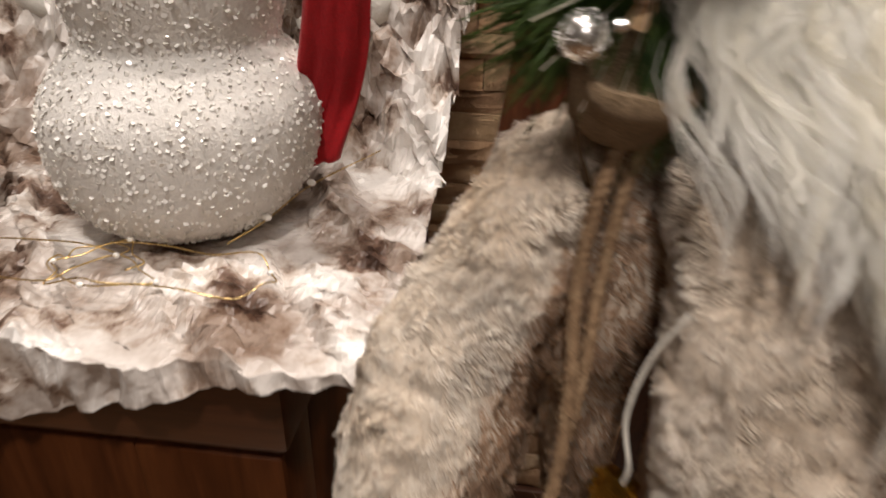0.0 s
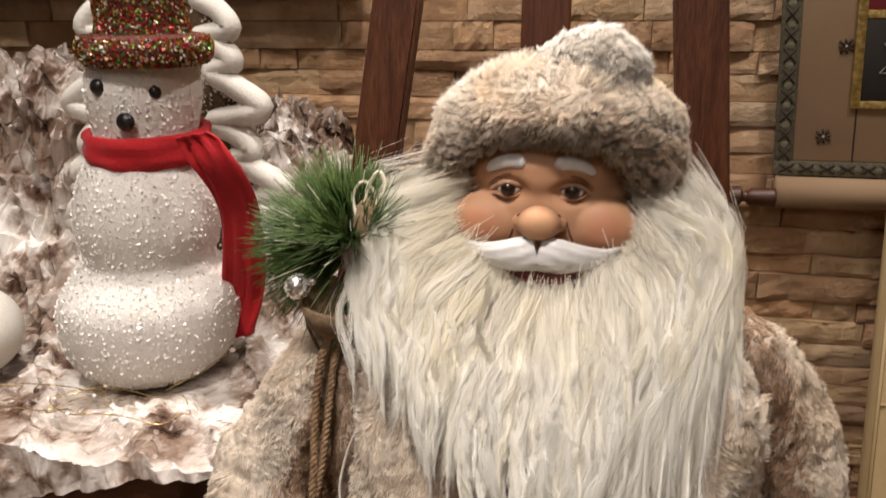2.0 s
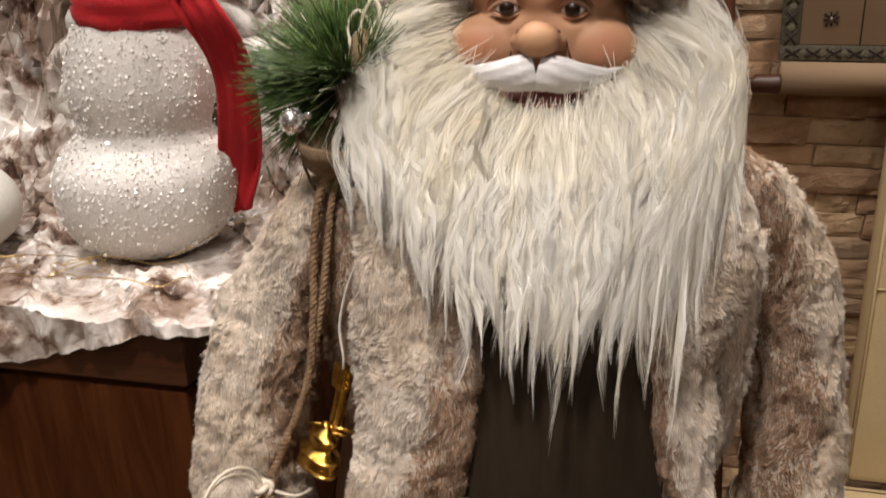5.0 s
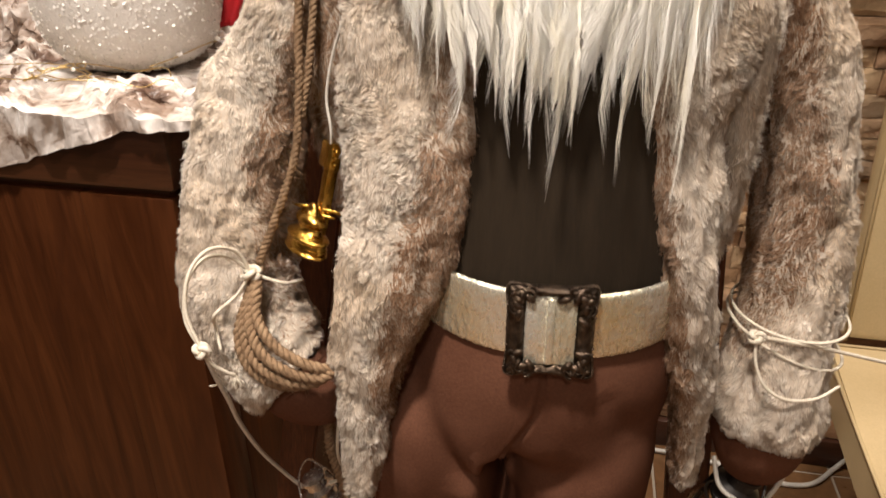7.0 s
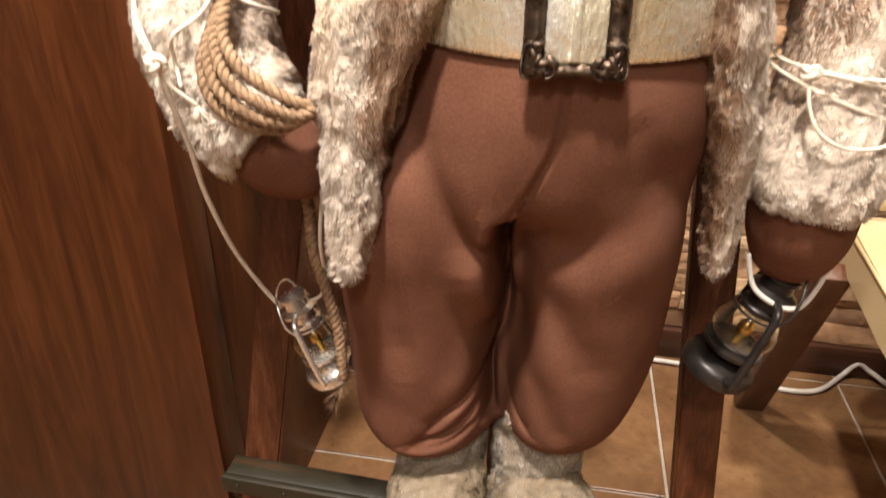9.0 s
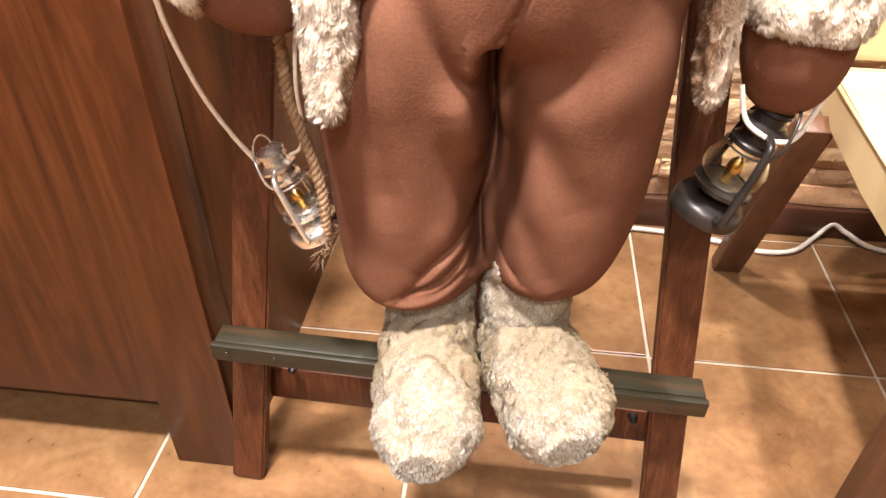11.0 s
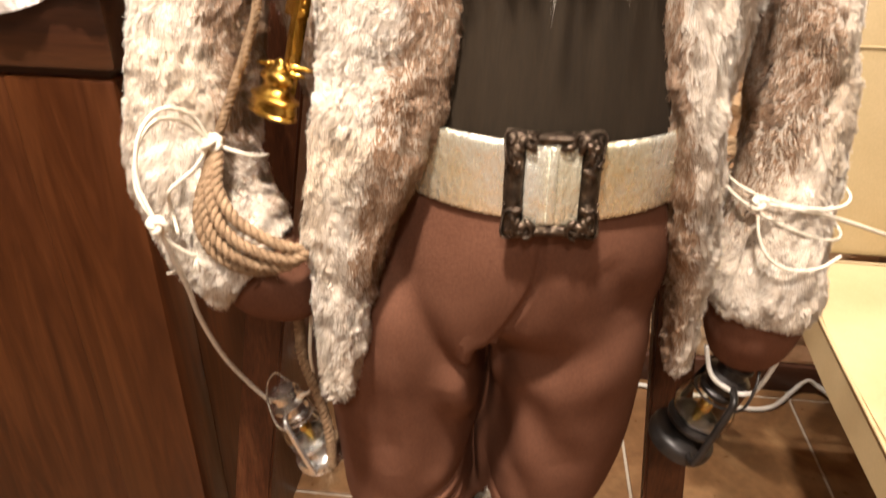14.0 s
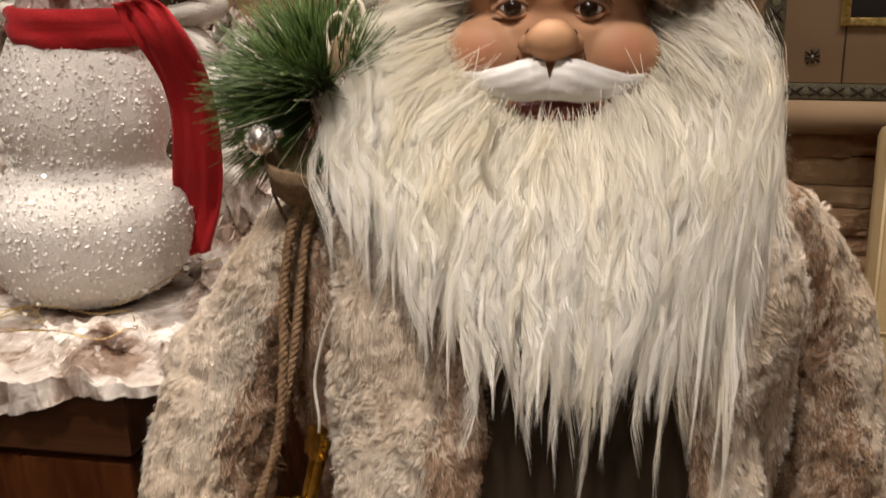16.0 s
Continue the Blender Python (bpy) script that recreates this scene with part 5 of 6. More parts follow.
arm_l = sleeve([(0.245, 0.415, 1.115, 0.036), (0.200, 0.408, 1.090, 0.044), (0.156, 0.400, 1.045, 0.044), (0.124, 0.386, 0.995, 0.043), (0.110, 0.367, 0.947, 0.046), (0.102, 0.350, 0.895, 0.049), (0.101, 0.333, 0.840, 0.048), (0.113, 0.317, 0.797, 0.047), (0.138, 0.304, 0.768, 0.046), (0.155, 0.302, 0.755, 0.040)], 64, 0.0055, 26, rows=10, crimp=1.1)
arm_r = sleeve([(0.455, 0.420, 1.118, 0.036), (0.505, 0.438, 1.090, 0.040), (0.545, 0.446, 1.050, 0.039), (0.572, 0.444, 1.000, 0.036), (0.582, 0.438, 0.945, 0.038), (0.585, 0.428, 0.890, 0.040), (0.589, 0.405, 0.820, 0.040), (0.586, 0.388, 0.760, 0.044), (0.583, 0.380, 0.722, 0.048), (0.582, 0.378, 0.700, 0.040)], 64, 0.0055, 26, rows=10, crimp=1.1)
side_l = loft([(0.190, 0.405, 0.87, 0.012, 0.02), (0.188, 0.400, 0.92, 0.022, 0.03), (0.185, 0.395, 1.00, 0.032, 0.036), (0.20, 0.400, 1.08, 0.040, 0.04)], 30, lumps=0.004)


def striped(zs, middle, half, start, soft=0.010):
    """Brown hair to one side of a line that runs down the cloth: x past middle(z) + start * half."""
    def share(p):
        edge = np.interp(p[:, 2], zs, middle) + start * np.interp(p[:, 2], zs, half)
        return 0.5 + 0.5 * np.clip((p[:, 0] - edge) * np.sign(half[0]) / soft, -1, 1)
    return share


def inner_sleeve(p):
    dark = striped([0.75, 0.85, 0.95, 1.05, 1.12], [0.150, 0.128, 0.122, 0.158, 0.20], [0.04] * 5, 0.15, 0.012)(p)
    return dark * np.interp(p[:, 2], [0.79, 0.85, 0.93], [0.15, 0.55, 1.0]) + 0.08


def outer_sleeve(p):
    # brown pile that also carries the shade on this sleeve's inner side
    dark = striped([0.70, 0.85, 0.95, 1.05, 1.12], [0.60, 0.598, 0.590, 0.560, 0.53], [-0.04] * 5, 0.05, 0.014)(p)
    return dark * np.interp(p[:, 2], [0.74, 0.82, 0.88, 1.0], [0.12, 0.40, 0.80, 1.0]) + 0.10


stripe_l = striped([0.66, 0.73, 0.80, 0.875, 0.945, 1.0, 1.06, 1.12], [0.228, 0.230, 0.2395, 0.258, 0.2725, 0.278, 0.280, 0.285], [0.013, 0.021, 0.027, 0.036, 0.0425, 0.055, 0.07, 0.075], 0.12, 0.014)
stripe_r = striped([0.66, 0.70, 0.755, 0.825, 0.90, 0.985, 1.06, 1.12], [0.513, 0.510, 0.504, 0.491, 0.476, 0.456, 0.447, 0.44], [-0.012, -0.0145, -0.0155, -0.0175, -0.022, -0.032, -0.058, -0.062], 0.15, 0.010)
tail_l = lambda p: 0.95 * stripe_l(p) * np.interp(p[:, 2], [0.66, 0.74, 0.82], [0.25, 0.55, 1.0])
tail_r = lambda p: 0.95 * stripe_r(p)
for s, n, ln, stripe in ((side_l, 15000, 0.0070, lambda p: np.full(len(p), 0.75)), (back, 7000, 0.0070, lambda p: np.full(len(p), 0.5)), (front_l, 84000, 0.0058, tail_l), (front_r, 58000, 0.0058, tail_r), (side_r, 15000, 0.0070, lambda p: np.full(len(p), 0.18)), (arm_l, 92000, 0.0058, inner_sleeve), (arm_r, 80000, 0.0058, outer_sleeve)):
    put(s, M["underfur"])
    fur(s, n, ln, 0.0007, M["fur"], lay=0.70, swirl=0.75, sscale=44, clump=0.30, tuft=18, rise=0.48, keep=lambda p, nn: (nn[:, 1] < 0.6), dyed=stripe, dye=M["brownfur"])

# mittens
mitt = sleeve([(0.150, 0.304, 0.770, 0.034), (0.158, 0.304, 0.748, 0.038), (0.174, 0.302, 0.738, 0.035), (0.194, 0.300, 0.730, 0.025), (0.205, 0.299, 0.728, 0.010)], 28)
put(mitt, M["felt"])
mitt = sleeve([(0.582, 0.380, 0.735, 0.038), (0.585, 0.386, 0.695, 0.044), (0.587, 0.390, 0.665, 0.041), (0.586, 0.392, 0.638, 0.030), (0.585, 0.392, 0.622, 0.012)], 28)
put(mitt, M["felt"])


# head: moulded face in one skin
def face():
    def blob(c, r, material, seg=28, rot=None):
        doll.bm(ellipsoid(bmesh.new(), c, r, seg, rot), material)

    def thread(pts, r, material, n=6):
        v, f = tube_data(spline(pts, n), r, 8)
        doll.add([q[:] for q in v], [list(q) for q in f if len(q) == 4], material)
    bm = bmesh.new()
    forms = [((0.350, 0.412, 1.225), (0.064, 0.066, 0.076)), ((0.347, 0.398, 1.256), (0.058, 0.053, 0.040)), ((0.347, 0.362, 1.236), (0.015, 0.014, 0.024)), ((0.347, 0.372, 1.222), (0.040, 0.026, 0.024)),
             ((0.347, 0.3310, 1.2275), (0.0150, 0.0120, 0.0122)), ((0.350, 0.372, 1.190), (0.035, 0.032, 0.022))]
    for sx in (-1, 1):
        forms += [((0.348 + sx * 0.0385, 0.3690, 1.2185), (0.0285, 0.0225, 0.0230)), ((0.347 + sx * 0.0130, 0.3385, 1.2255), (0.0066, 0.0075, 0.0062))]
    for c, r in forms:
        ellipsoid(bm, c, r, 40)
    bm.verts.index_update()
    v, tri = fused([q.co[:] for q in bm.verts], [tuple(q.index for q in f.verts) for f in bm.faces], 0.0013, 22)
    bm.free()
    eyes = [(0.3240, 1.2455), (0.3685, 1.2450)]
    for ex, ez in eyes:
        q = ((v[:, 0] - ex) / 0.0125) ** 2 + ((v[:, 2] - ez) / 0.0085) ** 2
        v[:, 1] += np.where(v[:, 1] < 0.38, 0.0075 * np.exp(-q ** 1.6), 0)
        q = ((v[:, 0] - ex) / 0.015) ** 2 + ((v[:, 2] - ez - 0.0115) / 0.004) ** 2
        v[:, 1] += np.where(v[:, 1] < 0.38, 0.0014 * np.exp(-q), 0)
    doll.add(v, tri, M["skin"])

    def skin_y(x, z):
        k = np.argmin((v[:, 0] - x) ** 2 + (v[:, 2] - z) ** 2 + np.where(v[:, 1] > 0.40, 9, 0))
        return float(v[k, 1])
    for sx, (ex, ez) in zip((-1, 1), eyes):
        ey = skin_y(ex - 0.017 * sx * 0, ez + 0.012)
        blob((ex, ey + 0.0045, ez), (0.0082, 0.0048, 0.0043), M["whitepaint"], 24)
        blob((ex - 0.0002, ey + 0.0012, ez + 0.0002), (0.0054, 0.0040, 0.0049), M["eye"], 24)
        qs = (-1, -0.6, -0.2, 0.2, 0.6, 1)
        thread([(ex + q * 0.0122, ey + 0.0008 + 0.0052 * q * q, ez + 0.0062 * (1 - q * q) - 0.0012) for q in qs], 0.0017, M["lid"])
        thread([(ex + q * 0.0118, ey - 0.0003 + 0.0052 * q * q, ez + 0.0047 * (1 - q * q) - 0.0012) for q in qs], 0.0006, M["crease"])
        thread([(ex + q * 0.0110, ey + 0.0012 + 0.0050 * q * q, ez - 0.0044 * (1 - q * q) - 0.0012) for q in qs], 0.0011, M["skin"])
        thread([(ex + q * 0.0140, ey - 0.0002 + 0.0045 * q * q, ez + 0.0123 * (1 - 0.7 * q * q) - 0.001) for q in qs], 0.00045, M["crease"])
        # moulded brow, lower at its outer end
        bx = 0.3455 + sx * 0.0240
        vs, fs = [], []
        for i in range(17):
            g = i / 16
            x = bx + sx * (g - 0.5) * 0.0290
            zc = 1.2660 - 0.0060 * (g - 0.25) ** 2 * 2.4
            h = 0.0052 * (1 - (2 * g - 1) ** 6) ** 0.5 * (1 - 0.22 * g) + 0.0002
            yb = skin_y(x, zc)
            for k in range(12):
                a = 2 * math.pi * k / 12
                vs.append((x, yb - 0.0002 - 0.0026 * math.sin(a) * (h / 0.0047), zc + h * math.cos(a)))
        fs = [(i * 12 + k, i * 12 + (k + 1) % 12, i * 12 + 12 + (k + 1) % 12, i * 12 + 12 + k) for i in range(16) for k in range(12)]
        doll.add(vs, fs, M["whitepaint"])
        # dark line under the cheek and round the nose
        path = [(0.347 + sx * 0.0130, 1.2330), (0.347 + sx * 0.0185, 1.2240), (0.348 + sx * 0.0205, 1.2150), (0.348 + sx * 0.027, 1.2025), (0.348 + sx * 0.038, 1.1965), (0.348 + sx * 0.050, 1.1985), (0.348 + sx * 0.058, 1.2050)]
        thread([(x, skin_y(x, z) - 0.0001, z) for x, z in path], 0.0008, M["crease"], 5)
        # moustache: a grooved wing with a lifted end
        pts = [(0.3470, 0.3320, 1.2062), (0.3480 + sx * 0.012, 0.3290, 1.2055), (0.3480 + sx * 0.028, 0.3320, 1.2032), (0.3480 + sx * 0.042, 0.3395, 1.2030), (0.3480 + sx * 0.056, 0.3490, 1.2075)]
        line = spline(pts, 12)
        vs, n = [], 40
        for i, (q, t, nn, b) in enumerate(frames_along(line)):
            g = i / (len(line) - 1)
            r = 0.0010 + 0.0108 * math.sin(math.pi * min(1, 0.46 + 0.54 * g)) ** 0.9
            for k in range(n):
                a = 2 * math.pi * k / n
                groove = 1 + 0.045 * math.sin(9 * a + 9 * g) + 0.030 * math.sin(17 * a - 12 * g)
                vs.append((q.x + 0.30 * r * math.cos(a) * sx, q.y + 0.66 * r * groove * math.sin(a), q.z + r * groove * math.cos(a)))
        fs = [(i * n + k, i * n + (k + 1) % n, (i + 1) * n + (k + 1) % n, (i + 1) * n + k) for i in range(len(line) - 1) for k in range(n)]
        doll.add(vs, fs, M["whitepaint"])
    blob((0.3515, 0.3435, 1.1880), (0.0270, 0.0085, 0.0065), M["lip"], 24)
    blob((0.3515, 0.3415, 1.1835), (0.0170, 0.0065, 0.0030), M["lowerlip"], 20)


face()

# hat: turned-up brim, crown and a flopped tip
brim = loft([(0.352, 0.406, 1.238, 0.085, 0.054), (0.352, 0.405, 1.246, 0.094, 0.061), (0.352, 0.404, 1.262, 0.096, 0.065), (0.353, 0.402, 1.280, 0.092, 0.066), (0.354, 0.404, 1.294, 0.083, 0.060)], 72, cap=False, lumps=0.0025)
vb = brim[0]
lift = np.clip((0.405 - vb[:, 1]) / 0.05, 0, 1) * np.exp(-(np.abs(vb[:, 0] - 0.347) / 0.064) ** 5)
vb[:, 2] += 0.038 * lift * np.clip((1.312 - vb[:, 2]) / 0.074, 0, 1)
crown = loft([(0.353, 0.404, 1.287, 0.091, 0.062), (0.354, 0.403, 1.297, 0.088, 0.063), (0.355, 0.402, 1.308, 0.079, 0.060), (0.357, 0.401, 1.322, 0.060, 0.050), (0.362, 0.399, 1.331, 0.040, 0.037), (0.366, 0.397, 1.334, 0.018, 0.016)], 56, lumps=0.003, rows=8)
tip = sleeve([(0.332, 0.394, 1.306, 0.015), (0.350, 0.386, 1.322, 0.0195), (0.370, 0.382, 1.331, 0.0215), (0.390, 0.380, 1.331, 0.0205), (0.403, 0.381, 1.323, 0.0155), (0.408, 0.383, 1.313, 0.008)], 40, 0.003, rows=8)
for s, n, ln, comb, mm in ((brim, 40000, 0.0088, (0, -0.45, -0.30), "hatfur"), (crown, 26000, 0.0095, (0, -0.2, -0.5), "crownfur"), (tip, 15000, 0.0075, (0.35, -0.1, -0.4), "palefur")):
    put(s, M["underfur" if mm == "hatfur" else "underpale"])
    fur(s, n, ln, 0.0006, M[mm], comb, 0.75, 0.6, clump=0.3, rise=0.42, caps=False, keep=lambda p, nn: nn[:, 1] < 0.6)


# beard: locks that fall from the jaw over the chest
def beard_y(x, z):
    mid = np.interp(z, [0.94, 0.99, 1.02, 1.06, 1.10, 1.15, 1.19, 1.23, 1.27], [0.238, 0.242, 0.250, 0.263, 0.276, 0.296, 0.320, 0.345, 0.36])
    u = np.abs(x - 0.350) / 0.13
    return mid + u ** 2.2 * np.interp(z, [0.98, 1.08, 1.15, 1.2], [0.030, 0.034, 0.042, 0.042])


def beard():
    rng = np.random.default_rng(3)
    # backing so that no gap shows between the locks
    n, m = 30, 34
    vs, fs = [], []
    for i in range(n):
        z = 1.25 - (1.25 - 1.085) * i / (n - 1)
        xl, xr = np.interp(z, [1.04, 1.10, 1.16, 1.20, 1.25], [0.258, 0.236, 0.232, 0.240, 0.270]), np.interp(z, [1.04, 1.10, 1.16, 1.20, 1.25], [0.462, 0.468, 0.462, 0.455, 0.438])
        for j in range(m):
            x = xl + (xr - xl) * j / (m - 1)
            off = 0.024 + (0.05 if (abs(x - 0.352) < 0.062 and z > 1.185) else 0)
            vs.append((x, float(beard_y(x, z)) + off, z))
    fs = [(i * m + j, i * m + j + 1, (i + 1) * m + j + 1, (i + 1) * m + j) for i in range(n - 1) for j in range(m - 1)]
    doll.add(vs, fs, M["underhair"])
    locks, per = 2000, 42
    a = rng.uniform(-1, 1, locks)
    th = np.radians(a * 106)
    layer = rng.random(locks) ** 1.3
    grow = layer * 0.042
    x0 = 0.352 + (0.058 + grow) * np.sin(th)
    z0 = 1.232 - (0.057 + grow * 1.8) * np.cos(th)
    flank = np.clip((np.abs(a) - 0.45) / 0.3, 0, 1)
    out = flank * rng.random(locks)
    x0 += np.sign(a) * out * 0.036 + rng.normal(0, 0.004, locks)
    z0 -= out * 0.045
    xe = 0.352 + np.where(a > 0, 0.116, 0.124) * np.sign(a) * np.abs(a) ** 0.86 + rng.normal(0, 0.0095, locks) - np.where(a < -0.35, 0.016, 0.0) * rng.random(locks)
    ze = np.interp(xe, [0.205, 0.222, 0.25, 0.28, 0.326, 0.365, 0.40, 0.433, 0.466, 0.485], [1.160, 1.148, 1.132, 1.106, 1.084, 1.076, 1.074, 1.080, 1.096, 1.115])
    ze = ze + 0.007 + rng.normal(0, 0.022, locks) + 0.05 * (1 - layer) ** 2 * rng.random(locks)
    short = rng.random(locks) < 0.28
    ze = np.where(short, z0 - rng.uniform(0.04, 0.09, locks), ze)
    thin = rng.random(locks) < 0.30
    ze = np.where(thin & ~short, ze - rng.uniform(0.012, 0.060, locks) * np.clip((xe - 0.22) / 0.09, 0.3, 1), ze)
    ze = np.minimum(ze, z0 - 0.035)
    depth = np.where(short, rng.uniform(-0.010, 0.004, locks), rng.uniform(-0.002, 0.022, locks))
    S = 7
    s = np.linspace(0, 1, S + 1)
    flow = np.stack([x0, z0, z0 * 0], 1)
    ph1, ph2 = 5 * vnoise(flow, 28, 61) + rng.normal(0, 0.7, locks), rng.uniform(0, 6.28, locks)
    freq = rng.uniform(3, 7, locks)
    side = np.abs(a) ** 2
    e = 1 - np.exp(-3.2 * s)[None, :]
    e = e / e[:, -1:]
    e = e + (s[None, :] - e) * (0.65 * flank)[:, None]
    X = x0[:, None] + (xe - x0)[:, None] * e + (np.where(a > 0, 0.018, -0.030) * side)[:, None] * np.sin(np.pi * np.minimum(1, s * 1.25))[None, :]
    X = X + 0.0062 * s[None, :] ** 0.8 * np.sin(freq[:, None] * s[None, :] * 1.4 + ph1[:, None])
    drop = 0.25 * s + 0.75 * s ** 1.25
    Z = z0[:, None] - (z0 - ze)[:, None] * (np.where(np.abs(a)[:, None] > 0.55, drop[None, :], s[None, :]))
    Y = beard_y(X, Z) + depth[:, None] + 0.004 * np.sin(freq[:, None] * s[None, :] * 1.7 + ph2[:, None]) - 0.004 * s[None, :]
    Y = np.where(s[None, :] < 0.08, Y + 0.016, Y)
    P = np.stack([X, Y, Z], 2)
    # hairs of a lock: close at the tip, spread at the root
    spread = rng.normal(0, 1, (locks, per, 3)) * np.array([0.0037, 0.0030, 0.006])
    spread *= np.where(thin, 0.42, 1.0)[:, None, None]
    tight = (1.0 - 0.90 * s ** 0.55)[None, None, :, None]
    wild = np.where(rng.random((locks, per)) < 0.06, 2.2, 1.0)[:, :, None, None]
    H = P[:, None] + spread[:, :, None, :] * tight * wild
    H = H + rng.normal(0, 0.0005, (locks, per, S + 1, 3)) * s[None, None, :, None]
    H[..., 2] -= (rng.uniform(-0.38, 0.10, (locks, per)) * (z0 - ze)[:, None])[:, :, None] * (s ** 2)[None, None, :]
    H = H.reshape(-1, S + 1, 3)
    t = unit(H[:, -1] - H[:, 0])
    roundness = (spread * np.array([1 / 0.0037, 1 / 0.0030, 0.0])).reshape(-1, 3)
    skin = unit(np.array([0.0, -1.0, 0.50]) + (H[:, 4] - np.array([0.35, 0.3, 1.1])) * np.array([3.5, 0, 0]) + 0.30 * roundness + 0.17 * np.repeat(rng.normal(0, 1, (locks, 3)), per, 0))
    ribbons(H, rng.uniform(0.00026, 0.00050, len(H)), unit(np.cross(t, skin + rng.normal(0, 0.15, (len(H), 3)))), M["hair"], skin, np.clip(np.repeat(rng.random(locks), per) * 0.75 + 0.25 * rng.random(len(H)), 0, 1))


beard()
figure = tagged(doll.build("bearded_doll"), "bearded festive doll in beige fur coat standing on easel ledge", "doll")


# ---- what hangs on the doll ----
def joined(name, pieces, material, parent=None, label="", smooth=True):
    """One mesh from several (verts, faces) pieces that were numbered from nought."""
    vs, fs = [], []
    for v, f in pieces:
        fs += [tuple(i + len(vs) for i in q) for q in f]
        vs += list(v)
    return obj_from(name, vs, fs, material, parent, label, smooth)


def fuzz(points, n, length, radius, seed):
    """Loose fibre ends along a line, as thin three-sided hairs."""
    rng = random.Random(seed)
    line = spline(points, 12)
    out = []
    for _ in range(n):
        q = line[rng.randrange(len(line))]
        d = Vector((rng.gauss(0, 1), rng.gauss(0, 1), rng.gauss(0, 1))).normalized()
        a = q + d * radius * 0.8
        b = a + (d + Vector((rng.gauss(0, 0.6), rng.gauss(0, 0.6), rng.gauss(0, 0.6)))).normalized() * length * rng.uniform(0.4, 1)
        out.append(tube_data([a, b], lambda t: 0.00025 * (1 - 0.7 * t), 3))
    return out


def jute_rope():
    r = empty("jute_rope", "brown twisted jute rope slung over the doll's arm", "rope")

    def strands(points, radius, turns=55):
        for v, f in rope_data(points, radius, turns):
            obj_from("strand", v, f, M["jute"], r)
    main = [(0.196, 0.362, 1.135), (0.181, 0.352, 1.108), (0.174, 0.345, 1.058), (0.175, 0.331, 1.008), (0.171, 0.318, 0.955), (0.153, 0.305, 0.903), (0.139, 0.298, 0.868)]
    strands(main, 0.0038, 70)
    second = [(x + 0.010, y + 0.004, z) for x, y, z in main[:3]] + [(0.181, 0.338, 1.02), (0.176, 0.328, 0.985)]
    strands(second, 0.0036, 70)
    tagged(joined("fibre", fuzz(main, 260, 0.010, 0.005, 1), M["jute"], r), kind="stuff")
    coil = [(0.139, 0.296, 0.864), (0.136, 0.282, 0.846), (0.134, 0.266, 0.822), (0.146, 0.255, 0.801), (0.169, 0.253, 0.787), (0.191, 0.262, 0.781), (0.208, 0.275, 0.789)]
    for k, (dx, dy, dz) in enumerate(((-0.007, 0.000, -0.007), (0.001, -0.004, 0.001), (0.008, -0.003, 0.009), (0.014, 0.003, 0.017))):
        pts = []
        for i, (x, y, z) in enumerate(coil):
            f = min(1, i / 2.5)
            pts.append((x + dx * f, y + dy * f, z + dz * f * (1 if i < 5 else 0.7)))
        pts.append((pts[-1][0] + 0.006, pts[-1][1] + 0.03, pts[-1][2] - 0.004))
        strands(pts, 0.0046)
        tagged(joined("fibre", fuzz(pts, 160, 0.009, 0.0045, 5 + k), M["jute"], r), kind="stuff")
    end = [(0.186, 0.325, 0.745), (0.174, 0.325, 0.705), (0.175, 0.325, 0.677), (0.176, 0.322, 0.647), (0.183, 0.320, 0.618), (0.192, 0.320, 0.581), (0.197, 0.318, 0.546), (0.197, 0.318, 0.509)]
    strands(end, 0.0052)
    tail = [(0.197, 0.318, 0.509), (0.193, 0.317, 0.496), (0.189, 0.316, 0.487), (0.189, 0.316, 0.479)]
    tagged(joined("fibre", fuzz(end, 280, 0.013, 0.005, 20) + fuzz(tail, 90, 0.018, 0.004, 21), M["jute"], r), kind="stuff")


jute_rope()


def knot(centre, r, material, parent, seed=0):
    """A small overhand knot: a wound lump of cord."""
    c = Vector(centre)
    pts = []
    for i in range(26):
        a = i / 25 * 2 * math.pi * 2
        p = Vector(((2 + math.cos(1.5 * a)) * math.cos(a), (2 + math.cos(1.5 * a)) * math.sin(a) * 0.8, math.sin(1.5 * a) * 1.3)) * (r / 3)
        pts.append(c + Matrix.Rotation(seed, 3, "X") @ p)
    return tube("knot", pts, r * 0.36, material, parent, 3, 7)


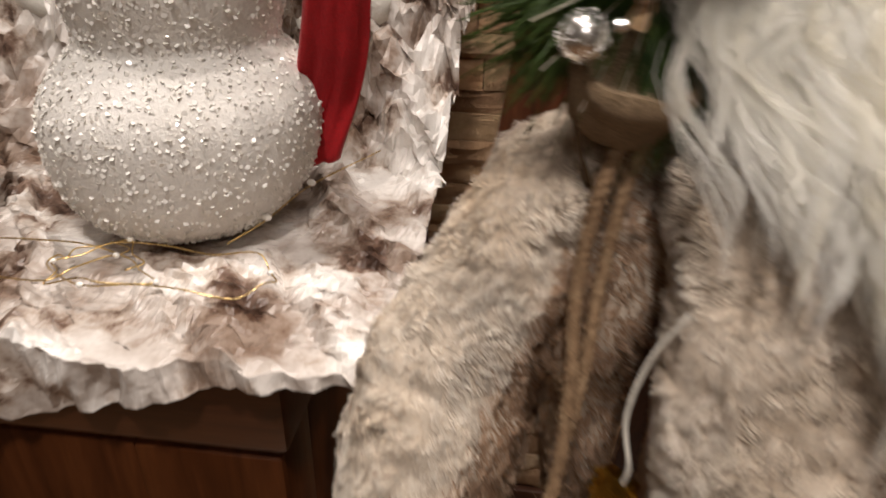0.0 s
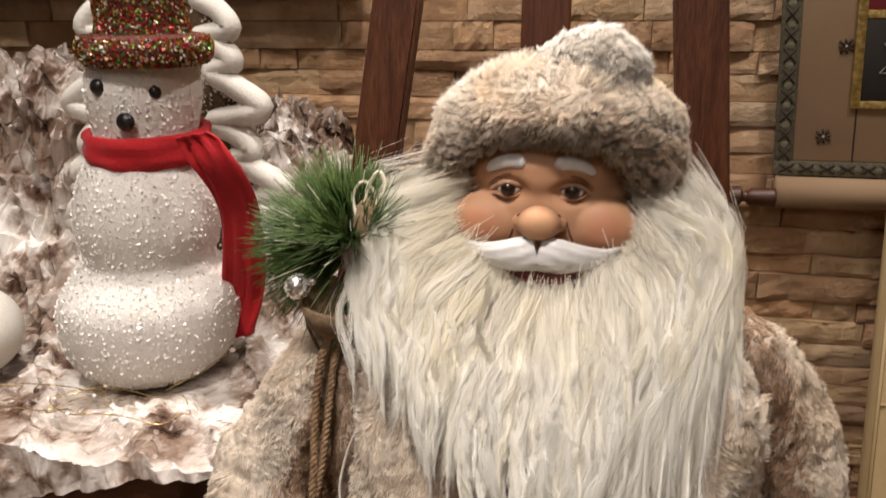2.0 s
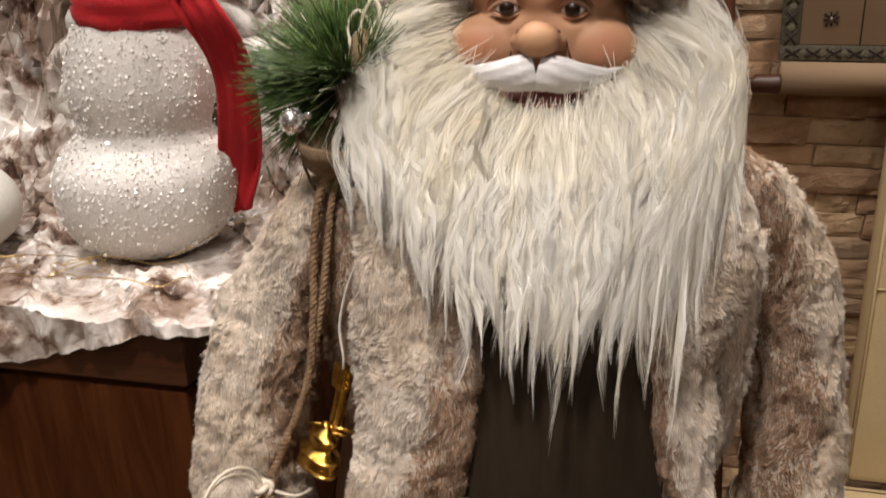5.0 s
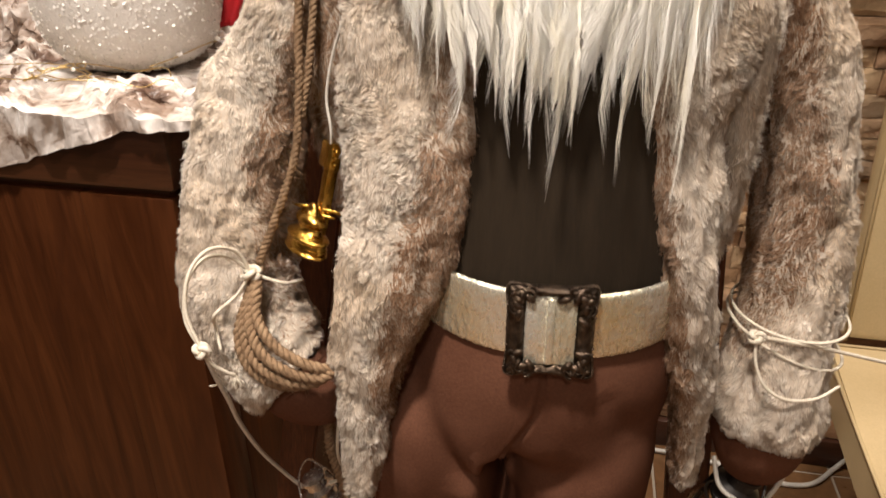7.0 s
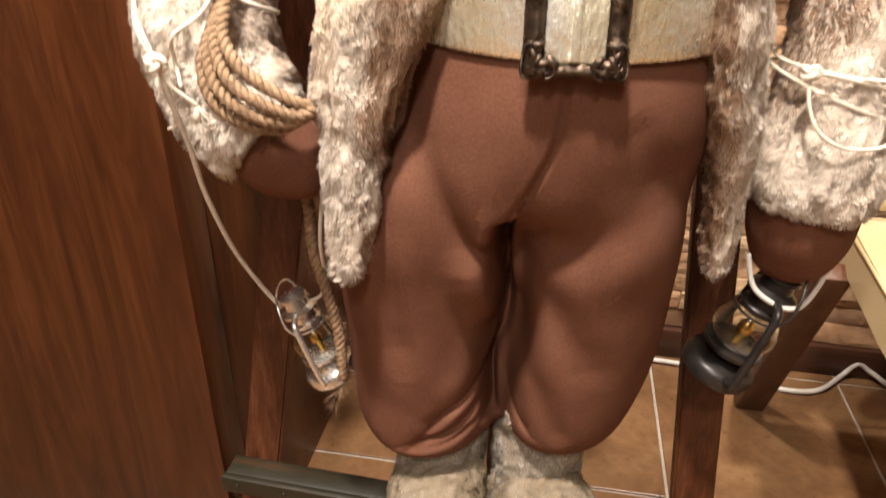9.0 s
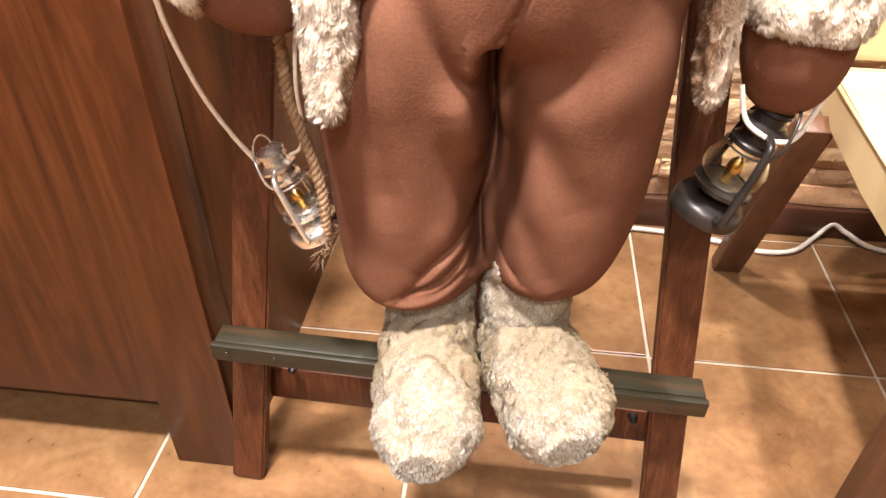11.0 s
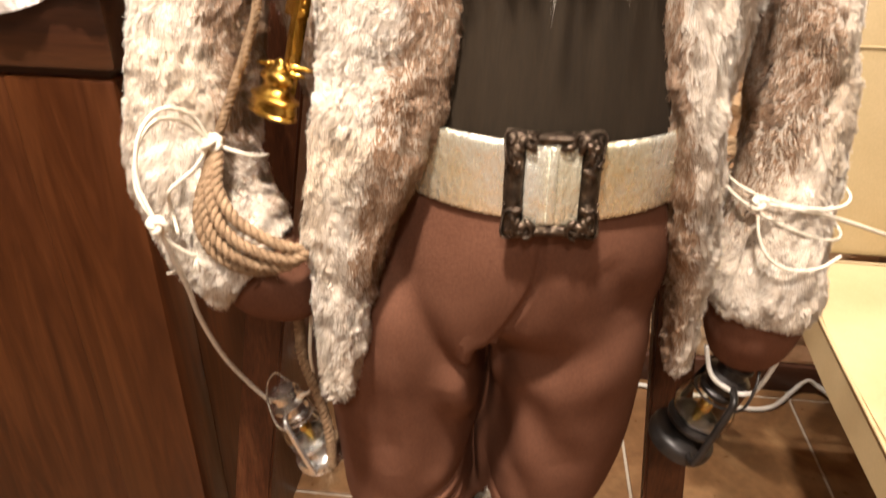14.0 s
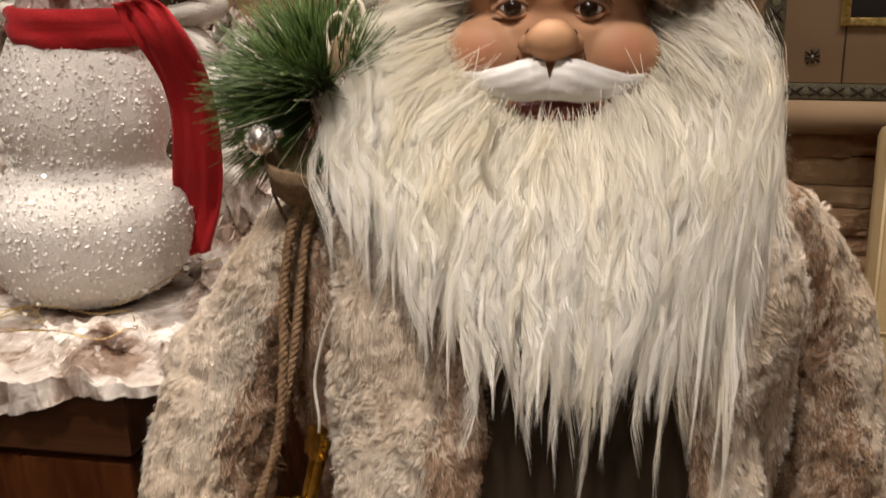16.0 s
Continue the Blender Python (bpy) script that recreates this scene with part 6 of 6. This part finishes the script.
def cream_cord():
    c = empty("waxed_cord", "cream waxed cord tied round the sleeve in loops", "cord")
    R = 0.0015
    k1, k2 = Vector((0.136, 0.288, 0.864)), Vector((0.118, 0.226, 0.827))
    knot(k1, 0.0072, M["cord"], c, 0.4)
    knot(k2, 0.0064, M["cord"], c, 1.2)
    for pts in (
            [k1, (0.128, 0.282, 0.886), (0.117, 0.262, 0.897), (0.107, 0.245, 0.884), (0.106, 0.233, 0.856), k2],
            [k1, (0.124, 0.280, 0.881), (0.113, 0.262, 0.889), (0.103, 0.247, 0.875), (0.103, 0.235, 0.848), k2],
            [k1, (0.126, 0.276, 0.848), (0.112, 0.262, 0.836), (0.106, 0.270, 0.818), (0.112, 0.262, 0.80)],
            [k1, (0.150, 0.290, 0.858), (0.162, 0.296, 0.852), (0.168, 0.315, 0.845)],
            [k2, (0.124, 0.229, 0.812), (0.131, 0.234, 0.802), (0.135, 0.238, 0.797)]):
        tube("loop", pts, R, M["cord"], c, 8, 8)
    pieces = []
    rng = random.Random(2)
    for k in range(26):
        d = Vector((rng.gauss(0.25, 0.5), rng.gauss(0, 0.5), rng.gauss(-0.9, 0.4))).normalized()
        a = Vector((0.135, 0.238, 0.797))
        pieces.append(tube_data([a, a + d * 0.007, a + d * 0.011 + Vector((0, 0, -0.002))], 0.00035, 4))
    joined("frayed_end", pieces, M["cord"], c)
    tube("lead", [(0.119, 0.228, 0.822), (0.119, 0.236, 0.795), (0.118, 0.250, 0.76), (0.113, 0.27, 0.715), (0.113, 0.298, 0.655), (0.121, 0.322, 0.605), (0.133, 0.338, 0.568)], 0.0021, M["cable"], c, 8, 8)
    tube("lead", [(0.163, 0.342, 0.577), (0.175, 0.338, 0.588), (0.184, 0.325, 0.62), (0.188, 0.31, 0.661), (0.192, 0.318, 0.71), (0.20, 0.335, 0.75)], 0.0017, M["cord"], c, 8, 8)
    tube("lead", [(0.118, 0.245, 0.783), (0.112, 0.244, 0.778), (0.106, 0.246, 0.775)], 0.0009, M["cord"], c, 4, 5)
    return c


cream_cord()


def wrist_cord():
    c = empty("wrist_cord", "cream cord wound round the doll's wrist and led away", "cord")
    knot((0.549, 0.344, 0.816), 0.006, M["cord"], c, 0.8)
    arm = Vector((0.588, 0.402, 0.81))
    for dz, tilt, r in ((0.004, -0.10, 0.049), (-0.006, -0.55, 0.051)):
        pts = []
        for k in range(25):
            a = 2 * math.pi * k / 24
            pts.append(arm + Vector((r * math.cos(a), 1.05 * r * math.sin(a), dz + tilt * 0.6 * r * (math.cos(a) + 0.8))))
        tube("loop", pts, 0.0014, M["cord"], c, 3, 8)
    tube("loop", [(0.549, 0.344, 0.814), (0.551, 0.336, 0.795), (0.560, 0.330, 0.778), (0.578, 0.328, 0.768), (0.604, 0.336, 0.766), (0.626, 0.352, 0.770)], 0.0014, M["cord"], c, 8, 8)
    tube("lead", [(0.549, 0.344, 0.817), (0.575, 0.348, 0.812), (0.600, 0.354, 0.806), (0.628, 0.366, 0.795), (0.680, 0.395, 0.770), (0.78, 0.46, 0.72), (0.90, 0.62, 0.64), (1.0, 0.885, 0.58)], 0.0017, M["cord"], c, 8, 8)
    # down to the black lantern
    tube("lead", [(0.622, 0.362, 0.735), (0.622, 0.362, 0.708), (0.618, 0.376, 0.655), (0.606, 0.374, 0.612), (0.590, 0.366, 0.606), (0.570, 0.366, 0.613), (0.556, 0.370, 0.625), (0.549, 0.380, 0.650)], 0.0024, M["cable"], c, 8, 8)


wrist_cord()


def lantern(name, label, m, size, metal, bulb):
    """Hurricane lantern: tank, burner, globe, chimney, side tubes and bail; unit height."""
    t = empty(name, label, "lantern")
    m = m @ Matrix.Scale(size, 4)
    part("tank", lathe([(0, 0), (0.20, 0.0), (0.245, 0.02), (0.255, 0.06), (0.25, 0.11), (0.225, 0.145), (0.15, 0.165), (0.11, 0.185), (0, 0.19)], 28, m), metal, t)
    part("burner", lathe([(0, 0.18), (0.09, 0.185), (0.155, 0.22), (0.205, 0.255), (0.21, 0.285), (0.17, 0.295), (0.06, 0.30), (0, 0.30)], 28, m), metal, t)
    part("globe", lathe([(0.135, 0.29), (0.195, 0.335), (0.222, 0.40), (0.216, 0.47), (0.175, 0.55), (0.120, 0.61), (0.115, 0.61), (0.170, 0.545), (0.210, 0.47), (0.216, 0.40), (0.190, 0.34), (0.13, 0.295)], 28, m), M["glass"], t, "clear glass globe").visible_shadow = False
    part("lamp_core", lathe([(0, 0.29), (0.035, 0.29), (0.035, 0.36), (0.055, 0.40), (0.05, 0.46), (0.02, 0.50), (0, 0.51)], 14, m), bulb, t, "small golden bulb")
    part("chimney", lathe([(0, 0.60), (0.135, 0.605), (0.14, 0.64), (0.12, 0.66), (0.115, 0.72), (0.165, 0.745), (0.165, 0.765), (0.11, 0.80), (0.10, 0.86), (0.125, 0.88), (0.12, 0.905), (0.06, 0.93), (0, 0.935)], 28, m), metal, t)
    for sx in (-1, 1):
        pts = [m @ Vector(q) for q in ((0.20 * sx, 0, 0.12), (0.30 * sx, 0, 0.14), (0.335 * sx, 0, 0.19), (0.31 * sx, 0, 0.45), (0.27 * sx, 0, 0.70), (0.22 * sx, 0, 0.755), (0.12 * sx, 0, 0.76))]
        tube("side_tube", pts, 0.027 * size, metal, t, 6, 8)
    pts = [m @ Vector(q) for q in ((-0.28, 0, 0.66), (-0.30, -0.05, 0.78), (-0.2, -0.06, 0.96), (0, -0.07, 1.02), (0.2, -0.06, 0.96), (0.30, -0.05, 0.78), (0.28, 0, 0.66))]
    tube("bail", pts, 0.011 * size, metal, t, 6, 6)
    for z in (0.315, 0.585):
        part("guard_ring", lathe([(0.15, z - 0.008), (0.17, z), (0.15, z + 0.008)], 28, m), metal, t)
    return t


def axis_pose(base, top, spin=0):
    b, t = Vector(base), Vector(top)
    return Matrix.Translation(b) @ (t - b).to_track_quat("Z", "Y").to_matrix().to_4x4() @ pose(0, 0, 0, 0, 0, spin), (t - b).length


am, al = axis_pose((0.180, 0.349, 0.487), (0.139, 0.342, 0.590), 0)
lantern("silver_lantern", "small shiny silver lantern ornament hanging from a cord", am, al, M["silver"], M["gold"])
am, al = axis_pose((0.548, 0.392, 0.512), (0.589, 0.384, 0.642), 10)
lantern("black_lantern", "small black metal lantern hanging from the doll's hand", am, al, M["blackmetal"], M["gold"])


def guitar_ornament():
    g = empty("guitar_ornament", "shiny gold toy guitar ornament hanging on a thread", "ornament")
    m, ln = axis_pose((0.180, 0.300, 0.883), (0.198, 0.318, 0.972), 0)
    m = m @ Matrix.Scale(ln, 4)
    flat = m @ Matrix.Diagonal((1.16, 0.70, 1.04, 1))
    prof = spline([(r, 0, z) for r, z in ((0.001, 0.0), (0.16, 0.0), (0.215, 0.004), (0.232, 0.018), (0.222, 0.034), (0.205, 0.045), (0.213, 0.08), (0.208, 0.115), (0.226, 0.128), (0.224, 0.146), (0.185, 0.165), (0.135, 0.20), (0.128, 0.235), (0.150, 0.262), (0.158, 0.292), (0.142, 0.318), (0.100, 0.345), (0.06, 0.375), (0.04, 0.41), (0.001, 0.43))], 4)
    part("body", lathe([(max(0, q.x), q.z) for q in prof], 32, flat), M["gold"], g)
    for z, r in ((0.062, 0.214), (0.278, 0.158)):
        part("rim", lathe([(r - 0.02, z - 0.018), (r + 0.004, z - 0.012), (r + 0.008, z), (r + 0.004, z + 0.012), (r - 0.02, z + 0.018)], 32, flat), M["gold"], g)
    part("sound_hole", ellipsoid(bmesh.new(), (0, 0, 0), (0.05 * ln, 0.01 * ln, 0.05 * ln), 14, None), M["blackmetal"], g).matrix_basis = Matrix.Translation(m @ Vector((0, -0.10, 0.25)))
    part("bridge", bm_box(bmesh.new(), -0.09, 0.09, -0.13, -0.09, 0.10, 0.13, 0.005, m), M["gold"], g)
    part("neck", bm_box(bmesh.new(), -0.045, 0.045, -0.15, -0.05, 0.16, 0.80, 0.01, m), M["gold"], g)
    part("head", bm_box(bmesh.new(), -0.10, 0.10, -0.13, -0.02, 0.76, 0.99, 0.02, m), M["gold"], g)
    for k in range(6):
        x = 0.115 * (-1 if k % 2 else 1)
        part("tuning_peg", ellipsoid(bmesh.new(), m @ Vector((x, -0.06, 0.82 + 0.06 * (k // 2))), (0.028 * ln, 0.02 * ln, 0.02 * ln), 8), M["gold"], g)
    for k in range(4):
        x = -0.024 + 0.016 * k
        tube("string", [m @ Vector((x, -0.14, 0.11)), m @ Vector((x, -0.142, 0.45)), m @ Vector((x, -0.13, 0.80))], 0.005 * ln, M["gold"], g, 2, 4)
    for z, w in ((0.385, 0.24), (0.33, 0.17)):
        part("leaf", ellipsoid(bmesh.new(), (0, 0, 0), (w * ln, 0.02 * ln, 0.03 * ln), 12), M["gold"], g).matrix_basis = Matrix.Translation(m @ Vector((0, -0.05, z))) @ pose(0, 0, 0, 20, 8, 0)
    tube("thread", [m @ Vector((-0.03, -0.05, 0.93)), m @ Vector((-0.06, 0.0, 1.1)), (0.200, 0.322, 1.005), (0.206, 0.325, 1.035), (0.217, 0.322, 1.062)], 0.0012, M["cable"], g, 8, 7)
    return g


guitar_ornament()


def pine_posy():
    p = empty("pine_posy", "burlap posy of green pine needles with a silver ball", "posy")
    rng = random.Random(9)
    heart = Vector((0.197, 0.388, 1.186))
    # bundles of needles that fan out from short twigs
    fans = [((-0.95, -0.25, 0.10), 150), ((-0.85, -0.30, -0.15), 110), ((-0.80, -0.15, 0.45), 130), ((-0.50, -0.15, 0.85), 130), ((-0.10, -0.20, 1.0), 110), ((0.25, -0.15, 1.0), 110), ((-0.25, -0.75, 0.45), 70), ((-0.80, -0.10, -0.60), 60), ((0.05, -0.35, -0.9), 70), ((0.25, -0.40, -0.8), 60), ((-0.70, -0.25, -0.60), 60), ((-0.35, -0.60, 0.45), 60), ((-0.95, -0.05, -0.40), 80), ((0.15, -0.65, 0.35), 60), ((0.55, -0.45, 0.55), 70), ((-0.9, -0.4, 0.3), 80)]
    for d, n in fans:
        d = Vector(d).normalized()
        root = heart + d * 0.012
        pieces = []
        for _ in range(int(n * 1.7)):
            q = (d + Vector((rng.gauss(0, 0.24), rng.gauss(0, 0.24), rng.gauss(0, 0.24)))).normalized()
            a = root + d * rng.uniform(0, 0.018) + Vector((rng.gauss(0, 0.002), rng.gauss(0, 0.002), rng.gauss(0, 0.002)))
            ln = rng.uniform(0.030, 0.062)
            b = a + q * ln * 0.55
            c = a + q * ln + Vector((0, 0, -0.004 * rng.random()))
            pieces.append(tube_data([a, b, c], lambda t: 0.00055 * (1 - 0.6 * t * t), 3))
        joined("needles", pieces, M["needle"], p)
        tube("twig", [heart, root + d * 0.01, root + d * 0.022], 0.0016, M["twig"], p, 4, 6)
    pieces = []
    for _ in range(14):
        d = Vector((rng.gauss(-0.5, 0.5), rng.gauss(-0.6, 0.3), rng.gauss(-0.1, 0.6))).normalized()
        a = heart + d * 0.01
        pieces.append(tube_data([a, a + d * 0.03, a + d * rng.uniform(0.050, 0.066)], 0.0003, 4))
    joined("dry_needles", pieces, M["cord"], p, "pale dry needles")
    ball = part("silver_ball", ellipsoid(bmesh.new(), (0.165, 0.346, 1.1640), (0.0096, 0.0096, 0.0096), 24), M["silver"], p, "silver glitter ball")
    q, n = mesh_samples(ball, 200, 3)
    n *= np.sign(((q - np.array([0.165, 0.346, 1.1640])) * n).sum(1))[:, None]
    flakes("glitter", q, n, 0.0006, M["flake"], ball, 4)
    part("silver_cap", lathe([(0, 0), (0.003, 0.0), (0.0026, 0.004), (0, 0.005)], 10, Matrix.Translation((0.1758, 0.346, 1.168)) @ pose(0, 0, 0, 0, 75, 0)), M["silver"], p)
    # burlap cup with a folded rim
    prof = [(0.003, -0.023), (0.014, -0.021), (0.021, -0.013), (0.0245, -0.003), (0.0255, 0.001), (0.0270, 0.003), (0.0275, 0.009), (0.0255, 0.013), (0.0215, 0.012), (0.018, 0.005), (0.010, 0.001), (0, 0.0)]
    bm = lathe(prof, 36, Matrix.Translation((0.186, 0.366, 1.139)) @ pose(0, 0, 0, 18, 12, 0))
    for v in bm.verts:
        v.co += Vector((1, 0.4, 0.6)) * 0.0012 * math.sin(v.co.x * 260 + v.co.z * 140)
    part("burlap_wrap", bm, M["burlap"], p, "brown burlap wrap")
    tube("tie", [(0.212, 0.365, 1.215), (0.216, 0.372, 1.238), (0.224, 0.374, 1.250), (0.229, 0.372, 1.240), (0.226, 0.368, 1.222)], 0.0017, M["cord"], p, 8, 7)
    tube("tie", [(0.208, 0.366, 1.215), (0.204, 0.372, 1.232), (0.212, 0.374, 1.242), (0.221, 0.372, 1.234), (0.224, 0.368, 1.220)], 0.0015, M["cord"], p, 8, 7)
    part("straw_knot", ellipsoid(bmesh.new(), (0.216, 0.372, 1.205), (0.013, 0.012, 0.026), 18), M["burlap"], p)
    tube("stick", [(0.166, 0.358, 1.128), (0.170, 0.362, 1.112), (0.176, 0.366, 1.095)], 0.0013, M["twig"], p, 4, 6)


pine_posy()


# ---- stone courses and floor tiles ----
def stone_mesh(seed):
    """A split-face stone in a unit box: x 0..1, z 0..1, front at y near 0, back at y 1."""
    rng = np.random.default_rng(seed)
    nx, nz = 9, 5
    v, f = [], []
    for j in range(nz):
        for i in range(nx):
            x, z = i / (nx - 1), j / (nz - 1)
            edge = i in (0, nx - 1) or j in (0, nz - 1)
            p = np.array([[x * 3.1, z * 1.3, seed * 5.3]])
            y = 0.25 + 0.15 * float(vnoise(p, 1.0, seed)[0]) + 0.10 * float(vnoise(p, 2.6, seed + 1)[0]) + (0.10 if edge else 0)
            v.append((x + (0 if edge else rng.uniform(-0.02, 0.02)), y, z + (0 if edge else rng.uniform(-0.04, 0.04))))
    for j in range(nz - 1):
        for i in range(nx - 1):
            a = j * nx + i
            f.append((a, a + 1, a + nx + 1, a + nx))
    rim = [i for i in range(nx)] + [j * nx + nx - 1 for j in range(1, nz)] + [(nz - 1) * nx + i for i in range(nx - 2, -1, -1)] + [j * nx for j in range(nz - 2, 0, -1)]
    base = len(v)
    for r in rim:
        v.append((v[r][0], 1.0, v[r][2]))
    for k in range(len(rim)):
        k2 = (k + 1) % len(rim)
        f.append((rim[k], base + k, base + k2, rim[k2]))
    return v, f


def stone_wall():
    kinds, datas = [], []
    for k in range(14):
        v, f = stone_mesh(k + 1)
        me = bpy.data.meshes.new("stone")
        me.from_pydata(v, [], f)
        me.materials.append(M["stone"])
        kinds.append(me)
        datas.append((np.array(v), f))
    rng = random.Random(12)
    rest_v, rest_f, count = [], [], 0
    z = 0.072
    while z < 2.62:
        h = rng.choice((0.036, 0.040, 0.044, 0.048))
        x = -1.7 - rng.random() * 0.2
        while x < 2.2:
            w = rng.choice((0.07, 0.10, 0.13, 0.16, 0.20, 0.25))
            d = rng.uniform(0.016, 0.034)
            k = rng.randrange(14)
            near = -0.32 < x < 0.98 and 0.60 < z < 1.50 and count < 290 and not (0.74 < x and z > 1.14)
            if near:
                ob = new("stone", kinds[k])
                ob.matrix_basis = Matrix.Translation((x + 0.0008, WALL_Y - d, z + 0.0008)) @ Matrix.Diagonal((w - 0.0016, d, h - 0.0016, 1))
                ob.parent = wall_north
                count += 1
            else:
                v, f = datas[k]
                rest_f += [tuple(i + len(rest_v) for i in q) for q in f]
                rest_v += [(x + 0.0008 + a * (w - 0.0016), WALL_Y - d + b * d, z + 0.0008 + c * (h - 0.0016)) for a, b, c in v.tolist()]
            x += w
        z += h
    ob = obj_from("far_stones", rest_v, rest_f, M["stonefar"], wall_north, smooth=False)
    tagged(ob, kind="stuff")


def floor_tiles():
    g = 0.380
    me = bpy.data.meshes.new("tile")
    bm = bm_box(bmesh.new(), 0.003, g - 0.003, 0.003, g - 0.003, -0.008, 0.0, 0.0015)
    bm.to_mesh(me)
    bm.free()
    me.materials.append(M["tile"])
    for i in range(-7, 6):
        for j in range(-9, 1):
            ob = new("tile", me)
            ob.matrix_basis = Matrix.Translation((0.622 + i * g, 0.707 + j * g, 0.0005 * ((i * 7 + j * 3) % 3) - 0.001))
            ob.parent = floor
    bm = bm_box(bmesh.new(), 0.003, g - 0.003, 0.003, 0.05, -0.008, 0.0, 0.0015)
    cut = bpy.data.meshes.new("cut_tile")
    bm.to_mesh(cut)
    bm.free()
    cut.materials.append(M["tile"])
    for i in range(-7, 6):
        ob = new("cut_tile", cut)
        ob.matrix_basis = Matrix.Translation((0.622 + i * g, 0.707 + g, -0.001))
        ob.parent = floor


stone_wall()
floor_tiles()
